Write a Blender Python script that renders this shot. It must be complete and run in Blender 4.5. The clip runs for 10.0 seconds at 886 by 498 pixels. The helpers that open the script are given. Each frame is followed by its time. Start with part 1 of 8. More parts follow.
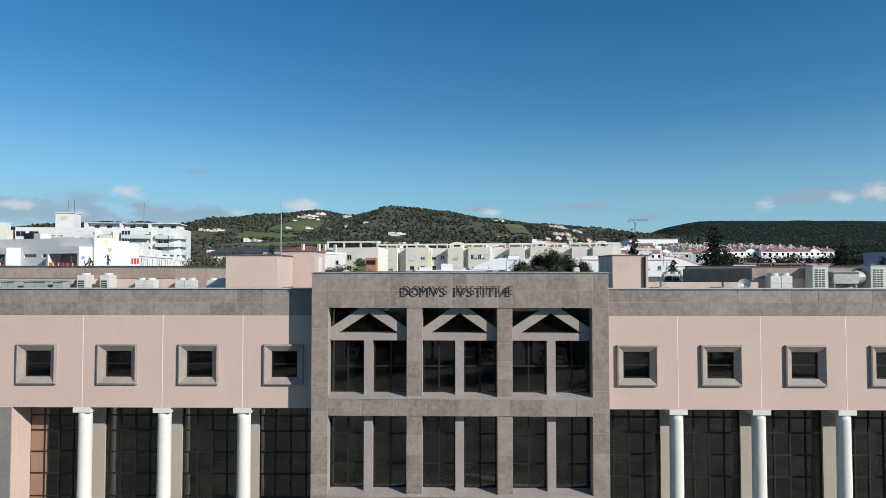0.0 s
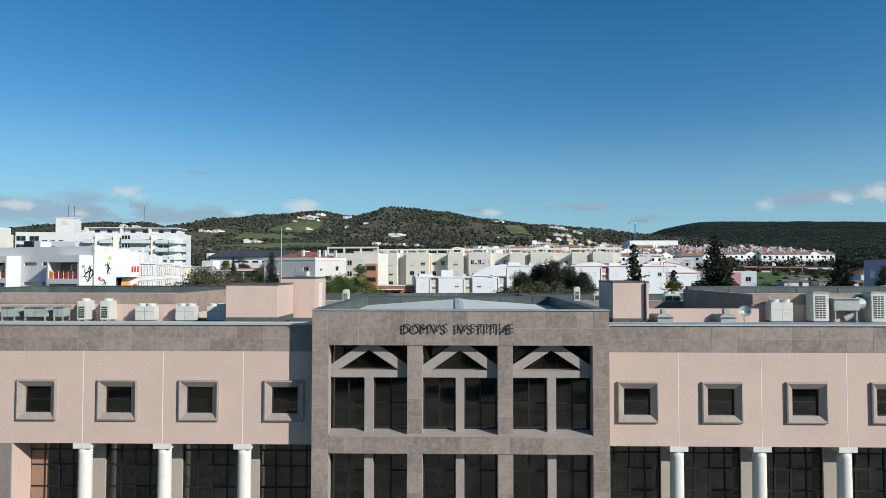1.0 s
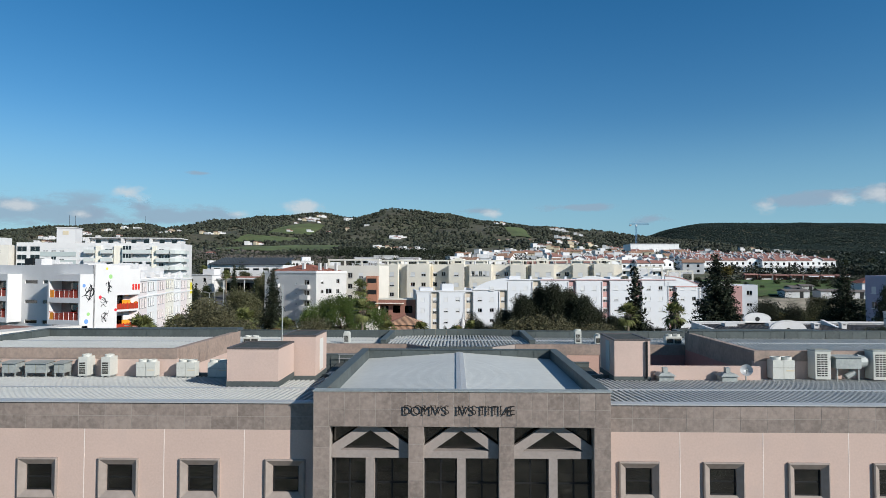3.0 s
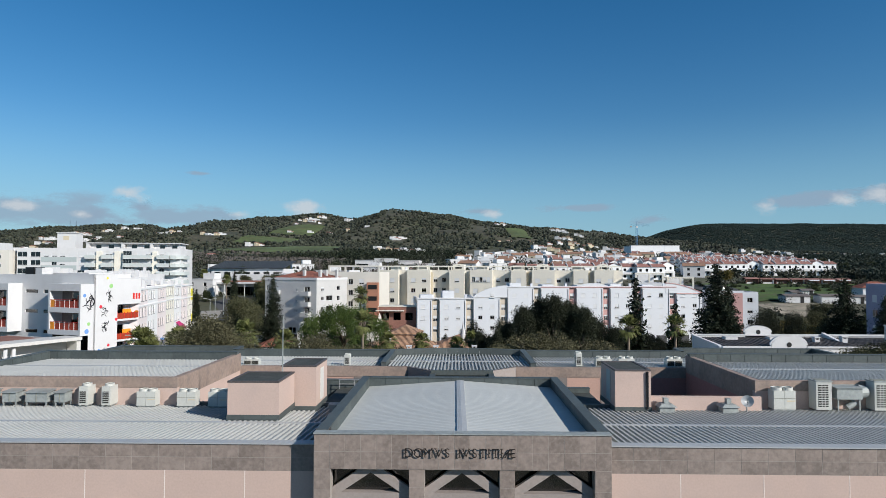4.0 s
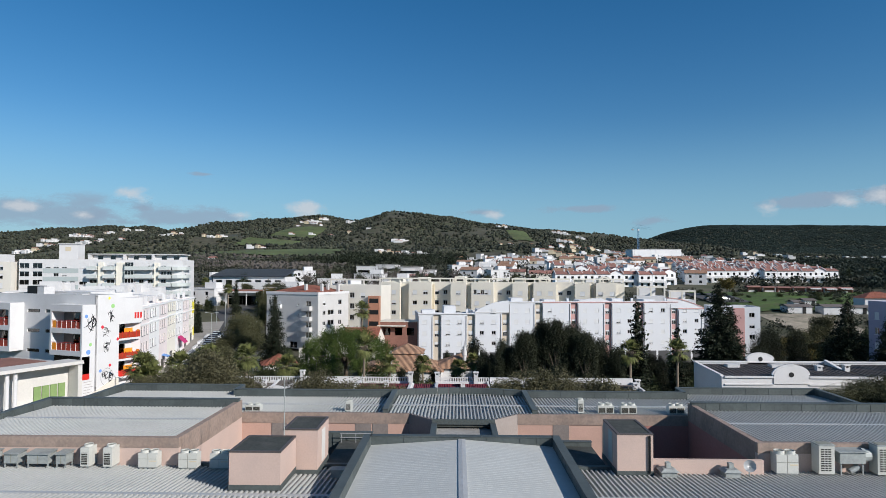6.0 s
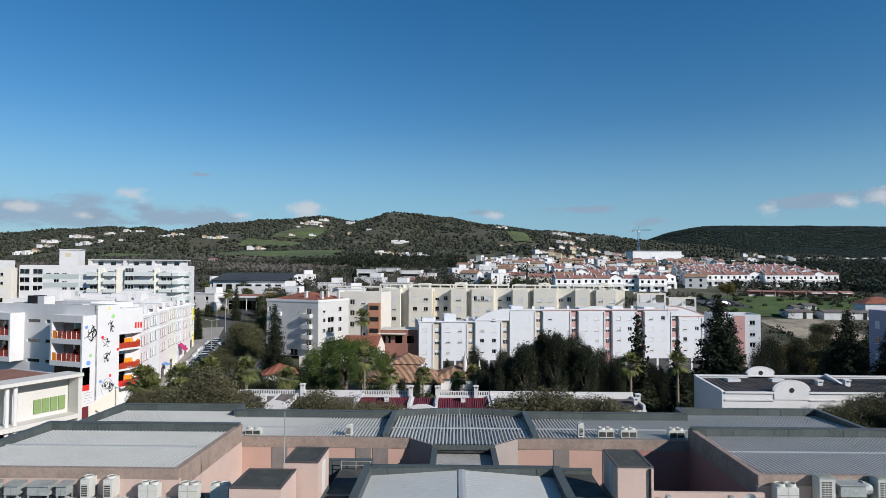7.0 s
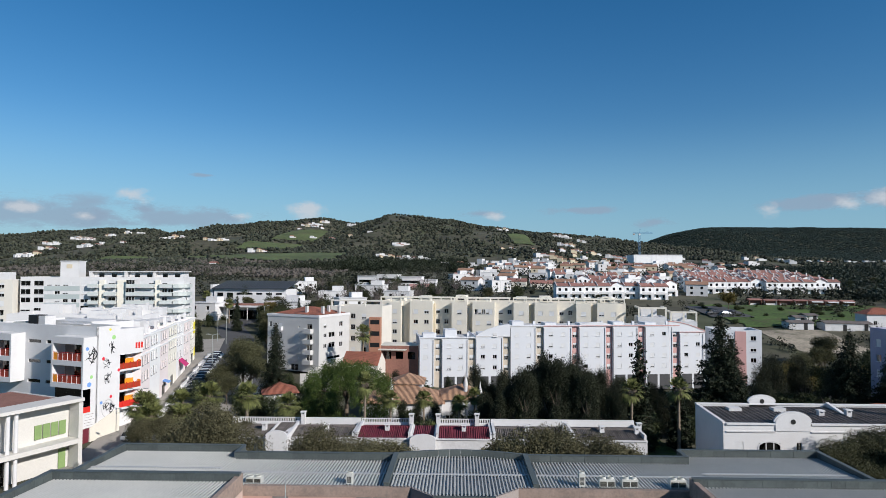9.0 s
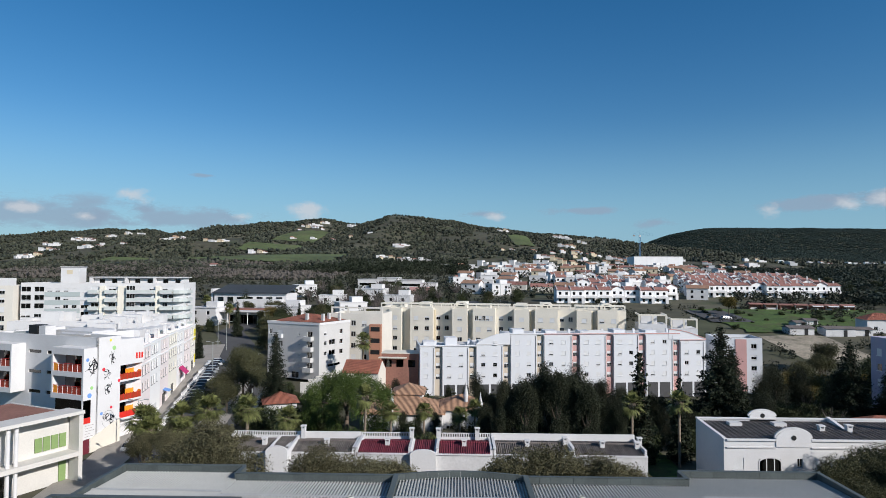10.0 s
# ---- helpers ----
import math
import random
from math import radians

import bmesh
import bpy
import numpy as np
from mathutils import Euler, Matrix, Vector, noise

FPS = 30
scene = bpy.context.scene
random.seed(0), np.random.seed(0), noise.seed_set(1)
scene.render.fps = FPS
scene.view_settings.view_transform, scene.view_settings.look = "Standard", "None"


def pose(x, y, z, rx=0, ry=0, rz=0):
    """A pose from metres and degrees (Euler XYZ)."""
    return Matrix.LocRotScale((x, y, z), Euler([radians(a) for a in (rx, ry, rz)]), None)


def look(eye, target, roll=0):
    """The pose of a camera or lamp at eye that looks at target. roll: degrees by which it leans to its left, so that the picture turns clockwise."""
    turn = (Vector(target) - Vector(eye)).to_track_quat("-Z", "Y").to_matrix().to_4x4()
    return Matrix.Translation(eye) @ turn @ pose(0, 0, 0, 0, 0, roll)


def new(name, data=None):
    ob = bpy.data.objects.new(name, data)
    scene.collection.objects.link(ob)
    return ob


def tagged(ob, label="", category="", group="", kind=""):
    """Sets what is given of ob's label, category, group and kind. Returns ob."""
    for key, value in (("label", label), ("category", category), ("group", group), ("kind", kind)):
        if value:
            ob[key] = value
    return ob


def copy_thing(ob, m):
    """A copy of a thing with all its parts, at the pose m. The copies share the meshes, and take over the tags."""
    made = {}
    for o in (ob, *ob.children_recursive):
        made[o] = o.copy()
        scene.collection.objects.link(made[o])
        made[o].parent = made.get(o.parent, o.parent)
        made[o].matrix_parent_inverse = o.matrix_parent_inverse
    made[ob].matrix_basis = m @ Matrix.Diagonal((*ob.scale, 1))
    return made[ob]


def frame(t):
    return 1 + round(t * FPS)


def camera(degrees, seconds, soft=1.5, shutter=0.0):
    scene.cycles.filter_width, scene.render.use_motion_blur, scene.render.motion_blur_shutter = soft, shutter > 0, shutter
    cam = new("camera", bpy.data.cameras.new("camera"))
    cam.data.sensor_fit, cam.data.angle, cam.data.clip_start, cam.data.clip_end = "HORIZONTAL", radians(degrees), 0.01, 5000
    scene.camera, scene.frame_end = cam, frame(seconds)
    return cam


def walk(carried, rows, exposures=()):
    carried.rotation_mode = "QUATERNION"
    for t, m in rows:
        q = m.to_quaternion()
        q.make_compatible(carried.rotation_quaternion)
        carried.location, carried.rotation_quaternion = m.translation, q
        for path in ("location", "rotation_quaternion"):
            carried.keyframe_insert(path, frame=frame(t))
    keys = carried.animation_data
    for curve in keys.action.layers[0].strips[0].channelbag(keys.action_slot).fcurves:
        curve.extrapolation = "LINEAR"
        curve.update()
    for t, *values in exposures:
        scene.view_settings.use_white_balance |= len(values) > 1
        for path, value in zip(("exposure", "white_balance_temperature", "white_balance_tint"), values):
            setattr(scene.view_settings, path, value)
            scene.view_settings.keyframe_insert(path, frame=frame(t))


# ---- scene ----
# Camera: a drone that climbs straight up in front of the courthouse.
cam = camera(70.0, 10.0, soft=0.8)
EYE = 13.0
# seconds, x, y, climb, yaw, pitch, roll
ROWS = [
    (0.0, -0.000, -0.000, 0.000, 1.00, 1.90, -0.00),
    (0.5, -0.007, -0.015, 0.676, 1.00, 1.91, -0.01),
    (1.0, -0.014, -0.031, 1.372, 1.01, 1.92, -0.03),
    (1.5, -0.021, -0.046, 2.105, 1.02, 1.93, -0.04),
    (2.0, -0.027, -0.061, 2.834, 1.04, 1.94, -0.06),
    (2.5, -0.034, -0.077, 3.582, 1.06, 1.95, -0.07),
    (4.0, -0.055, -0.122, 5.916, 1.11, 1.97, -0.12),
    (4.5, -0.062, -0.138, 6.696, 1.16, 1.98, -0.13),
    (5.0, -0.069, -0.153, 7.488, 1.19, 1.99, -0.15),
    (5.5, -0.075, -0.168, 8.322, 1.22, 2.00, -0.16),
    (6.0, -0.082, -0.184, 9.171, 1.24, 2.01, -0.18),
    (7.5, -0.103, -0.230, 11.694, 1.27, 2.04, -0.22),
    (8.0, -0.110, -0.245, 12.536, 1.29, 2.05, -0.24),
    (8.5, -0.116, -0.260, 13.400, 1.31, 2.06, -0.25),
    (9.0, -0.123, -0.276, 14.262, 1.33, 2.07, -0.27),
    (9.5, -0.130, -0.291, 15.129, 1.35, 2.08, -0.28),
    (10.0, -0.137, -0.306, 16.000, 1.36, 2.08, -0.30),
]
walk(cam, [(t, pose(x, y, EYE + z, 90 + pitch, roll, yaw)) for t, x, y, z, yaw, pitch, roll in ROWS],
     [(0.0, 0.03, 6450, 7), (2.5, 0.0, 6450, 8), (5.0, -0.09, 6440, 11), (10.0, -0.09, 6430, 12)])

# ---- sky and sun ----
SUN_TO = Vector((1.32, -1.0, 0.87)).normalized()
world = bpy.data.worlds.new("sky")
scene.world = world
world.use_nodes = True
wn = world.node_tree.nodes
sky = wn.new("ShaderNodeTexSky")
sky.sky_type = "NISHITA"
sky.sun_disc = False
sky.sun_elevation = math.asin(SUN_TO.z)
sky.sun_rotation = math.atan2(SUN_TO.x, SUN_TO.y)
sky.altitude = 200
sky.air_density = 1.0
sky.dust_density = 0.0
sky.ozone_density = 2.6
wn["Background"].inputs["Strength"].default_value = 0.1
deep = wn.new("ShaderNodeHueSaturation")
deep.inputs["Saturation"].default_value = 1.36
deep.inputs["Hue"].default_value = 0.499
world.node_tree.links.new(sky.outputs[0], deep.inputs["Color"])
# pale blue haze low over the whole horizon
wl = world.node_tree.links
coord, apart, low, haze = wn.new("ShaderNodeTexCoord"), wn.new("ShaderNodeSeparateXYZ"), wn.new("ShaderNodeMapRange"), wn.new("ShaderNodeMix")
low.interpolation_type = "SMOOTHSTEP"
low.inputs["From Min"].default_value, low.inputs["From Max"].default_value = 0.0, 0.24
low.inputs["To Min"].default_value, low.inputs["To Max"].default_value = 0.8, 0.0
haze.data_type = "RGBA"
haze.inputs["B"].default_value = (2.1, 4.5, 6.4, 1)
wl.new(coord.outputs["Generated"], apart.inputs[0])
wl.new(apart.outputs["Z"], low.inputs["Value"])
wl.new(low.outputs[0], haze.inputs["Factor"])
wl.new(deep.outputs[0], haze.inputs["A"])
# the blue deepens towards the horizon
rich = wn.new("ShaderNodeMapRange")
rich.interpolation_type = "SMOOTHSTEP"
rich.inputs["From Min"].default_value, rich.inputs["From Max"].default_value = 0.42, 0.8
rich.inputs["To Min"].default_value, rich.inputs["To Max"].default_value = 1.36, 1.0
wl.new(apart.outputs["Z"], rich.inputs["Value"])
wl.new(rich.outputs[0], deep.inputs["Saturation"])
wl.new(haze.outputs["Result"], wn["Background"].inputs["Color"])
sun = new("sun", bpy.data.lights.new("sun", "SUN"))
sun.data.energy = 5.5
sun.data.angle = radians(0.53)
sun.data.color = (1.0, 0.96, 0.905)
sun.matrix_world = look(SUN_TO * 100, (0, 0, 0))
scene.view_settings.exposure = 0.0

# ---- materials ----
def mat(name, color, rough=0.8, var=0.12, fine=6.0, coarse=0.5, bump=0.15, metal=0.0, stain=None, stain_amount=0.0, per_object=0.0, per_island=0.0, spec=0.4):
    """A matt or metal surface with colour variation at two scales, an optional stain and fine relief."""
    m = bpy.data.materials.new(name)
    m.use_nodes = True
    n, l = m.node_tree.nodes, m.node_tree.links
    bsdf = n["Principled BSDF"]
    bsdf.inputs["Roughness"].default_value = rough
    bsdf.inputs["Metallic"].default_value = metal
    bsdf.inputs["Specular IOR Level"].default_value = spec
    geo = n.new("ShaderNodeNewGeometry")
    a, b = n.new("ShaderNodeTexNoise"), n.new("ShaderNodeTexNoise")
    for tex, scale in ((a, fine), (b, coarse)):
        tex.inputs["Scale"].default_value = scale
        tex.inputs["Detail"].default_value = 4
        l.new(geo.outputs["Position"], tex.inputs["Vector"])
    mix = n.new("ShaderNodeMath")
    mix.operation = "ADD"
    l.new(a.outputs["Fac"], mix.inputs[0])
    l.new(b.outputs["Fac"], mix.inputs[1])
    value = mix.outputs[0]
    for amount, node in ((per_object, "ShaderNodeObjectInfo"), (per_island, "ShaderNodeNewGeometry")):
        if amount:
            info, mul, add = n.new(node), n.new("ShaderNodeMath"), n.new("ShaderNodeMath")
            mul.operation, add.operation = "MULTIPLY_ADD", "ADD"
            l.new(info.outputs["Random" if amount == per_object and node.endswith("ObjectInfo") else "Random Per Island"], mul.inputs[0])
            mul.inputs[1].default_value, mul.inputs[2].default_value = amount, -amount / 2
            l.new(value, add.inputs[0])
            l.new(mul.outputs[0], add.inputs[1])
            value = add.outputs[0]
    ramp = n.new("ShaderNodeMapRange")
    ramp.inputs["From Min"].default_value, ramp.inputs["From Max"].default_value = 0.6, 1.4
    ramp.inputs["To Min"].default_value, ramp.inputs["To Max"].default_value = 1 - var * 1.6, 1 + var * 1.6
    l.new(value, ramp.inputs["Value"])
    vec = n.new("ShaderNodeVectorMath")
    vec.operation = "SCALE"
    vec.inputs[0].default_value = color
    l.new(ramp.outputs[0], vec.inputs["Scale"])
    out = vec.outputs[0]
    if stain:
        s = n.new("ShaderNodeTexNoise")
        s.inputs["Scale"].default_value, s.inputs["Detail"].default_value = coarse * 2.3, 6
        l.new(geo.outputs["Position"], s.inputs["Vector"])
        r = n.new("ShaderNodeMapRange")
        r.inputs["From Min"].default_value, r.inputs["From Max"].default_value = 0.5, 0.72
        r.inputs["To Max"].default_value = stain_amount
        l.new(s.outputs["Fac"], r.inputs["Value"])
        mx = n.new("ShaderNodeMix")
        mx.data_type = "RGBA"
        l.new(r.outputs[0], mx.inputs["Factor"])
        l.new(out, mx.inputs["A"])
        mx.inputs["B"].default_value = (*stain, 1)
        out = mx.outputs["Result"]
    l.new(out, bsdf.inputs["Base Color"])
    if bump:
        bp = n.new("ShaderNodeBump")
        bp.inputs["Strength"].default_value = bump
        bp.inputs["Distance"].default_value = 0.02
        l.new(a.outputs["Fac"], bp.inputs["Height"])
        l.new(bp.outputs[0], bsdf.inputs["Normal"])
    return m


def glass(name, tint, rough=0.02, ior=1.5, film=0.0):
    """A thin dark pane: it lets tinted light through and mirrors by Fresnel."""
    m = bpy.data.materials.new(name)
    m.use_nodes = True
    n, l = m.node_tree.nodes, m.node_tree.links
    n.remove(n["Principled BSDF"])
    t, g, f, x = n.new("ShaderNodeBsdfTransparent"), n.new("ShaderNodeBsdfGlossy"), n.new("ShaderNodeFresnel"), n.new("ShaderNodeMixShader")
    t.inputs["Color"].default_value = (*tint, 1)
    g.inputs["Roughness"].default_value = rough
    f.inputs["IOR"].default_value = ior
    l.new(f.outputs[0], x.inputs[0])
    l.new(t.outputs[0], x.inputs[1])
    l.new(g.outputs[0], x.inputs[2])
    if film:
        d, fx, ns, mr = n.new("ShaderNodeBsdfDiffuse"), n.new("ShaderNodeMixShader"), n.new("ShaderNodeTexNoise"), n.new("ShaderNodeMapRange")
        geo = n.new("ShaderNodeNewGeometry")
        d.inputs["Color"].default_value = (0.3, 0.29, 0.26, 1)
        ns.inputs["Scale"].default_value, ns.inputs["Detail"].default_value = 1.6, 6
        mr.inputs["From Min"].default_value, mr.inputs["From Max"].default_value = 0.35, 0.7
        mr.inputs["To Min"].default_value, mr.inputs["To Max"].default_value = film * 0.4, film * 1.6
        l.new(geo.outputs["Position"], ns.inputs["Vector"])
        l.new(ns.outputs["Fac"], mr.inputs["Value"])
        l.new(mr.outputs[0], fx.inputs[0])
        l.new(x.outputs[0], fx.inputs[1])
        l.new(d.outputs[0], fx.inputs[2])
        x = fx
    l.new(x.outputs[0], n["Material Output"].inputs["Surface"])
    return m


def leafy(name, color, var=0.35, rough=0.6):
    m = mat(name, color, rough, var, 1.5, 0.15, 0.0, per_island=0.55, spec=0.12)
    return m


M_STONE = mat("grey_brown_stone", (0.238, 0.192, 0.165), 0.75, 0.17, 7, 2.6, 0.3, stain=(0.332, 0.278, 0.24), stain_amount=0.5, per_object=0.5)
M_JOINT = mat("stone_joint", (0.3, 0.268, 0.24), 0.9, 0.08, 9, 0.9, 0.1)
M_STONE_TRIM = mat("stone_trim", (0.207, 0.178, 0.162), 0.75, 0.12, 9, 1.2, 0.2)
M_BAND = mat("stained_stone_band", (0.3, 0.226, 0.184), 0.8, 0.16, 6, 0.8, 0.2, stain=(0.18, 0.15, 0.13), stain_amount=0.6)
M_SURROUND = mat("smooth_stone_surround", (0.282, 0.235, 0.205), 0.7, 0.1, 5, 1.6, 0.1, per_object=0.25)
M_STONE_PALE = mat("pale_stone", (0.299, 0.257, 0.232), 0.75, 0.1, 9, 0.8, 0.2)
M_PINK = mat("pink_render", (0.528, 0.394, 0.333), 0.85, 0.05, 14, 0.35, 0.12, stain=(0.448, 0.349, 0.307), stain_amount=0.35)
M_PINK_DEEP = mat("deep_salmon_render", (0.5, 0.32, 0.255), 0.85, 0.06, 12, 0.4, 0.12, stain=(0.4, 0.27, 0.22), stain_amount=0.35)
M_PINK_JOINT = mat("white_joint", (0.75, 0.66, 0.6), 0.8, 0.04)
M_COLUMN = mat("white_column", (0.626, 0.600, 0.557), 0.6, 0.05, 8, 0.6, 0.1)
M_BEIGE = mat("beige_render", (0.349, 0.307, 0.257), 0.85, 0.06, 10, 0.5, 0.12)
# colour of the sunlit interior in the first glazed bay
M_OCHRE = mat("ochre_sunlit_interior", (0.27, 0.165, 0.11), 0.85, 0.06)
# near-black: window frames, and sheets that stand for shade in openings
M_FRAME = mat("dark_frame_and_shade", (0.01, 0.01, 0.01), 0.6, 0.1, bump=0.0)
M_GLASS = glass("tinted_glass", (0.34, 0.35, 0.33), 0.02, 2.15, 0.012)
M_DECK = mat("metal_deck", (0.43, 0.435, 0.415), 0.62, 0.06, 3.0, 0.25, 0.03, metal=0.0, spec=0.25, stain=(0.37, 0.368, 0.362), stain_amount=0.3)
M_FLASH = mat("metal_flashing", (0.43, 0.435, 0.43), 0.5, 0.06, 4, 0.5, 0.03, metal=0.1)
M_SLATE = mat("slate_grey_cladding", (0.075, 0.088, 0.085), 0.55, 0.15, 6, 0.6, 0.08, per_object=0.4)
M_BITUMEN = mat("dark_roof_membrane", (0.05, 0.054, 0.047), 0.85, 0.25, 8, 0.5, 0.2, stain=(0.14, 0.13, 0.12), stain_amount=0.4)
M_ROOFGREY = mat("grey_flat_roof", (0.34, 0.33, 0.31), 0.9, 0.15, 3, 0.2, 0.1, stain=(0.18, 0.17, 0.16), stain_amount=0.5)
M_COPING = mat("dark_roof_edging", (0.085, 0.072, 0.068), 0.55, 0.15, 6, 0.8, 0.05)
M_AC = mat("ac_cream_paint", (0.52, 0.52, 0.475), 0.5, 0.05, 10, 1.2, 0.03)
M_AC_GRILL = mat("ac_grille", (0.25, 0.25, 0.2), 0.6, 0.1)
M_COIL = mat("dark_coil", (0.035, 0.035, 0.03), 0.7, 0.2, 12, 2, 0.1)
M_ZINC = mat("galvanised_sheet", (0.31, 0.33, 0.315), 0.6, 0.14, 6, 1.5, 0.05, metal=0.15)
M_LETTER = mat("bronze_letter", (0.035, 0.03, 0.028), 0.45, 0.1, metal=0.5, bump=0)
M_INSIDE = mat("dim_interior", (0.3, 0.28, 0.25), 0.9, 0.1)
M_WHITE = mat("white_render", (0.63, 0.622, 0.613), 0.85, 0.04, 6, 0.25, 0.08, stain=(0.539, 0.522, 0.505), stain_amount=0.3)
M_HOUSE = mat("warm_grey_white_render", (0.52, 0.51, 0.49), 0.85, 0.05, 5, 0.25, 0.08, stain=(0.45, 0.44, 0.42), stain_amount=0.4)
M_WHITE_DIRTY = mat("weathered_white_render", (0.574, 0.566, 0.557), 0.88, 0.08, 4, 0.3, 0.1, stain=(0.365, 0.357, 0.348), stain_amount=0.45)
M_TERRACE = mat("bluish_white_paint", (0.63, 0.64, 0.655), 0.8, 0.025, 6, 0.25, 0.05)
M_CREAM = mat("cream_render", (0.685, 0.64, 0.545), 0.85, 0.05, 5, 0.2, 0.08)
M_YELLOW = mat("yellow_render", (0.58, 0.5, 0.36), 0.85, 0.05, 5, 0.2, 0.08)
M_GREYGREEN = mat("grey_green_render", (0.4, 0.45, 0.44), 0.85, 0.05, 5, 0.2, 0.05)
M_ROSE = mat("rose_render", (0.539, 0.313, 0.287), 0.85, 0.06, 5, 0.3, 0.08)
M_TERRA = mat("terracotta_render", (0.4, 0.19, 0.12), 0.85, 0.08, 5, 0.3, 0.1)
M_TILE = mat("clay_roof_tile", (0.27, 0.13, 0.105), 0.8, 0.22, 5, 0.5, 0.2, stain=(0.3, 0.2, 0.14), stain_amount=0.4, per_object=0.35)
M_TILE_PALE = mat("weathered_clay_tile", (0.3, 0.17, 0.11), 0.82, 0.22, 5, 0.5, 0.2, stain=(0.36, 0.27, 0.2), stain_amount=0.5)
M_TILE_DARK = mat("old_grey_brown_tile", (0.13, 0.11, 0.1), 0.85, 0.25, 5, 0.6, 0.2, stain=(0.2, 0.18, 0.16), stain_amount=0.5)
M_SHUTTER = mat("white_shutter", (0.626, 0.626, 0.618), 0.6, 0.05, 10, 1, 0.05)
M_PANE = glass("house_glass", (0.16, 0.17, 0.18), 0.03, 1.9)
M_RED = mat("red_panel", (0.6, 0.03, 0.02), 0.5, 0.08, 5, 0.8, 0.0)
M_GREEN = mat("lime_green_panel", (0.2, 0.29, 0.11), 0.55, 0.06, 5, 0.8, 0.0)
M_NAVY_SHEET = mat("dark_blue_roof_sheet", (0.03, 0.034, 0.045), 0.6, 0.1, 4, 0.4, 0.05)
M_ORANGE_DEEP = mat("orange_red_panel", (0.34, 0.045, 0.02), 0.35, 0.15, 3, 1.2, 0.0)
M_AMBER = mat("amber_panel", (0.8, 0.28, 0.02), 0.4, 0.1, 3, 1.2, 0.0)
M_RED_DARK = mat("dark_red_door", (0.13, 0.02, 0.03), 0.5, 0.1, bump=0)
M_BLACK = mat("black_paint", (0.015, 0.015, 0.017), 0.7, 0.1, bump=0)
M_ASPHALT = mat("asphalt", (0.07, 0.07, 0.072), 0.9, 0.15, 7, 0.2, 0.15)
M_PAVING = mat("paving", (0.3, 0.28, 0.25), 0.88, 0.12, 6, 0.3, 0.15)
M_BARK = mat("bark", (0.12, 0.09, 0.065), 0.9, 0.25, 8, 1.5, 0.4)
M_PALMBARK = mat("palm_bark", (0.2, 0.16, 0.12), 0.9, 0.25, 9, 1.5, 0.4)
M_LEAF_OLIVE = leafy("olive_leaves", (0.092, 0.086, 0.047))
M_LEAF_PINE = leafy("pine_needles", (0.06, 0.088, 0.022))
M_LEAF_STREET = leafy("dusty_brown_green_leaves", (0.074, 0.074, 0.037))
M_LEAF_DARK = leafy("dark_conifer_needles", (0.022, 0.028, 0.016))
M_LEAF_CYPRESS = leafy("dark_feathery_needles", (0.027, 0.031, 0.018))
M_LEAF_DEEP = leafy("deep_green_leaves", (0.039, 0.048, 0.021))
M_LEAF_PALM = leafy("palm_fronds", (0.125, 0.135, 0.048))
M_LEAF_AUTUMN = leafy("autumn_leaves", (0.12, 0.095, 0.03))
M_TWIG = leafy("bare_twigs", (0.135, 0.115, 0.105))
M_WINTER = mat("bare_winter_crowns", (0.08, 0.07, 0.06), 0.9, 0.12, 1.5, 0.05, 0.0, per_island=0.5)
# salmon darkened to carry the shade of the inner court in its colour
M_SALMON_SHADE = mat("shaded_salmon_render", (0.36, 0.17, 0.145), 0.85, 0.08, 8, 0.4, 0.1)
M_CREAM_LIGHT = mat("light_cream_render", (0.74, 0.7, 0.6), 0.85, 0.05, 5, 0.3, 0.08)
M_FACADE_WHITE = mat("clean_white_paint", (0.82, 0.815, 0.8), 0.8, 0.04, 6, 0.3, 0.05)
M_FACADE_ROSE = mat("light_rose_paint", (0.8, 0.72, 0.7), 0.8, 0.04, 6, 0.3, 0.05)
M_FACADE_CREAM = mat("light_cream_paint", (0.81, 0.78, 0.69), 0.8, 0.04, 6, 0.3, 0.05)
M_FRAME_GREY = mat("grey_window_frame", (0.3, 0.3, 0.3), 0.6, 0.05, bump=0)
M_SCRUB = leafy("hill_scrub", (0.04, 0.044, 0.03), 0.5)
M_DECK_PALE = mat("pale_roof_sheet", (0.485, 0.495, 0.47), 0.6, 0.05, 3, 0.25, 0.03, stain=(0.41, 0.417, 0.398), stain_amount=0.3)
M_SCRUB_DARK = leafy("dark_hill_scrub", (0.024, 0.034, 0.026), 0.25)
M_BEIGE_PALE = mat("pale_beige_render", (0.539, 0.461, 0.365), 0.85, 0.05, 5, 0.3, 0.08)
M_WHITE_WARM = mat("warm_white_render", (0.644, 0.609, 0.539), 0.85, 0.05, 5, 0.3, 0.08)
M_GREYGREEN_PALE = mat("pale_grey_green_panel", (0.522, 0.557, 0.531), 0.7, 0.05, 5, 0.3, 0.0)
M_CREAM_PALE = mat("pale_cream_concrete", (0.58, 0.56, 0.52), 0.85, 0.05, 5, 0.3, 0.08)
M_TERRA_DULL = mat("dull_red_roof", (0.25, 0.12, 0.09), 0.9, 0.15, 3, 0.3, 0.1)
M_MAGENTA = mat("magenta_cloth", (0.45, 0.03, 0.14), 0.8, 0.08, bump=0)
# grey-white darkened towards purple: the house's shade is in the colour
M_GREYWHITE_SHADE = mat("shaded_grey_white_render", (0.34, 0.33, 0.42), 0.85, 0.05, 5, 0.3, 0.08)

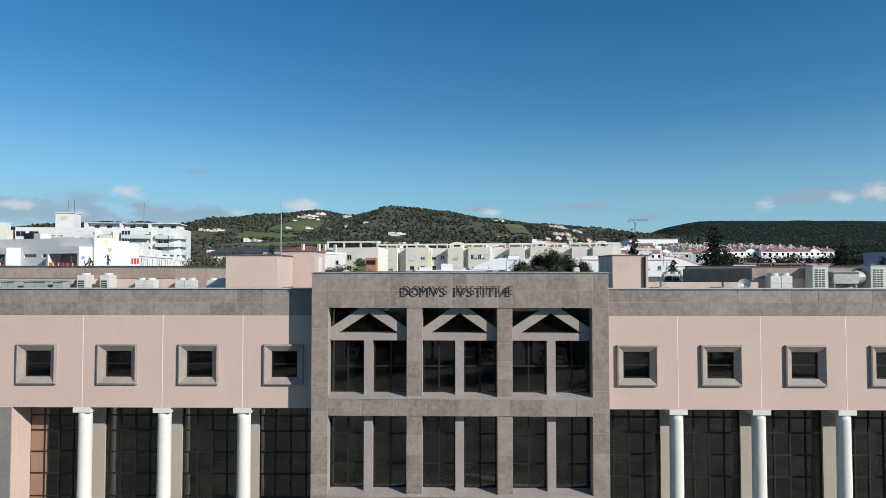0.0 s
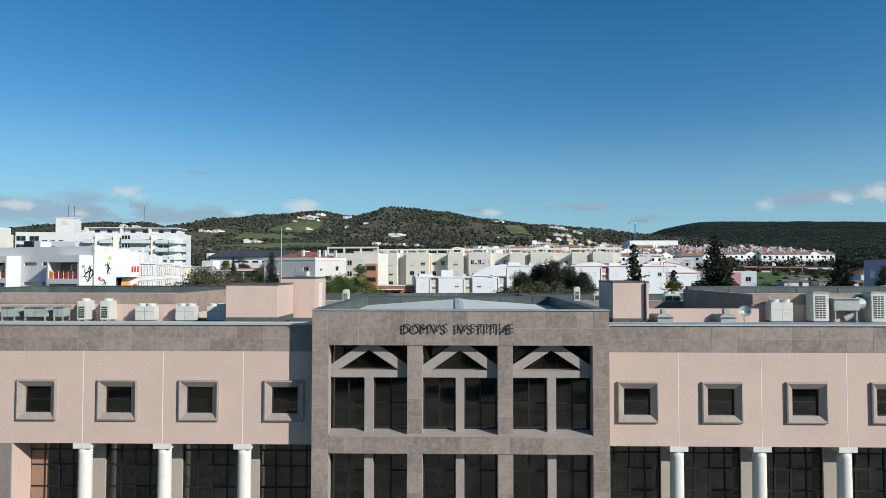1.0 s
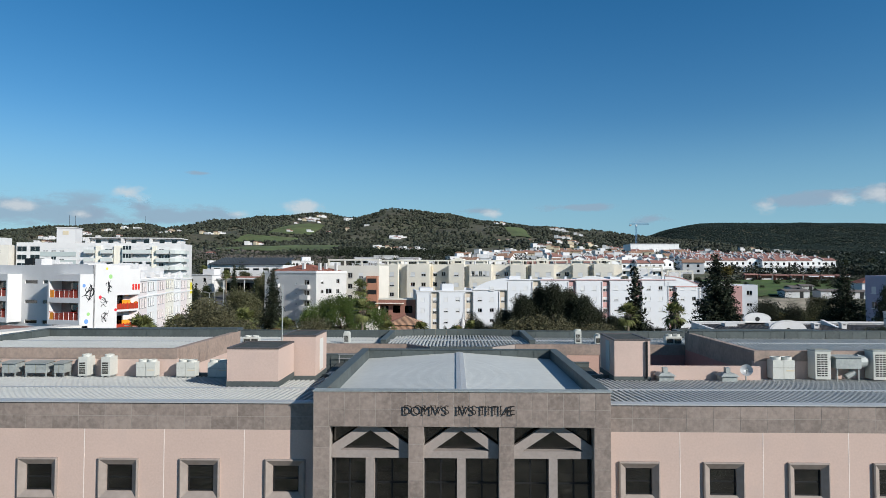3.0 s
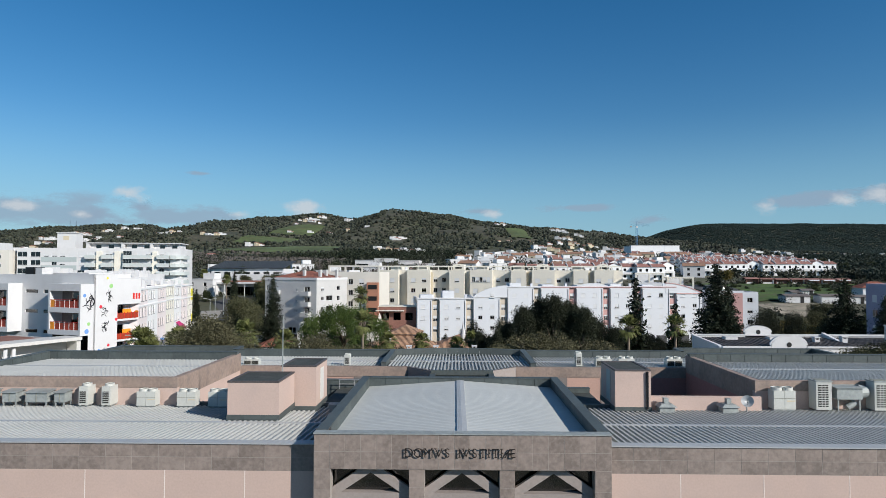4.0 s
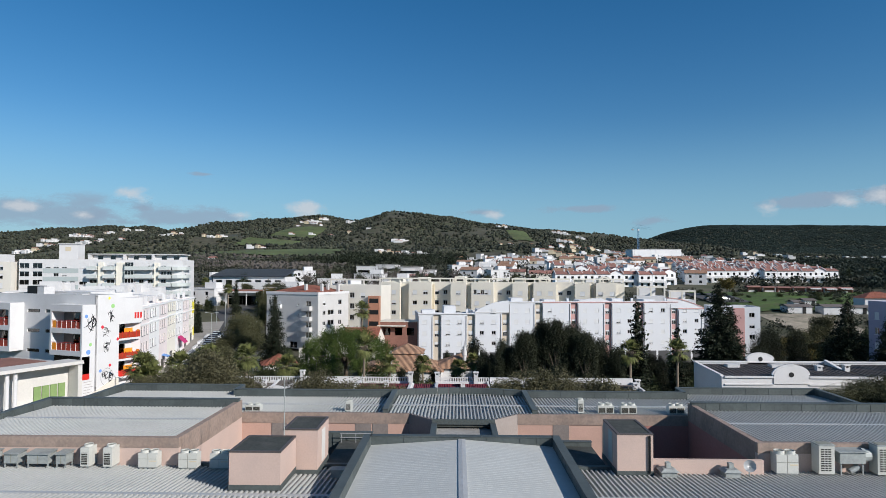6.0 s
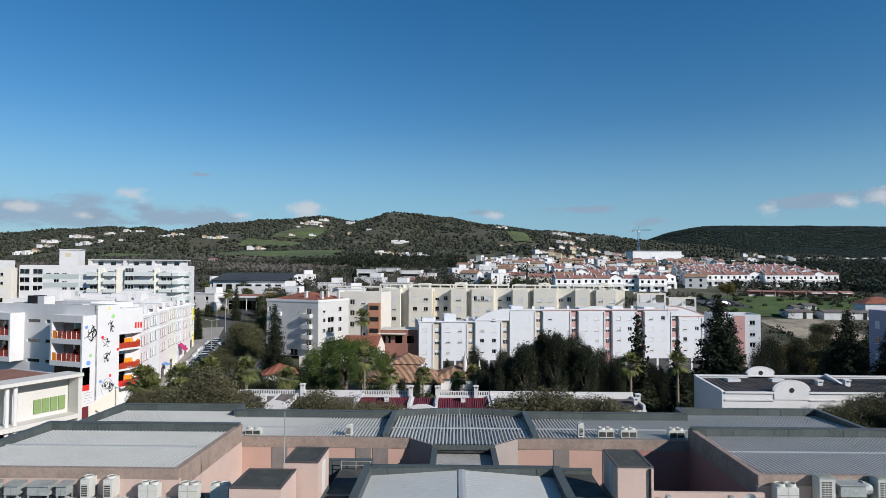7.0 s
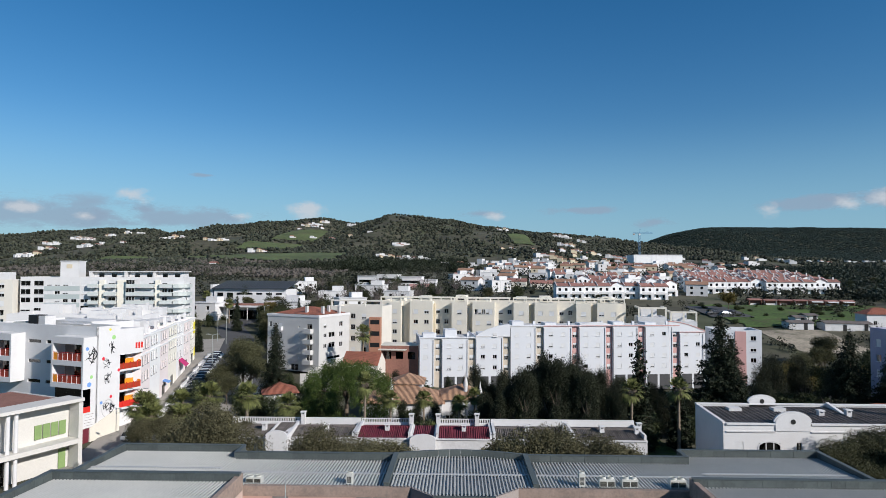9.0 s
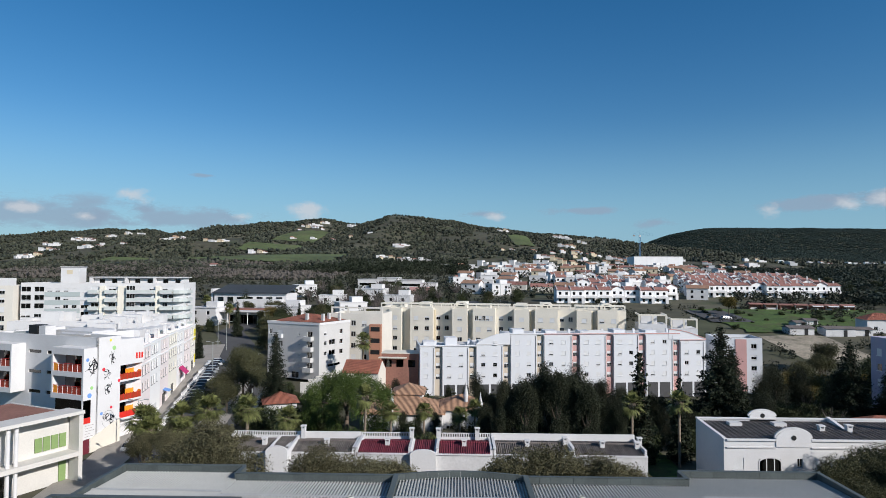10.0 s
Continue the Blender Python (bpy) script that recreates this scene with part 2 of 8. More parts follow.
# ---- mesh helpers ----
class Shape:
    """Collects faces of one part; every call adds a closed piece."""

    def __init__(self):
        self.v, self.f, self.weld = [], [], False

    def add(self, verts, faces):
        k = len(self.v)
        self.v += [tuple(p) for p in verts]
        self.f += [tuple(i + k for i in f) for f in faces]
        return self

    def box(self, x0, x1, y0, y1, z0, z1):
        return self.add([(x, y, z) for z in (z0, z1) for y in (y0, y1) for x in (x0, x1)],
                        [(0, 2, 3, 1), (4, 5, 7, 6), (0, 1, 5, 4), (2, 6, 7, 3), (0, 4, 6, 2), (1, 3, 7, 5)])

    def hull(self, low, high):
        """A prism between two rings of equal length (counter-clockwise from above)."""
        n = len(low)
        return self.add([*low, *high], [tuple(reversed(range(n))), tuple(range(n, 2 * n))] + [(i, (i + 1) % n, n + (i + 1) % n, n + i) for i in range(n)])

    def extrude_y(self, ring, y0, y1):
        """A ring of (x, z), counter-clockwise as seen from -y, carried from y0 to y1."""
        n = len(ring)
        return self.add([(x, y0, z) for x, z in ring] + [(x, y1, z) for x, z in ring],
                        [tuple(range(n)), tuple(reversed(range(n, 2 * n)))] + [(i, n + i, n + (i + 1) % n, (i + 1) % n) for i in range(n)])

    def extrude_x(self, ring, x0, x1):
        """A ring of (y, z), counter-clockwise as seen from +x, carried from x0 to x1."""
        n = len(ring)
        return self.add([(x0, y, z) for y, z in ring] + [(x1, y, z) for y, z in ring],
                        [tuple(reversed(range(n))), tuple(range(n, 2 * n))] + [(i, (i + 1) % n, n + (i + 1) % n, n + i) for i in range(n)])

    def rod(self, a, b, r0, r1=None, sides=8):
        """A round bar from a to b."""
        a, b, r1 = Vector(a), Vector(b), r0 if r1 is None else r1
        q = (b - a).to_track_quat("Z", "Y")
        ring = [Vector((math.cos(2 * math.pi * i / sides), math.sin(2 * math.pi * i / sides), 0)) for i in range(sides)]
        return self.hull([a + q @ (p * r0) for p in ring], [b + q @ (p * r1) for p in ring])

    def lathe(self, x, y, profile, sides=20):
        """A turned shape about an upright axis; profile of (radius, z) from the foot up."""
        v = [(x + r * math.cos(2 * math.pi * i / sides), y + r * math.sin(2 * math.pi * i / sides), z) for r, z in profile for i in range(sides)]
        f = [tuple(reversed(range(sides)))] + [(j * sides + i, j * sides + (i + 1) % sides, (j + 1) * sides + (i + 1) % sides, (j + 1) * sides + i)
                                                for j in range(len(profile) - 1) for i in range(sides)]
        return self.add(v, f + [tuple(range((len(profile) - 1) * sides, len(profile) * sides))])

    def mesh(self, name):
        m = bpy.data.meshes.new(name)
        m.from_pydata(self.v, [], self.f)
        return m


def part(name, shape, material, parent=None, label="", at=None, smooth=False):
    """Links a shape (or a mesh) as one object under its thing."""
    me = (welded(shape, name) if shape.weld else shape.mesh(name)) if isinstance(shape, Shape) else shape
    if not me.materials:
        me.materials.append(material)
    if smooth:
        me.shade_smooth()
    ob = new(name, me)
    if parent is not None:
        ob.parent = parent
    if at is not None:
        ob.matrix_basis = at
    if label:
        ob["label"] = label
    return ob


def thing(name, label, category, at=None, group="", kind=""):
    ob = new(name)
    if at is not None:
        ob.matrix_basis = at
    return tagged(ob, label, category, group, kind)


def solo(name, shape, material, label, category, at=None, group="", kind="", smooth=False):
    return tagged(part(name, shape, material, None, "", at, smooth), label, category, group, kind)


def welded(shape, name):
    """The shape's mesh with its touching faces joined."""
    me = shape.mesh(name)
    b = bmesh.new()
    b.from_mesh(me)
    bmesh.ops.remove_doubles(b, verts=b.verts, dist=0.0005)
    b.to_mesh(me)
    b.free()
    return me


def wall_shape(w, h, t, opens):
    """An upright wall, x 0..w, z 0..h, front at y 0, back at y t, with openings (x0, x1, z0, z1) cut right through."""
    s = Shape()
    s.weld = True
    xs = sorted({0, w, *[v for o in opens for v in o[:2]]})
    zs = sorted({0, h, *[v for o in opens for v in o[2:]]})

    def solid(i, j):
        if not (0 <= i < len(xs) - 1 and 0 <= j < len(zs) - 1):
            return False
        cx, cz = (xs[i] + xs[i + 1]) / 2, (zs[j] + zs[j + 1]) / 2
        return not any(a < cx < b and c < cz < d for a, b, c, d in opens)

    for i in range(len(xs) - 1):
        for j in range(len(zs) - 1):
            if not solid(i, j):
                continue
            a, b, c, d = xs[i], xs[i + 1], zs[j], zs[j + 1]
            s.add([(a, 0, c), (b, 0, c), (b, 0, d), (a, 0, d)], [(0, 1, 2, 3)])
            s.add([(a, t, c), (b, t, c), (b, t, d), (a, t, d)], [(3, 2, 1, 0)])
            for di, dj, q in ((-1, 0, ((a, 0, c), (a, 0, d), (a, t, d), (a, t, c))), (1, 0, ((b, 0, c), (b, t, c), (b, t, d), (b, 0, d))),
                              (0, -1, ((a, 0, c), (a, t, c), (b, t, c), (b, 0, c))), (0, 1, ((a, 0, d), (b, 0, d), (b, t, d), (a, t, d)))):
                if not solid(i + di, j + dj):
                    s.add(q, [(0, 1, 2, 3)])
    return s

# ---- courthouse ----
court = thing("courthouse", "long pink and stone courthouse with colonnade and flat metal roofs", "courthouse")
XL, XR = -31.0, 31.6            # ends of the building
CL, CR = -5.27, 5.68            # central block
YF, YW, YG = 23.4, 24.2, 25.3   # central front, wing front, glazing of the colonnade
Z1, Z2, Z3 = 7.74, 11.26, 12.27  # soffit, foot and top of the parapet band
random.seed(4)


def tiled(parent, x0, x1, z0, z1, y, w, h, material, name="stone_panel", depth=0.005, gap=0.013, shift=0.0, store={}):
    """Facing panels in courses on a wall that looks to -y."""
    rows = max(1, round((z1 - z0) / h))
    hh = (z1 - z0) / rows
    cols = max(1, round((x1 - x0) / w))
    ww = (x1 - x0) / cols
    key = (name, round(ww, 3), round(hh, 3), depth, material.name)
    if key not in store:
        a, b, e = ww / 2 - gap / 2, hh / 2 - gap / 2, 0.004
        s = Shape().add([(-a, 0, -b), (a, 0, -b), (a, 0, b), (-a, 0, b), (-a + e, -depth, -b + e), (a - e, -depth, -b + e), (a - e, -depth, b - e), (-a + e, -depth, b - e)],
                        [(4, 5, 6, 7), (0, 1, 5, 4), (1, 2, 6, 5), (2, 3, 7, 6), (3, 0, 4, 7)])
        store[key] = s.mesh(name)
    for r in range(rows):
        for c in range(cols):
            part(name, store[key], material, parent, at=pose(x0 + (c + 0.5) * ww, y + random.uniform(-0.002, 0.002), z0 + (r + 0.5) * hh))


def deck_shape(x0, x1, y0, y1, z0, z1, pitch=0.25, rise=0.155, end=None, begin=None):
    """Trapezoidal roof sheeting with its ribs along y; z0 at y0, z1 at y1."""
    n = round((x1 - x0) / pitch)
    p = (x1 - x0) / n
    prof = []
    for i in range(n):
        a = x0 + i * p
        prof += [(a, 0), (a + p * 0.46, 0), (a + p * 0.56, rise), (a + p * 0.9, rise)]
    prof.append((x1, 0))
    s = Shape()
    k = len(prof)
    v = [(x, end(x) if end and y == y1 else begin(x) if begin and y == y0 else y, z + h) for y, z in ((y0, z0), (y1, z1)) for x, h in prof]
    return s.add(v, [(i, i + 1, k + i + 1, k + i) for i in range(k - 1)])


def deck(parent, x0, x1, y0, y1, z0, z1, seam=0.5, end=None, begin=None):
    """Two overlapping lengths of sheeting with the lap strip between them, on a solid bed."""
    ym, zm = y0 + (y1 - y0) * seam, z0 + (z1 - z0) * seam
    bed = part("roof_bed", Shape().hull([(x0, y0, z0 - 0.3), (x1, y0, z0 - 0.3), (x1, y1, z1 - 0.3), (x0, y1, z1 - 0.3)],
                                        [(x0, y0, z0 - 0.02), (x1, y0, z0 - 0.02), (x1, y1, z1 - 0.02), (x0, y1, z1 - 0.02)]), M_BITUMEN, parent)
    part("roof_sheeting", deck_shape(x0, x1, y0, ym + 0.1, z0 + 0.03, zm + 0.03, begin=begin), M_DECK, bed, "ribbed pale metal sheeting")
    part("roof_sheeting", deck_shape(x0, x1, ym, y1, zm, z1, end=end), M_DECK, bed, "ribbed pale metal sheeting")
    part("lap_strip", Shape().box(x0, x1, ym - 0.02, ym + 0.22, zm + 0.13, zm + 0.2), M_FLASH, bed, "flat pale metal strip")
    return bed


def parapet(parent, x0, x1, y0, y1, z0, z1, inner="", material=None):
    """A low wall; the side named by inner is clad in slate-grey panels."""
    core = part("parapet", Shape().box(x0, x1, y0, y1, z0, z1), material or M_SLATE, parent)
    part("coping", Shape().box(x0 - 0.03, x1 + 0.03, y0 - 0.03, y1 + 0.03, z1 + 0.002, z1 + 0.045), M_SLATE, core, "dark grey metal coping")
    if inner == "-y":
        tiled(core, x0, x1, z0 + 0.01, z1 - 0.02, y0 - 0.001, 0.92, z1 - z0, M_SLATE, "cladding_panel", 0.02, 0.02)
    if inner in ("+x", "-x"):
        n = max(1, round((y1 - y0) / 0.92))
        d = (y1 - y0) / n
        x, q = (x1, 0.02) if inner == "+x" else (x0 - 0.02, 0.02)
        me = Shape().box(0, q, 0.01, d - 0.01, z0 + 0.01, z1 - 0.02).mesh("cladding_panel")
        for i in range(n):
            part("cladding_panel", me, M_SLATE, core, at=pose(x, y0 + i * d, 0))
    return core


# wing walls with splayed stone windows
WIN = {-1: (-16.05, -12.92, -9.78, -6.50), 1: (6.92, 10.08, 13.24, 16.4)}
JOINT = {-1: (-14.27, -11.18, -8.09), 1: (8.46, 11.57, 14.76)}
WS, WI = 0.77, 0.5             # half sizes, outer stone frame and clear opening
WZ = 9.395
frame_ring = Shape()
for i in range(4):
    a, b = i * math.pi / 2, (i + 1) * math.pi / 2
    def corner(r, y, q):
        c = ((-1, -1), (1, -1), (1, 1), (-1, 1))[q % 4]
        return (c[0] * r, y, c[1] * r)
    frame_ring.add([corner(WS, 0, i), corner(WS, 0, i + 1), corner(WS, -0.09, i + 1), corner(WS, -0.09, i), corner(WS - 0.05, -0.11, i), corner(WS - 0.05, -0.11, i + 1),
                    corner(WI, 0.04, i), corner(WI, 0.04, i + 1), corner(WI, 0.16, i), corner(WI, 0.16, i + 1)], [(0, 1, 2, 3), (3, 2, 5, 4), (4, 5, 7, 6), (6, 7, 9, 8)])
frame_mesh = frame_ring.mesh("stone_frame")
def lattice(xs, zs, bar, depth):
    """A grid of bars as one joined piece: outer lines xs, zs, openings between them."""
    x0, z0 = xs[0] - bar / 2, zs[0] - bar / 2
    opens = [(a + bar / 2 - x0, b - bar / 2 - x0, c + bar / 2 - z0, d - bar / 2 - z0) for a, b in zip(xs[:-1], xs[1:]) for c, d in zip(zs[:-1], zs[1:])]
    s = wall_shape(xs[-1] + bar / 2 - x0, zs[-1] + bar / 2 - z0, depth, opens)
    s.v = [(x + x0, y, z + z0) for x, y, z in s.v]
    return s


sash = lattice([-WI + 0.025, WI - 0.025], [-WI + 0.025, 0, WI - 0.025], 0.05, 0.04)
sash.v = [(x, y + 0.12, z) for x, y, z in sash.v]
sash_mesh = welded(sash, "sash")
pane_mesh = Shape().box(-WI + 0.04, WI - 0.04, 0.138, 0.146, -WI + 0.04, WI - 0.04).mesh("pane")
for side, x0, x1 in ((-1, XL, CL), (1, CR, XR)):
    opens = [(c - WS + 0.06 - x0, c + WS - 0.06 - x0, WZ - WS + 0.06 - Z1, WZ + WS - 0.06 - Z1) for c in WIN[side]]
    w = part("wing_wall", wall_shape(x1 - x0, Z2 - Z1, 0.35, opens), M_PINK, court, "smooth pale pink rendered wall", pose(x0, YW, Z1))
    for c in WIN[side]:
        win = part("window", frame_mesh, M_SURROUND, court, "square window in a splayed grey stone surround", pose(c, YW, WZ))
        part("sash", sash_mesh, M_FRAME, win)
        part("pane", pane_mesh, M_GLASS, win)
    for c in JOINT[side]:
        part("joint_strip", Shape().box(c - 0.014, c + 0.014, YW - 0.004, YW + 0.01, Z1, Z2), M_PINK_JOINT, court, "thin white joint in the render")
    band = part("parapet_band", Shape().box(x0, x1, YW + 0.0, YW + 0.4, Z2, Z3), M_JOINT, court, "grey-brown stone band")
    v0, v1 = (-17.6, CL) if side < 0 else (CR, 17.8)
    tiled(band, v0, v1, Z2, Z3, YW, 1.03, 0.505, M_STONE)
    part("coping", Shape().box(x0, x1, YW - 0.06, YW + 0.46, Z3, Z3 + 0.04), M_FLASH, band, "pale metal coping")
    # colonnade
    g0, g1 = (-16.97, CL) if side < 0 else (CR, 17.9)
    part("soffit", Shape().box(g0, g1, YW + 0.35, YG + 0.1, Z1, Z1 + 0.2), M_PINK, court)
    e0, e1 = (XL, g0) if side < 0 else (g1, XR)
    part("end_wall", Shape().box(e0, e1, YW + 0.005, YG + 0.4, 0, Z1), M_PINK, court)
    if side < 0:
        part("stone_pier", Shape().box(g0 - 0.9, g0 - 0.02, YW - 0.05, YW, 0, Z1 - 0.01), M_STONE_TRIM, court, "flat grey stone pier")
    xs = [g0, *JOINT[side], g1] if side < 0 else [g0, *JOINT[side], g1]
    for k, c in enumerate(JOINT[side]):
        col = part("column", Shape().lathe(c, YW + 0.26, [(0.3, 0), (0.3, 0.35), (0.26, 0.4), (0.265, 3), (0.25, 7.3), (0.25, Z1 - 0.2)], 24), M_COLUMN, court, "smooth round white column", smooth=False)
        col.data.shade_smooth()
        part("capital", Shape().box(c - 0.34, c + 0.34, YW - 0.02, YW + 0.6, Z1 - 0.2, Z1 - 0.004), M_COLUMN, col, "square white capital slab")
        part("pier", Shape().box(c - 0.37, c + 0.37, YG - 0.12, YG + 0.35, 0, Z1), M_BEIGE, court, "flat beige pier behind the column")
    for a, b in zip(xs[:-1], xs[1:]):
        a += 0.37 if a != g0 else 0.0
        b -= 0.37 if b != g1 else 0.0
        n = max(3, round((b - a) / 0.6))
        zs = [0.0, 1.3, 2.2, 3.1, 4.0, 4.9, 5.75, 6.6, 7.2, Z1]
        fr = lattice([a + (b - a) * i / n for i in range(n + 1)], zs, 0.06, 0.07)
        fr.v = [(x, y + YG - 0.025, z) for x, y, z in fr.v]
        bay = part("glazed_bay", fr, M_FRAME, court, "dark metal glazing grid")
        pw = (b - a) / n
        for j in range(4, len(zs) - 1):
            pm = Shape().box(0.02, pw - 0.02, 0, 0.008, 0.02, zs[j + 1] - zs[j] - 0.02).mesh("pane")
            for i in range(n):
                part("pane", pm, M_GLASS, bay, at=pose(a + i * pw, YG + 0.005, zs[j], random.uniform(-0.8, 0.8), 0, random.uniform(-0.8, 0.8)))
        part("pane", Shape().box(a, b, YG + 0.005, YG + 0.013, 0, zs[4]), M_GLASS, bay)

part("end_cheek", Shape().box(-16.97, -16.95, YW + 0.35, YG, 0, Z1), M_PINK, court)
# added sheet before the panes, coloured as the sunlit interior behind them
part("ochre_panel", Shape().box(-16.94, -16.3, YG - 0.01, YG + 0.003, 0, Z1 - 0.03), M_OCHRE, court, "ochre strip standing for the sunlit interior behind the glazing")

# central block
ZT = 12.88
bays = ((-4.65, -1.75), (-1.18, 1.59), (2.15, 5.07))
UP, LO = (8.3, 11.6), (4.75, 7.64)
front = part("central_front", wall_shape(CR - CL, ZT, 0.5, [(-4.65 - CL, 5.07 - CL, *UP), (-4.65 - CL, 5.07 - CL, *LO)]), M_JOINT, court, "grey-brown stone frame with two tall openings", pose(CL, YF, 0))
tiled(front, 0, CR - CL, 11.6, ZT, 0, 0.576, 0.64, M_STONE, depth=0.005)
for a, b in ((0, -4.65 - CL), (5.07 - CL, CR - CL)):
    tiled(front, a, b, 4.75, 11.6, 0, b - a, 0.76, M_STONE, depth=0.005)
tiled(front, -4.65 - CL, 5.07 - CL, LO[1], UP[0], 0, 0.62, 0.66, M_STONE, depth=0.005)
tiled(front, 0, CR - CL, 3.0, 4.75, 0, 0.62, 0.6, M_STONE, depth=0.005)
for z0, z1 in (LO, UP):
    part("sill", Shape().extrude_x([(YF - 0.02, z0 - 0.05), (YF + 0.75, z0 - 0.05), (YF + 0.75, z0 + 0.12), (YF - 0.02, z0 + 0.02)], -4.64, 5.06), M_STONE_PALE, court, "sloping pale stone sill")
    for a, b in ((-1.75, -1.18), (1.59, 2.15)):
        pil = part("pillar", Shape().box(a, b, YF + 0.03, YF + 0.6, z0 + 0.02, z1), M_JOINT, court, "square stone pillar")
        tiled(pil, a, b, z0 + 0.05, z1, YF + 0.03, b - a, 0.72, M_STONE, depth=0.005)
        part("back_wall", Shape().box(a, b, YF + 0.6, YF + 1.0, z0, z1), M_STONE_TRIM, pil)
    for a, b in bays:
        m = (a + b) / 2
        top = 10.37 if z1 == UP[1] else z1
        part("mullion_pier", Shape().box(m - 0.16, m + 0.16, YF + 0.3, YF + 0.75, z0 + 0.05, top), M_STONE_PALE, court, "slim pale stone pier")
        if z1 == UP[1]:
            part("lintel", Shape().box(a, b, YF + 0.32, YF + 0.75, 10.37, 10.64), M_STONE_PALE, court, "pale stone lintel")
            part("gable_bar", Shape().extrude_y([(a, 10.642), (a + 0.32, 10.642), (m, 11.39), (b - 0.32, 10.642), (b, 10.642), (b, 10.83), (m + 0.3, 11.598), (m - 0.3, 11.598), (a, 10.83)], YF + 0.32, YF + 0.5), M_STONE_PALE, court, "pale stone chevron")
            rows = [(8.35, 9.38), (9.38, 10.37)]
        else:
            rows = [(4.8, 5.75), (5.75, 6.85), (6.85, 7.64)]
        for c, d in ((a, m - 0.16), (m + 0.16, b)):
            fr = lattice([c + 0.03, (c + d) / 2, d - 0.03], [rows[0][0] + 0.03, *[r[1] for r in rows]], 0.06, 0.07)
            fr.v = [(x, y + YF + 0.605, z) for x, y, z in fr.v]
            wf = part("window", fr, M_FRAME, court, "dark metal window grid")
            for r0, r1 in rows:
                pm = Shape().box(0, (d - c) / 2 - 0.04, 0, 0.008, 0, r1 - r0 - 0.04).mesh("pane")
                for x in (c + 0.02, (c + d) / 2 + 0.02):
                    part("pane", pm, M_GLASS, wf, at=pose(x, YF + 0.635, r0 + 0.02, random.uniform(-0.2, 0.2), 0, random.uniform(-0.2, 0.2)))
        if z1 == UP[1]:
            part("pane", Shape().box(a, b, YF + 0.635, YF + 0.643, 10.65, 11.6), M_GLASS, court, "dark glass behind the chevron")
part("block_sides", Shape().box(CL, CL + 0.4, YF + 0.5, YW + 0.4, 0, ZT - 0.005).box(CR - 0.4, CR, YF + 0.5, YW + 0.4, 0, ZT - 0.005), M_STONE_TRIM, court)
part("block_upper_sides", Shape().box(CL, CL + 0.3, YW + 0.4, 36.0, 10.8, ZT - 0.005).box(CR - 0.3, CR, YW + 0.4, 36.0, 10.8, ZT - 0.005), M_SLATE, court)
# interiors behind the glass
part("interior", Shape().box(XL + 0.5, XR - 0.5, 30.5, 30.8, 0, 11.0).box(XL + 0.5, XR - 0.5, YG + 0.5, 30.5, 7.4, 7.7).box(XL + 0.5, XR - 0.5, YG + 0.5, 30.5, 3.6, 3.9), M_INSIDE, court, "dim floors and back wall")
# roof of the central block
part("coping", Shape().box(CL - 0.03, CR + 0.03, YF - 0.04, YF + 0.45, ZT, ZT + 0.035), M_ZINC, court, "thin grey metal coping")
parapet(court, CL, CL + 0.38, YF + 0.5, 36.0, 12.0, ZT, "+x")
parapet(court, CR - 0.38, CR, YF + 0.5, 36.0, 12.0, ZT, "-x")
parapet(court, CL + 0.38, CR - 0.38, 35.6, 36.0, 12.0, ZT, "-y")
XM = 0.22
for a, b, z0, z1 in ((CL + 0.38, XM, 12.4, 12.76), (XM, CR - 0.38, 12.76, 12.4)):
    s = Shape()
    n = 44
    prof = []
    for i in range(n):
        y = YF + 0.45 + i * (35.6 - YF - 0.45) / n
        p = (35.6 - YF - 0.45) / n
        prof += [(y, 0), (y + 0.55 * p, 0), (y + 0.62 * p, 0.005), (y + 0.93 * p, 0.005)]
    prof.append((35.6, 0))
    k = len(prof)
    s.add([(x, y, z + h) for x, z in ((a, z0), (b, z1)) for y, h in prof], [(i + 1, i, k + i, k + i + 1) for i in range(k - 1)][::1])
    part("roof_sheeting", s, M_DECK_PALE, court, "pale metal sheeting of the central roof")
part("ridge_cap", Shape().extrude_y([(XM - 0.2, 12.72), (XM + 0.2, 12.72), (XM + 0.2, 12.79), (XM, 12.81), (XM - 0.2, 12.79)], YF + 0.46, 35.58), M_FLASH, court, "pale metal ridge cap")

# wing roofs
YA = 34.2                                     # wall behind the air conditioners
deck(court, XL, CL, YW + 0.42, YA, 12.08, 11.46, 0.42)
deck(court, CR, XR, YW + 0.42, YA, 12.08, 11.46, 0.42)
LBX, RBX = -15.15, 15.95
YR = 44.4                                     # front of the rear range
BL = -28.6                                    # far end of the upper block
for a, b, side in ((BL, LBX, "l"), (RBX, XR, "r")):
    part("upper_wall", Shape().box(a, b, YA, YA + 0.3, 7.5, 12.54), M_PINK, court, "pink rendered wall")
    part("stone_band", Shape().box(a, b, YA - 0.03, YA + 0.3, 12.543, 13.09), M_BAND, court, "grey-brown stone band")
    x = b - 0.3 if side == "l" else a
    # the right wall has its shade put into the colour
    part("court_wall", Shape().box(x, x + 0.3, YA + 0.3, YR, 7.5, 11.9), M_PINK if side == "l" else M_SALMON_SHADE, court, "pink rendered wall of the inner court")
    part("stone_band", Shape().box(x - 0.02, x + 0.32, YA + 0.3, YR - 0.045, 11.903, 13.09), M_BAND, court, "stained stone band")
    deck(court, a + (0.35 if side == "l" else 0.35), b - 0.35, YA + 0.3, 43.6, 12.92, 12.6, 0.5)
    parapet(court, a, b, 43.6, 44.0, 12.0, 13.24, "-y")
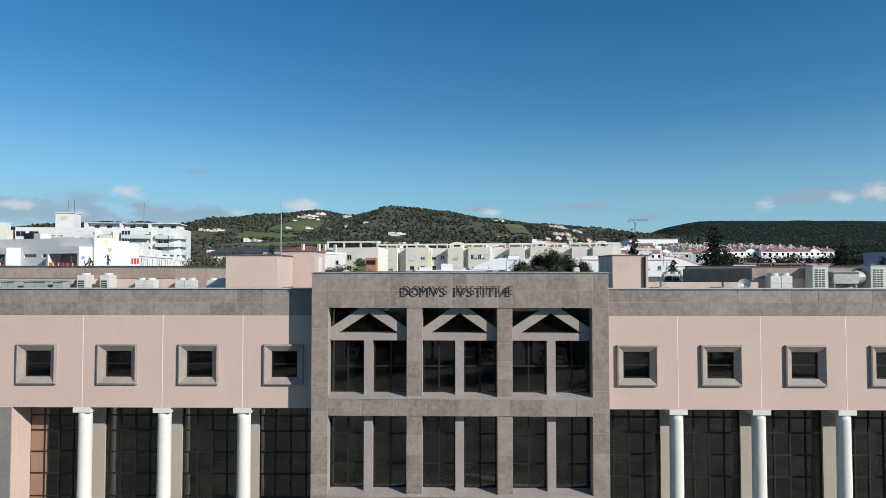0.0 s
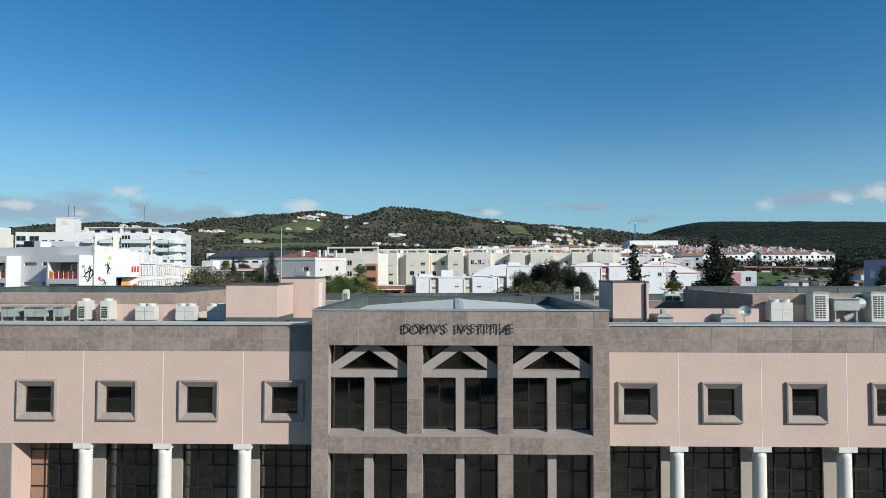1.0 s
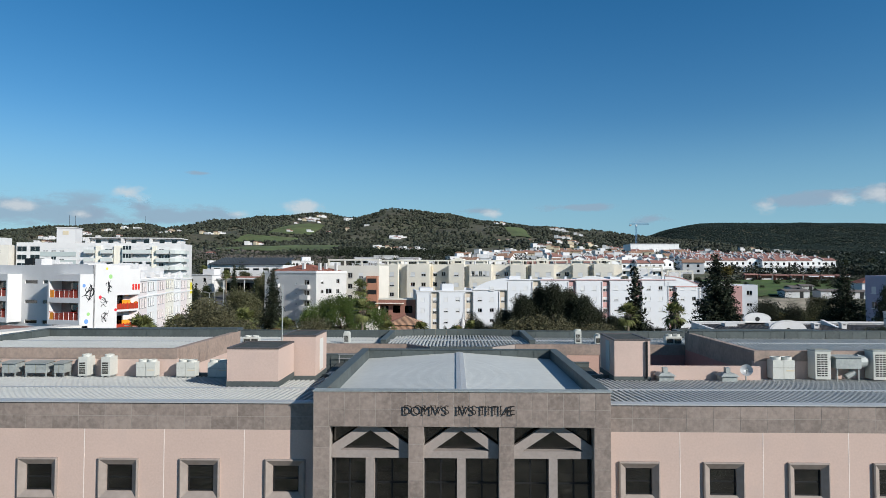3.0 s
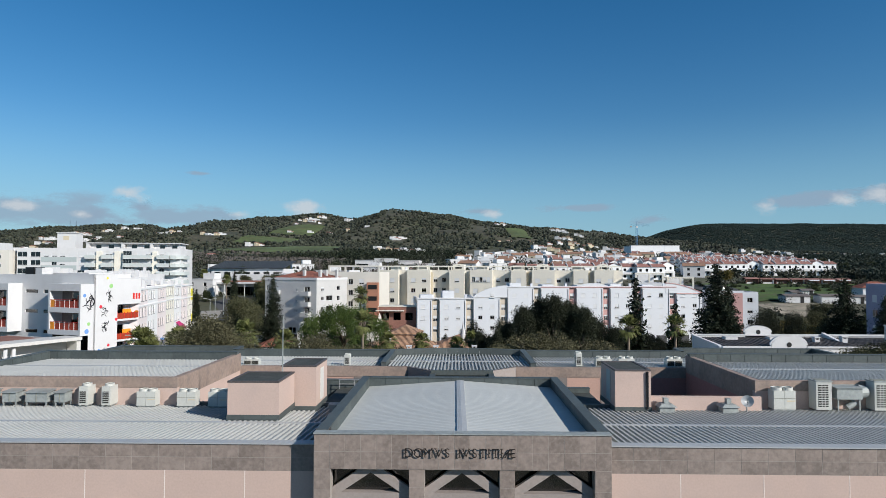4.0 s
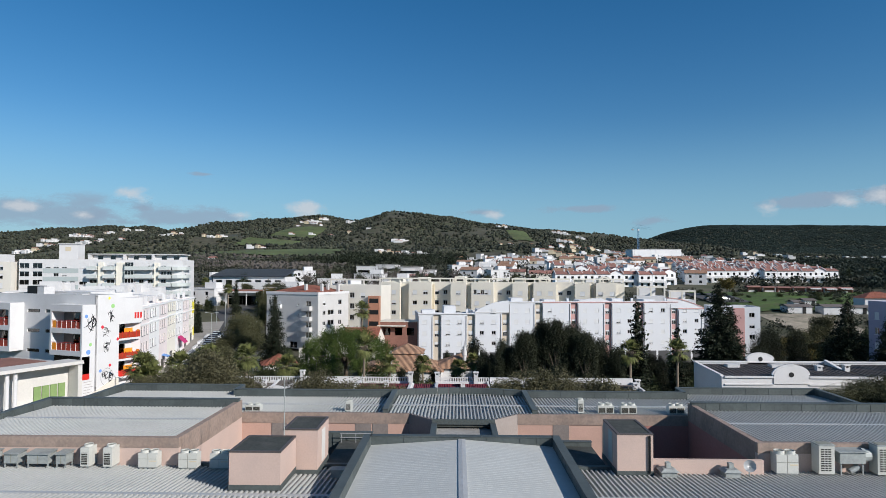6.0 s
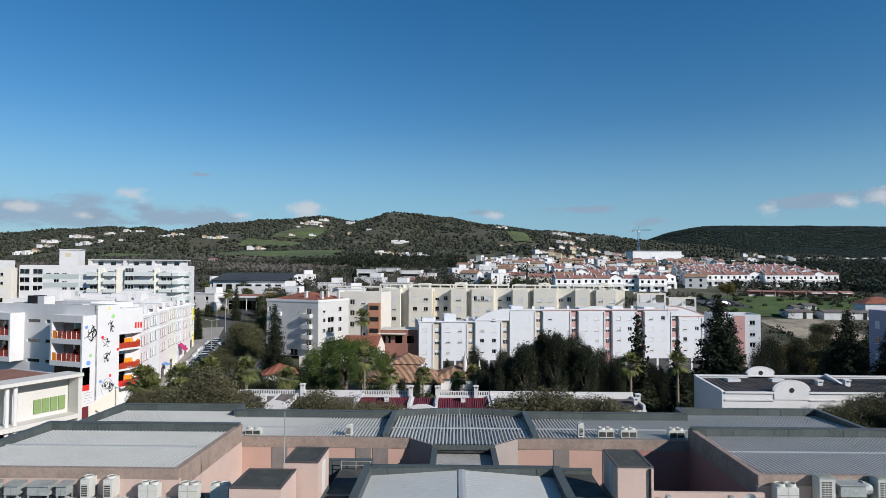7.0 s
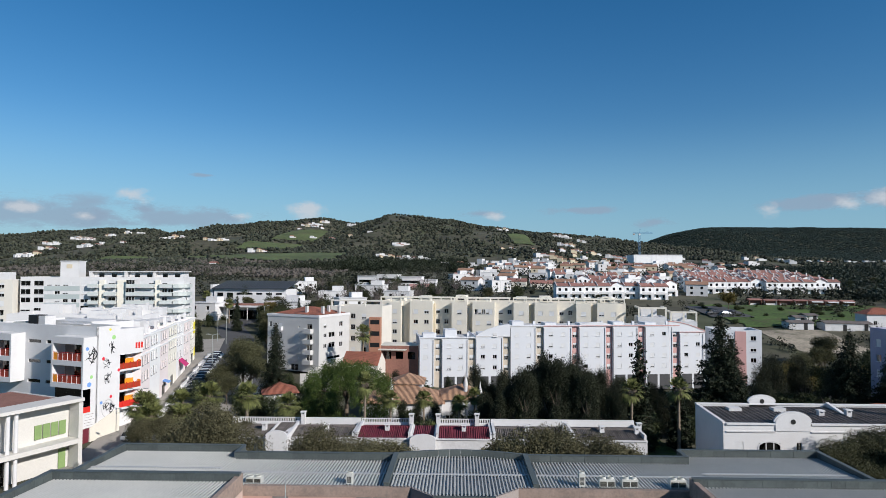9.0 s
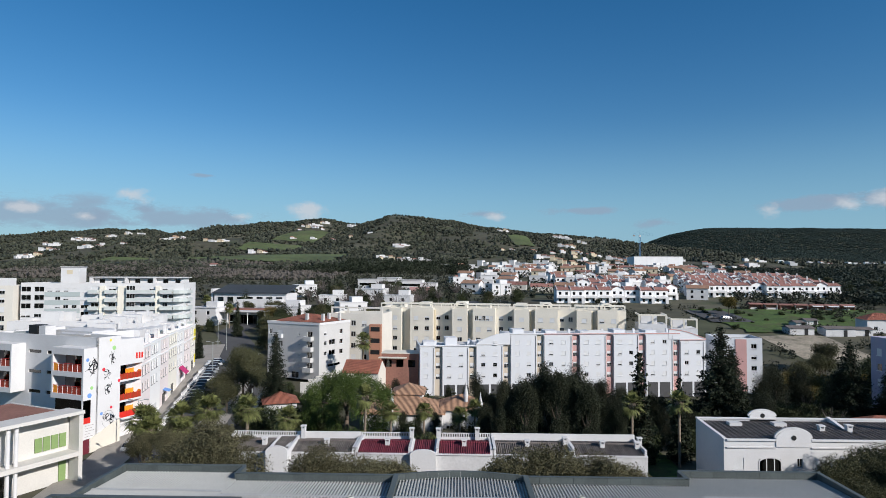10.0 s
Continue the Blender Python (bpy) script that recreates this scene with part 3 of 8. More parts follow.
parapet(court, BL, BL + 0.35, YA, 43.6, 12.0, 13.24, "+x")
parapet(court, XR - 0.35, XR, YA, 43.6, 12.0, 13.24, "-x")

# rear range
RL, RR = -28.4, 29.8
# from x 11.2 the wall colour is darkened for the shaded corner
for a, b, m in ((LBX, -3.4, M_PINK_DEEP), (4.2, 11.2, M_PINK_DEEP), (11.2, RBX, M_SALMON_SHADE)):
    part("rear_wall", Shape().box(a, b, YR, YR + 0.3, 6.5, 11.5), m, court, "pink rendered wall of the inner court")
    part("stone_band", Shape().box(a, b, YR - 0.04, YR + 0.3, 11.503, 12.2), M_BAND, court, "stained stone band")
for x in (-12.5, -6.6, -5.4, 7.2, 10.6):
    part("pier", Shape().box(x - 0.55, x + 0.55, YR - 0.03, YR, 6.5, 11.5), M_STONE_TRIM, court)
for a, b, y in ((RL, -18.2, 54.0), (-18.2, CL, 52.0), (5.6, 18.4, 52.0), (18.4, RR, 54.0)):
    deck(court, a, b, YR + 0.3, y - 0.3, 12.04, 11.76, 0.42)
    parapet(court, a, b, y - 0.3, y, 9.0, 12.42, "-y")
parapet(court, RL - 0.3, RL, YR + 0.3, 54.0, 9.0, 12.42, "+x")
parapet(court, RR, RR + 0.3, YR + 0.3, 54.0, 9.0, 12.42, "-x")
parapet(court, -18.35, -18.05, 51.7, 53.7, 9.0, 12.415, "")
parapet(court, 18.25, 18.55, 51.7, 53.7, 9.0, 12.415, "")
# bowed middle of the rear range
deck(court, CL + 0.35, 5.25, YR + 0.1, 52.0, 12.06, 11.84, 0.4, lambda x: 51.75 + 1.1 * math.sin(math.pi * (x - CL) / (5.6 - CL)),
     lambda x: YR + 0.1 - 1.7 * max(0.0, min(1.0, (x + 3.4) / 1.7, (4.2 - x) / 1.7)))
part("edge_flashing", Shape().box(-1.7, 2.5, 42.62, 42.72, 11.9, 12.24), M_SLATE, court, "dark metal edge of the bowed roof")
part("roof_bed", Shape().hull([(-3.3, YR + 0.1, 11.7), (-1.6, 42.75, 11.7), (2.4, 42.75, 11.7), (4.1, YR + 0.1, 11.7)], [(-3.3, YR + 0.1, 12.03), (-1.6, 42.75, 12.03), (2.4, 42.75, 12.03), (4.1, YR + 0.1, 12.03)]), M_BITUMEN, court)
parapet(court, CL, CL + 0.35, YR + 0.2, 52.0, 11.2, 12.45, "+x")
parapet(court, 5.25, 5.6, YR + 0.2, 52.0, 11.2, 12.45, "-x")
n = 12
for i in range(n):
    a, b = CL + (5.6 - CL) * i / n, CL + (5.6 - CL) * (i + 1) / n
    bow = [52.0 + 1.1 * math.sin(math.pi * (i + q) / n) for q in (0, 1)]
    part("bowed_parapet", Shape().hull([(a, bow[0] - 0.25, 9), (b - 0.015, bow[1] - 0.25, 9), (b - 0.015, bow[1], 9), (a, bow[0], 9)],
                                       [(a, bow[0] - 0.25, 12.48), (b - 0.015, bow[1] - 0.25, 12.48), (b - 0.015, bow[1], 12.48), (a, bow[0], 12.48)]), M_SLATE, court)
part("roof_bed", Shape().box(CL, 5.6, 51.9, 52.9, 11.4, 11.76), M_BITUMEN, court)
# skewed bay between the rear range and the central block
for a, b, in (((-3.4, YR), (-1.7, 42.7)), ((2.5, 42.7), (4.2, YR))):
    part("skew_wall", Shape().hull([(a[0], a[1], 6.5), (b[0], b[1], 6.5), (b[0], b[1] + 0.35, 6.5), (a[0], a[1] + 0.35, 6.5)],
                                   [(a[0], a[1], 12.2), (b[0], b[1], 12.2), (b[0], b[1] + 0.35, 12.2), (a[0], a[1] + 0.35, 12.2)]), M_STONE_PALE, court)
parapet(court, -1.7, -1.4, 38.5, 42.7, 10.4, 12.0, "+x")
parapet(court, 2.2, 2.5, 38.5, 42.7, 10.4, 12.0, "-x")
part("link_roof", Shape().box(-1.4, 2.2, 36.0, 43.2, 10.6, 11.58), M_ROOFGREY, court, "dark flat roof membrane")
part("link_wall", Shape().box(-1.4, 2.2, 43.2, 43.5, 10.6, 12.1), M_SLATE, court)
part("inner_court_floor", Shape().box(LBX, RBX, YA, YR, 6.3, 6.5), M_BITUMEN, court)
part("low_roof", Shape().box(5.68, 8.25, 34.4, 39.4, 9.5, 11.4), M_BITUMEN, court, "dark flat roof membrane")
part("low_roof", Shape().box(-7.25, -5.27, 34.4, 39.4, 9.5, 11.65), M_BITUMEN, court, "dark flat roof membrane")
parapet(court, -8.6, -5.3, 39.4, 39.7, 9.5, 12.1, "-y")
parapet(court, 5.7, 8.25, 39.4, 39.7, 9.5, 11.65, "-y")
rl = part("guard_rail", Shape().rod((-7.2, 38.9, 12.2), (-5.3, 38.9, 12.2), 0.025, sides=6), M_FRAME_GREY, court, "thin grey tube rail")
part("lower_rail", Shape().rod((-7.2, 38.9, 11.95), (-5.3, 38.9, 11.95), 0.02, sides=6), M_FRAME_GREY, rl)
for x in (-7.15, -6.25, -5.35):
    part("post", Shape().rod((x, 38.9, 11.65), (x, 38.9, 12.2), 0.022, sides=6), M_FRAME_GREY, rl)
for a, b in ((5.68, 10.1), (LBX, -5.27)):
    part("court_wall", Shape().box(a, b, 34.1, 34.38, 6.5, 11.78), M_SLATE, court)
part("court_wall", Shape().box(10.15, RBX, 33.5, 33.75, 6.5, 12.36), M_PINK, court, "low pink parapet of the inner court")
for a, b, c, d, z in ((RL, RR, 51.5, 51.7, 11.8), (XL, XL + 0.3, YW + 0.4, 43.6, 11.9), (XR - 0.3, XR, YW + 0.4, 43.6, 11.9), (XL, RL, 43.5, 43.8, 11.9), (RR, XR, 43.5, 43.8, 11.9),
                      (RL, RL + 0.3, 43.8, 51.5, 11.7), (RR - 0.3, RR, 43.8, 51.5, 11.7), (RL, RL + 0.3, 51.7, 53.7, 11.7), (RR - 0.3, RR, 51.7, 53.7, 11.7)):
    part("back_wall", Shape().box(a, b, c, d, 0, z), M_PINK, court)


def hut(x0, x1, y0, y1, z0, z1):
    part("stair_hut", Shape().box(x0, x1, y0, y1, z0, z1 - 0.08), M_PINK, court, "pink rendered roof hut")
    s, e = Shape(), 0.015
    s.box(x0 - e, x1 + e, y0 - e, y0 + 0.12, z1 - 0.078, z1).box(x0 - e, x1 + e, y1 - 0.12, y1 + e, z1 - 0.078, z1).box(x0 - e, x0 + 0.12, y0 + 0.12, y1 - 0.12, z1 - 0.078, z1).box(x1 - 0.12, x1 + e, y0 + 0.12, y1 - 0.12, z1 - 0.078, z1)
    part("hut_coping", s, M_COPING, court, "dark brown-grey metal edge")
    part("hut_roof", Shape().box(x0 + 0.1, x1 - 0.1, y0 + 0.1, y1 - 0.1, z1 - 0.08, z1 - 0.03), M_BITUMEN, court, "dark roof membrane")
    foot = part("hut_foot", Shape().box(x0 - 0.03, x1 + 0.03, y0 - 0.03, y1 + 0.03, z0 - 0.1, z0 + 0.16), M_SLATE, court, "slate-grey clad plinth")
    n = max(2, round((x1 - x0) / 0.8))
    d = (x1 - x0 + 0.06) / n
    for i in range(n):
        part("cladding_panel", Shape().box(x0 - 0.02 + i * d, x0 - 0.04 + (i + 1) * d, y0 - 0.045, y0 - 0.03, z0 - 0.05, z0 + 0.15), M_SLATE, foot)


hut(-10.72, -8.3, 29.55, 32.4, 12.0, 13.73)
hut(-9.05, -7.25, 32.7, 35.5, 11.75, 14.0)
hut(8.25, 10.1, 33.1, 36.3, 11.72, 13.8)
# pipe in near-black, so it also gives the dark stripe of its shadow
part("downpipe", Shape().rod((9.9, 33.03, 11.8), (9.9, 33.03, 13.7), 0.06), M_FRAME, court)
part("door", Shape().box(-7.247, -7.22, 33.7, 34.5, 12.05, 13.7), M_COLUMN, court, "pale metal door")
part("door", Shape().box(8.22, 8.247, 34.1, 34.9, 12.0, 13.6), M_GREYGREEN, court, "grey metal door")

# letters over the central block
sign = thing("wall_lettering", "bronze capital letters standing off the stone wall", "lettering", pose(0, YF - 0.085, 12.07))
x = -1.94
for ch, adv in zip("DOMVS IVSTITIÆ", (0.34, 0.38, 0.42, 0.34, 0.34, 0.16, 0.16, 0.34, 0.28, 0.3, 0.16, 0.3, 0.16, 0.5)):
    if ch != " ":
        cu = bpy.data.curves.new("letter", "FONT")
        cu.body, cu.size, cu.extrude, cu.offset = ch, 0.49, 0.014, -0.007
        tmp = new("letter_source", cu)
        me = bpy.data.meshes.new_from_object(tmp)
        bpy.data.objects.remove(tmp)
        lo, hi = min(q.co.y for q in me.vertices), max(q.co.y for q in me.vertices)
        feet = Shape()
        for e in me.edges:
            p, q = me.vertices[e.vertices[0]].co, me.vertices[e.vertices[1]].co
            if ch not in "OS" and p.z > 0 and q.z > 0 and abs(p.y - q.y) < 1e-4 and 0.01 < abs(p.x - q.x) < 0.1 and min(abs(p.y - lo), abs(p.y - hi)) < 1e-3:
                a, b = min(p.x, q.x), max(p.x, q.x)
                up = p.y - lo < 0.01
                feet.box(a - 0.028, b + 0.028, -0.012, 0.012, p.y if up else p.y - 0.016, p.y + 0.016 if up else p.y)
        face = part("letter", me, M_LETTER, sign, at=pose(x, 0, 0, 90))
        if feet.v:
            part("serif", feet, M_LETTER, face, at=pose(0, 0, 0, -90))
        part("stud", Shape().rod((x + 0.1, 0.0, 0.16), (x + 0.1, 0.1, 0.16), 0.015), M_LETTER, sign)
    x += adv

# ---- ground and hills ----
def bell(x, c, w):
    return math.exp(-((x - c) / w) ** 2)


def ramp_up(v):
    return 1 / (1 + math.exp(-max(-40.0, min(40.0, v))))


def lift(d, pts):
    for (a, za), (b, zb) in zip(pts[:-1], pts[1:]):
        if d < b:
            q = max(0.0, (d - a) / (b - a))
            return za + (zb - za) * q
    return pts[-1][1]


SLOPE = ((95, 0), (130, 2.5), (160, 4.5), (190, 6.5), (300, 15), (500, 26), (900, 38), (1300, 45), (4600, 40))


# height of the near hill's crest above the plain
CREST = ((-1500, 20), (-1091, 37), (-955, 60), (-860, 73), (-704, 73), (-643, 63), (-549, 78), (-414, 96), (-307, 101), (-227, 91), (-200, 97), (-147, 111), (-87, 108), (-28, 101), (58, 88), (171, 74), (276, 59), (419, 42), (620, 12), (900, 0))


def ridge(x):
    if x <= CREST[0][0]:
        return CREST[0][1]
    for (a, za), (b, zb) in zip(CREST[:-1], CREST[1:]):
        if x < b:
            q = (x - a) / (b - a)
            return za + (zb - za) * q * q * (3 - 2 * q)
    return 0.0


def terrain(x, y):
    z = lift(y, SLOPE) + 3.2 * bell(y, 92, 30) * ramp_up((x + 37) / 3) - 3.3 * bell(y, 160, 45) * ramp_up((x + 5) / 9)
    if y > 350:
        wob = noise.noise(Vector((x / 160, y / 160, 0.3))) * 9 + noise.noise(Vector((x / 60, y / 60, 5))) * 2.5
        q = min(1.0, (y - 350) / 500)
        z += wob * q * 0.6
        z += (ridge(x) + noise.noise(Vector((x / 85, y / 120, 9))) * 7) * bell(y, 1480, 400)
        z += noise.noise(Vector((x / 230, y / 230, 4))) * 16 * bell(y, 1000, 330)
        z += (163 + 16 * ramp_up((x - 1230) / 110) + 6 * ramp_up((x - 1560) / 90)) * bell(y, 2900, 600) * ramp_up((x - 880) / 90)
        z += 62 * bell(y, 2900, 500) * bell(x, 500, 700)
        z += 60 * bell(y, 3300, 500) * bell(x, -2200, 900)
    return z


ys = [-4000, -1500, -500, -150, -60, 0, 30, 60, 90] + [100 + 10 * i for i in range(40)] + [510 + 22 * i for i in range(150)] + [4300, 4800]
us = [-1 + i / 110 for i in range(221)]
gv, gf = [], []
for y in ys:
    half = 160 + abs(y) * 1.15
    for u in us:
        x = u * half
        gv.append((x, y, terrain(x, y)))
k = len(us)
for j in range(len(ys) - 1):
    for i in range(k - 1):
        gf.append((j * k + i, j * k + i + 1, (j + 1) * k + i + 1, (j + 1) * k + i))
g = Shape()
g.v, g.f = gv, gf
M_GROUND = mat("dry_grass_and_earth", (0.072, 0.068, 0.043), 0.95, 0.4, 0.12, 0.014, 0.2, stain=(0.042, 0.058, 0.018), stain_amount=0.85)
ground = solo("ground", g, M_GROUND, "open ground with grass and scrub rising to hills", "ground", kind="structure", smooth=True)

# ---- buildings of the town ----
WSTORE = {}


def window(parent, m, w, h, shut=0.0, frame_mat=None, sill=True):
    """A window in a wall that looks to -y locally: surround with sill, a pane and a roller shutter let down by shut."""
    frame_mat = frame_mat or M_SHUTTER
    key = (round(w, 2), round(h, 2), round(shut, 1), frame_mat.name, sill)
    if key not in WSTORE:
        f = wall_shape(w, h, 0.05, [(0.06, w / 2 - 0.03, 0.06, h - 0.06), (w / 2 + 0.03, w - 0.06, 0.06, h - 0.06)])
        f.v = [(x - w / 2, y + 0.1, z) for x, y, z in f.v]
        sl = Shape().box(-w / 2 - 0.1, w / 2 + 0.1, -0.1, 0.1, -0.08, 0.0).mesh("sill") if sill else None
        sh = None
        if shut > 0.05:
            sh = Shape().box(-w / 2 + 0.02, w / 2 - 0.02, 0.04, 0.09, h * (1 - shut), h - 0.01).mesh("shutter")
            sh.materials.append(M_SHUTTER)
        WSTORE[key] = (welded(f, "window"), Shape().box(-w / 2 + 0.05, w / 2 - 0.05, 0.12, 0.13, 0.05, h - 0.05).mesh("pane"), sh, sl)
    f, p, sh, sl = WSTORE[key]
    ob = part("window", f, frame_mat, parent, at=m)
    part("pane", p, M_PANE, ob)
    if sl:
        part("sill", sl, frame_mat, ob)
    if sh:
        part("shutter", sh, M_SHUTTER, ob)
    return ob


def block(name, label, category, at, w, d, h, material, wins=(), side=(), left=(), para=0.7, roof=None, group="", frame_mat=None, chance=0.55):
    """A flat-roofed building: local x along the front, y into the depth; openings (x, z, width, height) in front, right side and left side."""
    ob = thing(name, label, category, at, group)
    t = 0.3

    def run(m, length, openings, nm):
        wl = part(nm, wall_shape(length, h, t, [(x - a / 2, x + a / 2, z, z + b) for x, z, a, b in openings]), material, ob, at=m)
        for x, z, a, b in openings:
            r = random.random()
            window(wl, pose(x, 0, z), a, b, (0.0, 0.4, 0.7, 1.0)[int(random.random() * 4)] if r < chance else 0.0, frame_mat)
        return wl

    run(pose(0, 0, 0), w, wins, "front_wall")
    run(pose(w, t, 0, 0, 0, 90), d - 2 * t, side, "side_wall")
    run(pose(0, d - t, 0, 0, 0, -90), d - 2 * t, left, "side_wall")
    part("rear_wall", Shape().box(0, w, d - t, d, 0, h), material, ob)
    part("roof", Shape().box(t, w - t, t, d - t, h - para - 0.25, h - para), roof or M_ROOFGREY, ob)
    part("inner_wall", Shape().box(t, w - t, d * 0.5, d * 0.5 + 0.2, 0, h - para - 0.26), M_INSIDE, ob)
    return ob


def grid(xs, zs, w, h):
    return [(x, z, w, h) for x in xs for z in zs]


def gable_roof(parent, x0, x1, y0, y1, z0, z1, material, over=0.35, along="x", thick=0.14, label=""):
    """A pitched roof with its ridge along x or y."""
    s = Shape()
    if along == "x":
        ym = (y0 + y1) / 2
        s.extrude_x([(y0 - over, z0), (y0 - over, z0 - thick), (ym, z1 - thick), (y1 + over, z0 - thick), (y1 + over, z0), (ym, z1)], x0 - over, x1 + over)
    else:
        xm = (x0 + x1) / 2
        s.extrude_y([(x0 - over, z0), (x0 - over, z0 - thick), (xm, z1 - thick), (x1 + over, z0 - thick), (x1 + over, z0), (xm, z1)], y0 - over, y1 + over)
    return part("roof", s, material, parent, label)


def hip_roof(parent, x0, x1, y0, y1, z0, z1, material, over=0.4, label=""):
    x0, x1, y0, y1 = x0 - over, x1 + over, y0 - over, y1 + over
    q = min(x1 - x0, y1 - y0) / 2
    if x1 - x0 >= y1 - y0:
        a, b = (x0 + q, (y0 + y1) / 2, z1), (x1 - q, (y0 + y1) / 2, z1)
        faces = [(0, 1, 5, 4), (1, 2, 5), (2, 3, 4, 5), (3, 0, 4)]
    else:
        a, b = ((x0 + x1) / 2, y0 + q, z1), ((x0 + x1) / 2, y1 - q, z1)
        faces = [(0, 1, 4), (1, 2, 5, 4), (2, 3, 5), (3, 0, 4, 5)]
    s = Shape().add([(x0, y0, z0), (x1, y0, z0), (x1, y1, z0), (x0, y1, z0), a, b], faces + [(3, 2, 1, 0)])
    return part("roof", s, material, parent, label)


def tile_mat(name, color, dark, pitch=0.28):
    """Clay tile: rows of half-round tiles given by a wave relief, with stains."""
    m = mat(name, color, 0.82, 0.25, 5, 0.5, 0.0, stain=dark, stain_amount=0.55)
    n, l = m.node_tree.nodes, m.node_tree.links
    tc, mp = n.new("ShaderNodeTexCoord"), n.new("ShaderNodeMapping")
    w = n.new("ShaderNodeTexWave")
    w.bands_direction = "X"
    w.inputs["Scale"].default_value = 1 / pitch / 3.2
    w.inputs["Distortion"].default_value = 0.4
    l.new(tc.outputs["Object"], w.inputs["Vector"])
    bp = n.new("ShaderNodeBump")
    bp.inputs["Distance"].default_value = 0.08
    l.new(w.outputs["Fac"], bp.inputs["Height"])
    l.new(bp.outputs[0], n["Principled BSDF"].inputs["Normal"])
    return m


M_TILEROW_DARK = tile_mat("grey_brown_tile_rows", (0.125, 0.108, 0.097), (0.21, 0.19, 0.17), 0.2)
M_TILEROW_WINE = tile_mat("wine_red_tile_rows", (0.145, 0.02, 0.034), (0.08, 0.016, 0.025), 0.2)
M_TILEROW_CLAY = tile_mat("clay_tile_rows", (0.4, 0.235, 0.145), (0.24, 0.14, 0.095), 0.2)
M_TILEROW_RED = tile_mat("red_tile_rows", (0.3, 0.105, 0.065), (0.2, 0.08, 0.055), 0.2)
random.seed(11)


def bay(parent, x0, x1, proj, z0, z1, material, wins=(), frame_mat=None):
    """A part of the front that stands out from the wall behind."""
    w = part("bay", wall_shape(x1 - x0, z1 - z0, 0.25, [(x - x0 - a / 2, x - x0 + a / 2, z - z0, z - z0 + b) for x, z, a, b in wins]), material, parent, at=pose(x0, -proj, z0))
    part("bay_cheek", Shape().box(0, 0.25, 0.25, proj, 0, z1 - z0).box(x1 - x0 - 0.25, x1 - x0, 0.25, proj, 0, z1 - z0).box(0.25, x1 - x0 - 0.25, 0.25, proj, z1 - z0 - 0.5, z1 - z0 - 0.3), material, w)
    for x, z, a, b in wins:
        window(w, pose(x - x0, 0, z - z0), a, b, random.choice((0, 0, 0.4, 0.7, 1.0, 1.0)), frame_mat)
    return w


def balcony(parent, x0, x1, z, proj=1.3, rail=0.9, material=None, y=0.0, panel=None):
    b = part("balcony", Shape().box(x0, x1, y - proj, y + 0.02, z - 0.15, z), material or M_WHITE, parent)
    r = Shape().box(x0, x1, y - proj, y - proj + 0.1, z + 0.003, z + rail).box(x0, x0 + 0.1, y - proj + 0.1, y, z + 0.003, z + rail).box(x1 - 0.1, x1, y - proj + 0.1, y, z + 0.003, z + rail)
    part("railing", r, panel or material or M_WHITE, b)
    return b


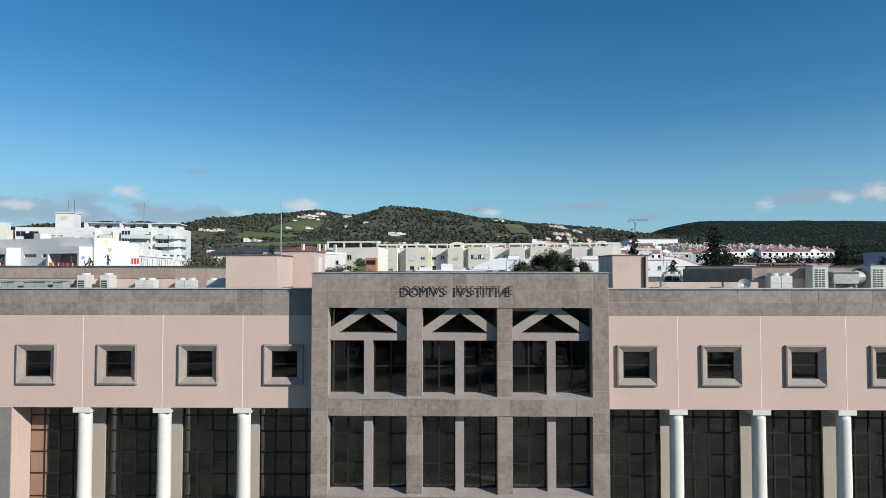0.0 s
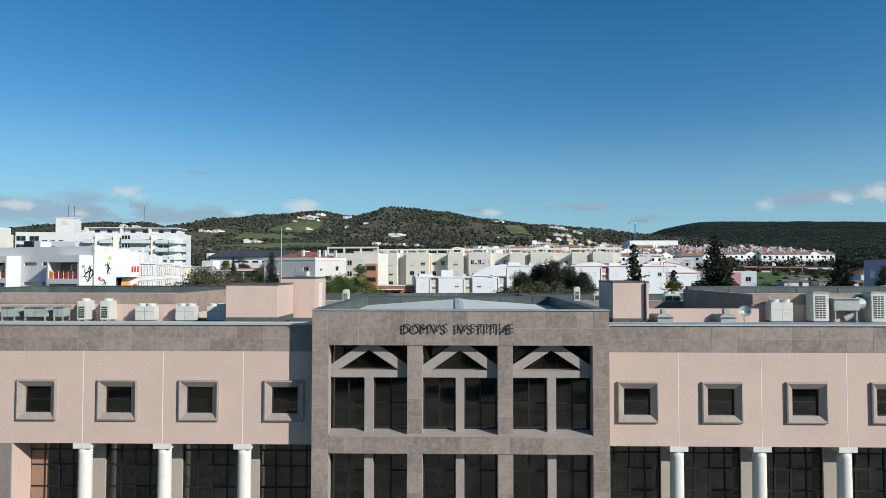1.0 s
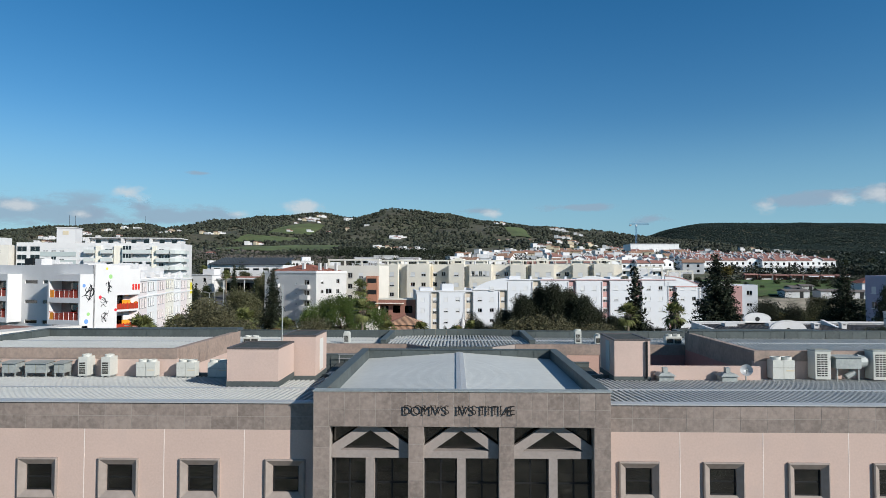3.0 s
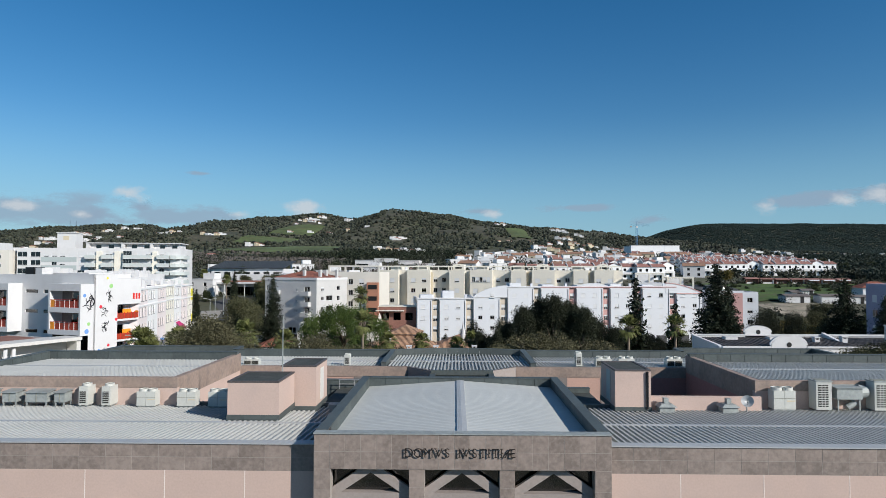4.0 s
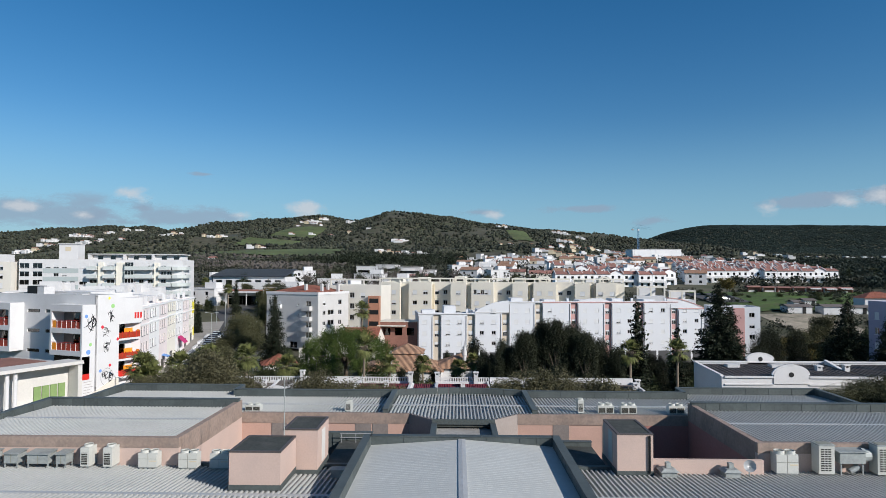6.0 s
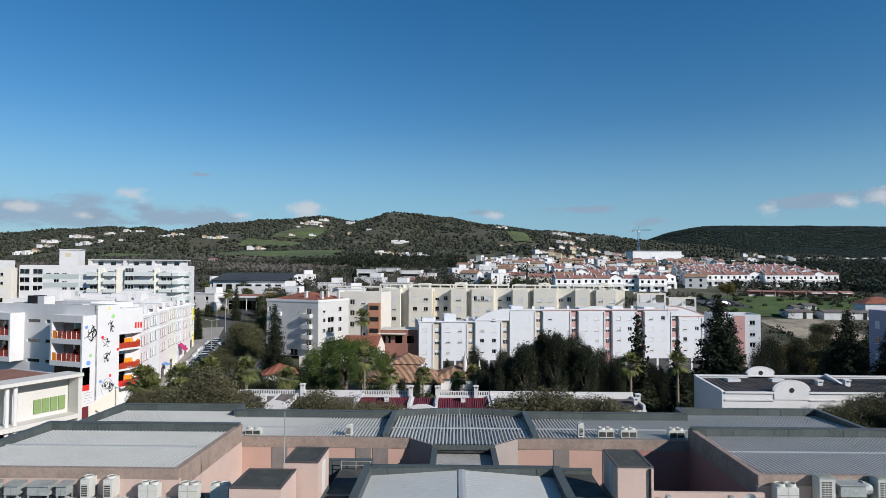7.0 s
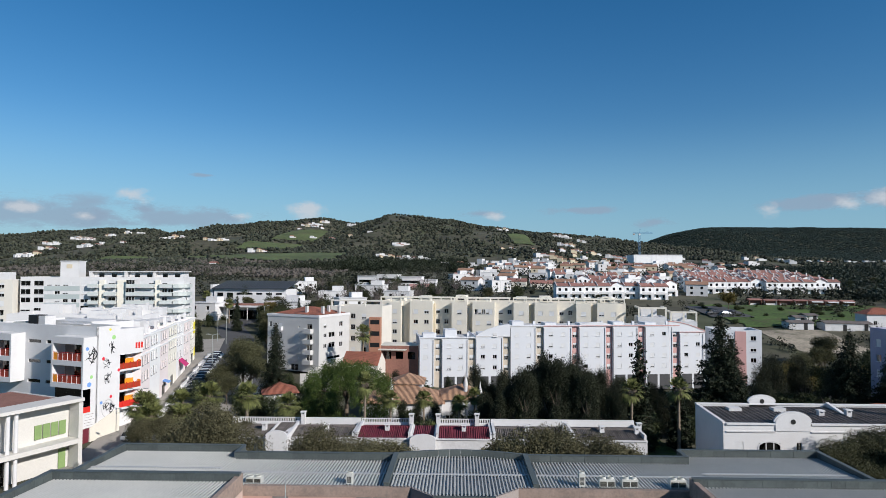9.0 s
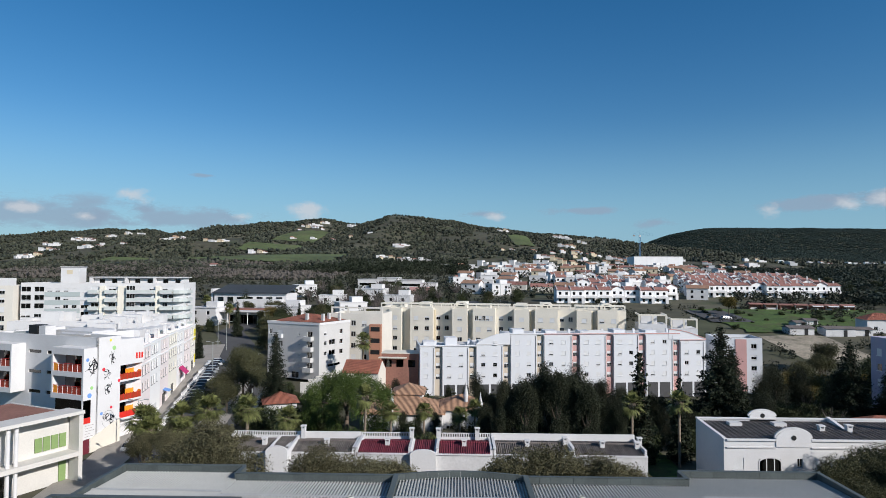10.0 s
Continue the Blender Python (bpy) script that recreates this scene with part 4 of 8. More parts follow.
# ---- white terrace of flats with beige and rose strips ----
TB = 1.0
M_GARAGE = mat("dark_grey_garage_door", (0.06, 0.06, 0.062), 0.6, 0.15, 8, 1, 0.05)
T = thing("apartment_terrace", "long white apartment terrace with beige and rose strips", "apartment building", pose(-8.45, 138.0, TB, 0, 0, 7.5))
TZ = [4.87, 7.2, 9.6, 12.02]
TE = (0.0, 4.93, 12.43, 20.13, 27.68, 35.82, 43.69, 51.24, 59.42, 65.58)
for i in range(9):
    x0, x1 = TE[i], TE[i + 1]
    low, last = i < 2, i == 8
    h = 12.0 if low else 12.3 if i == 2 else 13.0 if last else 14.5
    zs = TZ[:3] if i < 3 else TZ
    s0 = x1 - (0.3 if last else 1.6)
    xs = [x0 + 0.21 * (x1 - x0), x0 + 0.555 * (x1 - x0)] if x1 - x0 > 7 else [x0 + 1.35]
    if last:
        xs = [x0 + 1.6, x0 + 4.4]
    xs = [x for x in xs if x < s0 - 0.6]
    tone = M_BEIGE_PALE if i < 4 else M_ROSE
    sect = part("section_wall", wall_shape(s0 - x0, h, 0.3, [(x - x0 - 0.46, x - x0 + 0.46, z, z + 0.86) for x in xs for z in zs]), M_TERRACE, T, at=pose(x0, 0, 0))
    for x in xs:
        for z in zs:
            window(sect, pose(x - x0, 0, z), 0.92, 0.86, random.choice((0, 0.7, 0.7, 1.0, 1.0, 1.0, 1.0, 1.0)))
    if not last:
        strip = part("recessed_strip", wall_shape(1.6, h - 0.4, 0.3, [(0.3, 1.3, z - 0.35, z + 0.86) for z in zs]), tone, T, at=pose(s0, 0.42, 0))
        for z in zs:
            window(strip, pose(0.8, 0, z - 0.35), 1.0, 1.21, random.choice((0.3, 0.5, 0.5, 0.7)), sill=False)
            guard = Shape().box(0.3, 1.3, -0.06, -0.04, z + 0.2, z + 0.24).box(0.3, 1.3, -0.06, -0.04, z - 0.3, z - 0.26)
            for k in range(9):
                guard.box(0.31 + k * 0.12, 0.325 + k * 0.12, -0.058, -0.045, z - 0.26, z + 0.2)
            part("guard_rail", guard, M_FRAME_GREY, strip)
        part("strip_cheek", Shape().box(s0 - 0.06, s0 - 0.003, 0.3, 0.75, 0, h).box(x1 + 0.003, x1 + 0.06, 0.3, 0.75, 0, h), M_TERRACE, T)
        part("strip_head", Shape().box(s0, x1, 0.003, 0.75, h - 0.4, h), M_TERRACE, T)
    else:
        part("strip_head", Shape().box(s0, x1, 0, 0.75, 0, h), M_TERRACE, T)
    for q in (x0 + 0.12, s0 - 0.25):
        part("downpipe", Shape().rod((q, -0.08, 0), (q, -0.08, h - 0.6), 0.06, sides=6), M_FRAME_GREY, T)
    part("roof", Shape().box(x0, x1, 0.76, 11.0, h - 0.9, h - 0.5), M_WHITE_DIRTY, T)
    part("cornice", Shape().box(x0 + 0.01, x1 - 0.01, -0.15, 0.0, h - 0.28, h - 0.1), tone if i > 3 else M_WHITE_DIRTY, T)
    part("roof_room", Shape().box(x0 + 1.0, x0 + 3.6, 2.2, 6.0, h - 0.5, h + (1.4 if i == 1 else random.uniform(0.2, 0.8))), M_TERRACE, T, "white roof room")
    part("chimney", Shape().box(x1 - 1.3, x1 - 0.8, 4, 4.5, h - 0.5, h + 0.55), M_TERRACE, T)
n = 12
up = [(TE[3] - (TE[3] - TE[2]) * i / n, 12.2 + 2.5 * math.sin((1 - i / n) * math.pi / 2) ** 0.8) for i in range(n)] + [(TE[2], 12.2)]
part("curved_parapet", Shape().extrude_y([(TE[2], 12.2), (TE[3], 12.2)] + up, -0.06, 0.3), M_TERRACE, T, "white parapet rising in a curve")
window(T, pose(TE[2] + 4.3, -0.2, 12.02), 0.92, 0.86, 0.7)
bow = [(TE[6] - (TE[6] - TE[5]) * i / n, 14.45 + 0.75 * math.sin(math.pi * i / n)) for i in range(n + 1)]
part("curved_parapet", Shape().extrude_y([(TE[5], 14.4), (TE[6], 14.4)] + bow, 0.02, 0.35), M_TERRACE, T, "gently arched white parapet")
down = [(TE[9] - 8.8 * i / n, 12.95 + 2.2 * math.sin(i / n * math.pi / 2)) for i in range(n + 1)]
part("curved_parapet", Shape().extrude_y([(TE[9] - 8.8, 12.9), (TE[9], 12.9)] + down, -0.06, 0.3), M_TERRACE, T, "white parapet falling in a curve")
for q in range(n):
    (xa, za), (xb, zb) = down[q], down[q + 1]
    part("rose_coping", Shape().hull([(xb, -0.16, zb), (xa, -0.16, za), (xa, 0.34, za), (xb, 0.34, zb)], [(xb, -0.16, zb + 0.16), (xa, -0.16, za + 0.16), (xa, 0.34, za + 0.16), (xb, 0.34, zb + 0.16)]), M_ROSE, T)
E = TE[9]
part("end_wall", Shape().box(0, 0.3, 0.76, 11.0, 0, 12.0).box(E - 0.3, E, 0.76, 11.0, 0, 13.0).box(0.3, TE[2], 10.7, 11.0, 0, 11.5).box(TE[2], TE[3], 10.7, 11.0, 0, 11.9).box(TE[3], TE[8], 10.7, 11.0, 0, 13.9).box(TE[8], E - 0.3, 10.7, 11.0, 0, 12.9).box(TE[2] - 0.2, TE[2], 0.76, 10.7, 9, 12.4).box(TE[3] - 0.23, TE[3], 0.76, 10.7, 11, 14.2), M_TERRACE, T)
part("inner_wall", Shape().box(0.3, E - 0.3, 5, 5.2, 0, 11.2), M_INSIDE, T)
for i in range(1, 9):
    for q in (0.5, 3.4):
        part("garage_door", Shape().box(TE[i] + q, TE[i] + q + 2.4, -0.04, 0.1, 0, 3.35), M_GARAGE, T, "dark grey garage door")
block("apartment_building", "white apartment block with rose-pink strip and tiled cornice", "apartment building", pose(59.4, 148.2, 1.5, 0, 0, -8), 10.2, 9, 12.7, M_TERRACE,
      grid((1.3, 8.4), (2.75, 5.3, 7.8, 10.3), 1.2, 1.05), side=grid((3, 6), (2.75, 5.3, 7.8, 10.3), 1.1, 1.05))
part("rose_strip", Shape().box(4.4, 6.8, -0.12, 0.0, 0, 12.4), M_ROSE, scene.objects["apartment_building"])

# ---- cream block behind ----
G = block("apartment_block", "cream apartment block with roof pergolas and deep recesses", "apartment building", pose(-22, 178, 4.5, 0, 0, -8.2), 67.0, 12, 14.6, M_CREAM,
          grid([1.7, 16.6, 19.0, 34.0, 36.4, 50.3, 52.6], (2.8, 5.6, 8.4, 11.3), 1.15, 1.25), para=0.9)
edges = [(3.1, 6.6), (9.1, 15.5), (20.8, 25.0), (26.5, 32.5), (37.6, 41.7), (43.2, 49.2), (54.1, 57.9), (59.5, 64.6)]
for i, (a, b) in enumerate(edges):
    m = (a + b) / 2
    w = [(x, z, 1.25, 1.1) for x in ((m - 1.5, m + 1.5) if b - a > 5 else (m,)) for z in (2.9, 5.7, 8.5, 11.3)]
    if i == 3:
        w = [(a + 1.0 + k * 1.0, 11.4, 0.86, 1.3) for k in range(5)] + [(m + q, z, 1.25, 1.1) for q in (-1.5, 1.5) for z in (5.7, 8.5)]
    bay(G, a, b, 2.3, 0, 14.5 + (0.2 if i % 2 else 0), M_CREAM, w)
    if i in (1, 4, 6):
        part("pale_pier", Shape().box(b + 0.02, b + 0.5, -1.0, -0.003, 0, 14.0), M_YELLOW, G, "yellow rendered pier in the recess")
    part("roof_room", Shape().box(m - 1.8, m + 1.2, 3.5, 8, 13.7, 15.6 + 0.3 * (i % 3)), M_CREAM_LIGHT, G)
    if i in (2, 5, 7):
        rr = part("arched_roof_room", Shape().extrude_y([(m - 1.6, 14.0), (m + 1.6, 14.0), (m + 1.6, 15.6)] + [(m + 1.6 * math.cos(math.pi * k / 10), 15.6 + 0.75 * math.sin(math.pi * k / 10)) for k in range(1, 10)] + [(m - 1.6, 15.6)], 1.2, 4.5), M_CREAM_LIGHT, G, "cream roof room with an arched top")
        # black sheet on the wall for the shade inside the arch
        part("arched_opening", Shape().extrude_y([(m - 0.9, 15.0), (m + 0.9, 15.0), (m + 0.9, 15.5)] + [(m + 0.9 * math.cos(math.pi * k / 8), 15.5 + 0.4 * math.sin(math.pi * k / 8)) for k in range(1, 8)] + [(m - 0.9, 15.5)], 1.17, 1.197), M_FRAME, rr)
for a, b in ((0.2, 20.5), (21.0, 36.5), (37.3, 52.8), (53.6, 66.8)):
    rail = part("roof_frame", Shape().box(a, b, -0.2, 0.15, 15.45, 15.8).box(a, b, 3.0, 3.3, 15.45, 15.8), M_CREAM_LIGHT, G, "long cream roof pergola beam")
    n = int((b - a) / 2.6)
    for k in range(n + 1):
        q = a + 0.15 + k * (b - a - 0.3) / n
        part("pergola_post", Shape().box(q - 0.15, q + 0.15, -0.15, 0.12, 14.6, 15.45), M_CREAM_LIGHT, rail)
        if k % 2 == 0:
            part("pergola_beam", Shape().box(q - 0.12, q + 0.12, 0.15, 3.0, 15.5, 15.75), M_CREAM_LIGHT, rail)
# lower terraces at its far end
for i, (x, y, w, h) in enumerate(((46.0, 163.0, 7, 13.0), (54.0, 162.5, 6.5, 12.0))):
    f = thing("roof_terrace", "pale concrete terrace frame over flats", "building", pose(x, y, 3.0, 0, 0, -9))
    part("base", Shape().box(0, w, 0, 8, 0, h), M_WHITE, f)
    part("frame", Shape().box(0, w, 0, 0.4, h + 2.1, h + 2.5).box(0, 0.4, 0, 0.4, h + 0.003, h + 2.1).box(w / 2 - 0.2, w / 2 + 0.2, 0, 0.4, h + 0.003, h + 2.1).box(w - 0.4, w, 0, 0.4, h + 0.003, h + 2.1).box(0, 0.4, 0.4, 8, h + 2.1, h + 2.5).box(w - 0.4, w, 0.4, 8, h + 2.1, h + 2.5), M_CREAM, f)
    part("roof_room", Shape().box(1, w - 2, 3, 7.5, h + 0.003, h + 2.0), M_WHITE, f)

# ---- white corner house with red tiled roof ----
W = block("corner_apartment_house", "white apartment house with a red tiled hip roof", "apartment building", pose(-45.3, 149.9, 4.2, 0, 0, -25), 15.1, 12, 13.0, M_HOUSE,
          grid((3.7,), (9.6, 7.2, 4.8), 1.5, 1.3) + grid((0.9,), (10.0,), 0.9, 1.2) + grid((9.4,), (9.9, 7.5, 5.1, 2.8), 0.35, 0.5) + grid((12.4,), (9.0, 6.6, 4.2, 1.9), 1.5, 2.0) + [(8.2, 0.1, 2.2, 1.5), (5.4, 0.1, 1.0, 1.4)],
          side=grid((2.0,), (10.0, 7.8, 5.4), 1.1, 0.9) + grid((4.6,), (7.7, 5.3), 2.4, 1.2) + grid((8.2,), (10.0, 7.6, 5.2), 1.3, 1.1) + [(5.4, 2.6, 5.0, 0.7)], para=0.2, chance=0.35)
hip_roof(W, 1.2, 14.3, 0.9, 11.5, 13.05, 14.6, M_TILEROW_RED, 0.1, "red clay tile roof")
part("eaves_band", Shape().box(-0.12, 15.22, -0.12, -0.003, 12.5, 13.05).box(15.103, 15.22, -0.003, 12.1, 12.5, 13.05), M_WHITE, W)
for z in (9.0, 6.6, 4.2, 1.9):
    balcony(W, 11.2, 13.5, z, 1.1, 0.9, M_HOUSE)
balcony(W, 2.8, 4.6, 9.3, 0.6, 0.8, M_WHITE)
for x, y in ((9.5, 2.0), (13.3, 3.0), (12.4, 6.5), (14.0, 8.5)):
    part("chimney", Shape().box(x, x + 0.6, y, y + 0.6, 13.0, 14.9), M_HOUSE, W)
C = block("apartment_wing", "cream apartment wing with orange balcony column", "apartment building", pose(-31.9, 158.2, 4.6, 0, 0, -8), 13.2, 10, 14.0, M_WHITE_WARM,
          grid((1.4, 3.6, 5.8, 8.6), (10.9, 8.2, 5.4, 2.6), 1.2, 1.3), para=0.9)
part("balcony_column", Shape().box(10.3, 13.15, -1.3, 0, 2.0, 11.4), M_TERRA, C, "orange rendered balcony fronts")
for z in (3.2, 6.0, 8.8):
    # gaps are black sheets on the solid column, painting the balconies' shade
    part("balcony_gap", Shape().box(10.6, 12.9, -1.32, -1.3, z + 0.9, z + 2.0), M_FRAME, C)
part("roof_frame", Shape().box(0, 13.2, 0, 0.4, 15.2, 15.6).box(0, 0.4, 0, 0.4, 14.0, 15.2).box(4.2, 4.6, 0, 0.4, 14, 15.2).box(8.5, 8.9, 0, 0.4, 14, 15.2).box(12.8, 13.2, 0, 0.4, 14, 15.2), M_WHITE_WARM, C)
sh = thing("shop_row", "low terracotta shop with a flat cream canopy and roof edge", "shop", pose(-17.0, 140.2, 6.6, 0, 0, -4))
sh.scale = (0.88, 0.88, 0.88)
part("body", Shape().box(0, 9.4, 0, 6, -4.5, 4.9), M_TERRA_DULL, sh)
part("canopy", Shape().box(-0.5, 6.5, -1.6, -0.003, 3.9, 4.1), M_CREAM, sh)
part("roof_edge", Shape().box(-0.1, 9.5, -0.1, 6, 4.903, 5.1), M_CREAM, sh)
for i in range(3):
    part("shop_window", Shape().box(0.8 + i * 3.0, 2.6 + i * 3.0, -0.03, -0.003, 1.6, 3.4), M_PANE, sh)

# ---- slab of flats with balconies ----
PB = 4.2
PZ = (18.5, 16.1, 13.7, 11.2, 8.8, 6.4)
P = block("apartment_slab", "white and grey-green slab of flats with long balconies", "apartment building", pose(-125.8, 179, PB, 0, 0, 9), 45.0, 13, 21.1, M_WHITE,
          grid((1.4, 4.9), PZ, 2.6, 1.45) + grid((7.7, 9.9, 12.1, 14.4), PZ, 1.4, 0.95) + grid((17.3,), PZ, 2.2, 1.5)
          + grid((20.0, 24.8), [z - 0.3 for z in PZ], 2.0, 1.85) + grid((30.4,), [z - 0.3 for z in PZ], 2.4, 1.9) + grid((33.3, 35.8, 39.5, 41.2), [z - 0.3 for z in PZ], 1.4, 1.85), side=grid((3, 7), PZ, 1.4, 1.2), para=0.9, chance=0.82, frame_mat=M_SHUTTER)
for z in PZ:
    part("green_band", Shape().box(6.4, 16.0, -0.06, 0, z - 1.4, z - 0.05), M_GREYGREEN, P, "grey-green rendered band")
    for a, b in ((18.6, 21.3), (23.1, 26.3), (29.1, 36.9), (38.4, 42.0)):
        balcony(P, a, b, z - 0.35, 1.5, 0.95, M_WHITE, panel=M_GREYGREEN_PALE)
    ring = [(42.3, -1.5), (43.8, -1.4), (45.0, -0.8), (45.7, 0.5), (45.9, 2.0), (45.9, 6.0), (45.003, 6.0), (45.003, -0.003), (42.3, -0.003)]
    cb = part("corner_balcony", Shape().hull([(x, y, z - 0.5) for x, y in ring], [(x, y, z + 0.55) for x, y in ring]), M_GREYGREEN_PALE, P, "rounded corner balcony")
    part("bay_glazing", Shape().box(29.2, 31.6, -1.46, -1.4, z + 0.62, z + 1.75), M_PANE, P)
    for q in (29.2, 30.0, 30.8, 31.54):
        part("bay_post", Shape().box(q, q + 0.07, -1.5, -1.46, z + 0.62, z + 1.75), M_SHUTTER, P)
for a, b in ((21.5, 23.0), (26.5, 29.0), (37.0, 38.3)):
    part("cream_pier", Shape().box(a, b, -0.6, -0.003, 4.0, 20.2), M_CREAM_LIGHT, P, "cream rendered pier")
part("penthouse", Shape().box(18.5, 43.5, 3.5, 11, 20.2, 22.6), M_WHITE, P)
part("penthouse_roof", Shape().box(17.5, 44.2, 2.2, 11.5, 22.603, 22.85), M_WHITE_DIRTY, P)
part("penthouse_wall", Shape().box(28, 28.2, 0.4, 3.4, 20.2, 22.5).box(36.0, 36.2, 0.4, 3.4, 20.2, 22.5).box(18.3, 18.5, 0.4, 3.4, 20.2, 22.5), M_WHITE, P)
for q in (20.0, 23.5, 27, 30, 33.5, 38, 41.5):
    part("penthouse_window", Shape().box(q, q + 1.4, 3.44, 3.497, 20.9, 22.2), M_PANE, P)
part("lift_tower", Shape().box(8.9, 14.0, 4.0, 9, 20.2, 25.6), M_WHITE, P)
part("tower_cap", Shape().box(8.7, 14.2, 3.8, 9.2, 25.603, 25.85), M_WHITE_DIRTY, P)
part("plaque", Shape().box(10.6, 12.2, 3.94, 3.997, 23.6, 24.8), M_YELLOW, P)
for x in (11.5, 13.2, 33.0):
    part("aerial", Shape().rod((x, 6, 22.5), (x, 6, 29.5), 0.05, sides=5), M_FRAME, P)
Y = block("cream_apartment_house", "pale cream apartment house with small balconies", "apartment building", pose(-138, 175, PB, 0, 0, 9), 11.6, 12, 20.3, M_WHITE_WARM,
      grid((2, 5, 8.7), (5, 7.6, 10.2, 12.8, 15.4, 17.9), 1.5, 1.5))
part("roof_room", Shape().box(5, 9.5, 2, 6, 19.6, 22.4), M_WHITE, Y)

# ---- white school with painted shapes ----
S = thing("painted_school", "white flat-roofed school with orange balconies and painted shapes", "school", pose(-58.4, 97.5, 0.5, 0, 0, -20))
SH = 17.7
slots = [(x, x + 3.0, z, z + 0.55) for x in (8.3, 12.6) for z in (14.6, 11.3, 8.0)]
part("front_wall", wall_shape(24, SH, 0.3, slots), M_WHITE, S, "white wall with narrow slot windows", pose(-24, 2.4, 0))
for x0, x1, z0, z1 in slots:
    part("slot_glass", Shape().box(x0 - 24, x1 - 24, 2.55, 2.56, z0, z1), M_PANE, S)
part("slot_back", Shape().box(-23.6, -0.4, 3.2, 3.3, 0, SH - 1.2), M_INSIDE, S)
part("side_wall", Shape().box(-0.3, 0, 2.4, 6.9, -1, SH), M_WHITE, S, "white wall with painted shapes")
part("side_wall", Shape().box(-0.3, 0, 0, 2.4, -1, 8.2), M_WHITE, S, "white wall with painted shapes")
part("rear_wall", Shape().box(-24, -6.5, 15.2, 15.5, 0, SH), M_WHITE, S)
part("rear_wall", Shape().box(-6.2, -0.3, 6.6, 6.9, 0, SH), M_WHITE, S)
part("step_wall", Shape().box(-6.5, -6.2, 6.6, 15.2, 0, SH), M_WHITE, S)
part("end_wall", Shape().box(-24, -23.7, 2.7, 15.2, 0, SH), M_WHITE, S)
part("roof", Shape().box(-23.7, -6.5, 2.7, 15.2, 16.5, 16.75), M_ROOFGREY, S)
part("roof", Shape().box(-6.497, -0.3, 2.7, 6.6, 16.5, 16.75), M_ROOFGREY, S)
part("roof_room", Shape().box(-17, -8.0, 8, 13, 16.753, 17.9), M_WHITE, S)
part("roof_well", Shape().box(-13, -1.0, 3.4, 6.4, 16.753, 16.8), M_BITUMEN, S, "dark roof membrane")
part("roof_slab", Shape().box(-13.5, -7.0, 5.6, 7.6, 17.5, 17.65), M_WHITE_DIRTY, S)
part("roof_plant", Shape().box(-19.5, -17.4, 5, 7, 16.753, 18.9), M_FRAME, S)
part("roof_plant", Shape().box(-17.0, -15.4, 5, 7, 16.753, 18.8), M_WHITE_DIRTY, S)
part("roof_duct", Shape().rod((-23, 5, 17.2), (-20, 6, 17.4), 0.45, sides=10), M_ZINC, S)
for x0, x1, y0 in ((-7.1, 0.0, 0.0), (-24.0, -16.5, 0.0)):
    box = part("balcony_box", Shape().box(x0, x1, y0, 2.4, 15.1, 16.2).box(x0, x0 + 0.35, y0, 2.4, 8.2, 15.1).box(x1 - 0.35, x1, y0, 2.4, 8.2, 15.1).box(x0 + 0.35, x1 - 0.35, y0, 2.4, 11.7, 12.5).box(x0 + 0.35, x1 - 0.35, y0, 2.4, 8.2, 9.0), M_WHITE, S, "white projecting balcony box")
    part("box_back", Shape().box(x0 + 0.35, x1 - 0.35, 2.2, 2.397, 9.0, 15.1), M_STONE_TRIM, box)
    part("box_door", Shape().box(x0 + 2.6, x1 - 1.0, 2.1, 2.197, 9.0, 11.3), M_PANE, box)
    part("box_door", Shape().box(x0 + 2.6, x1 - 1.0, 2.1, 2.197, 12.5, 14.8), M_PANE, box)
    for z in (9.0, 12.5):
        part("railing", Shape().box(x0 + 0.35, x1 - 0.35, y0 + 0.14, y0 + 0.18, z, z + 1.05), M_ORANGE_DEEP, box, "orange-red glass railing")
        part("inner_screen", Shape().box(x1 - 3.0, x1 - 1.2, 1.9, 1.95, z, z + 1.9), M_ORANGE_DEEP, box, "orange glass screen")
        part("bright_panel", Shape().box(x0 + 0.35, x0 + 1.2, y0 + 0.1, y0 + 0.138, z, z + 1.15), M_AMBER, box, "amber railing panel")
        for k in range(7):
            q = x0 + 0.4 + k * (x1 - x0 - 0.8) / 6
            part("rail_post", Shape().box(q - 0.025, q + 0.025, y0 + 0.08, y0 + 0.13, z, z + 1.2), M_FACADE_ROSE, box)
        part("top_rail", Shape().box(x0 + 0.35, x1 - 0.35, y0 + 0.08, y0 + 0.16, z + 1.2, z + 1.25), M_RED, box)
part("low_glass", Shape().box(-9.0, -0.3, 2.3, 2.397, 5.2, 8.0), M_PANE, S, "dark ribbon window under the box")
part("low_sill", Shape().box(-9.0, -0.3, 2.2, 2.3, 4.7, 5.2), M_RED, S, "red sill")
part("corner_window", Shape().box(0.003, 0.05, 0.1, 1.4, 5.4, 8.1), M_PANE, S)
part("red_sill", Shape().box(0.003, 0.07, 0.1, 1.4, 4.5, 5.4), M_RED, S, "red sill")
part("door", Shape().box(0.003, 0.06, 0.1, 1.3, -0.9, 2.0), M_RED_DARK, S, "dark red door")
part("plinth", Shape().hull([(0.003, 1.4, -1), (0.15, 1.4, -1), (0.15, 6.9, -1), (0.003, 6.9, -1)], [(0.003, 1.4, 2.0), (0.15, 1.4, 2.0), (0.15, 6.9, 4.2), (0.003, 6.9, 4.2)]), M_CREAM, S, "cream plinth")
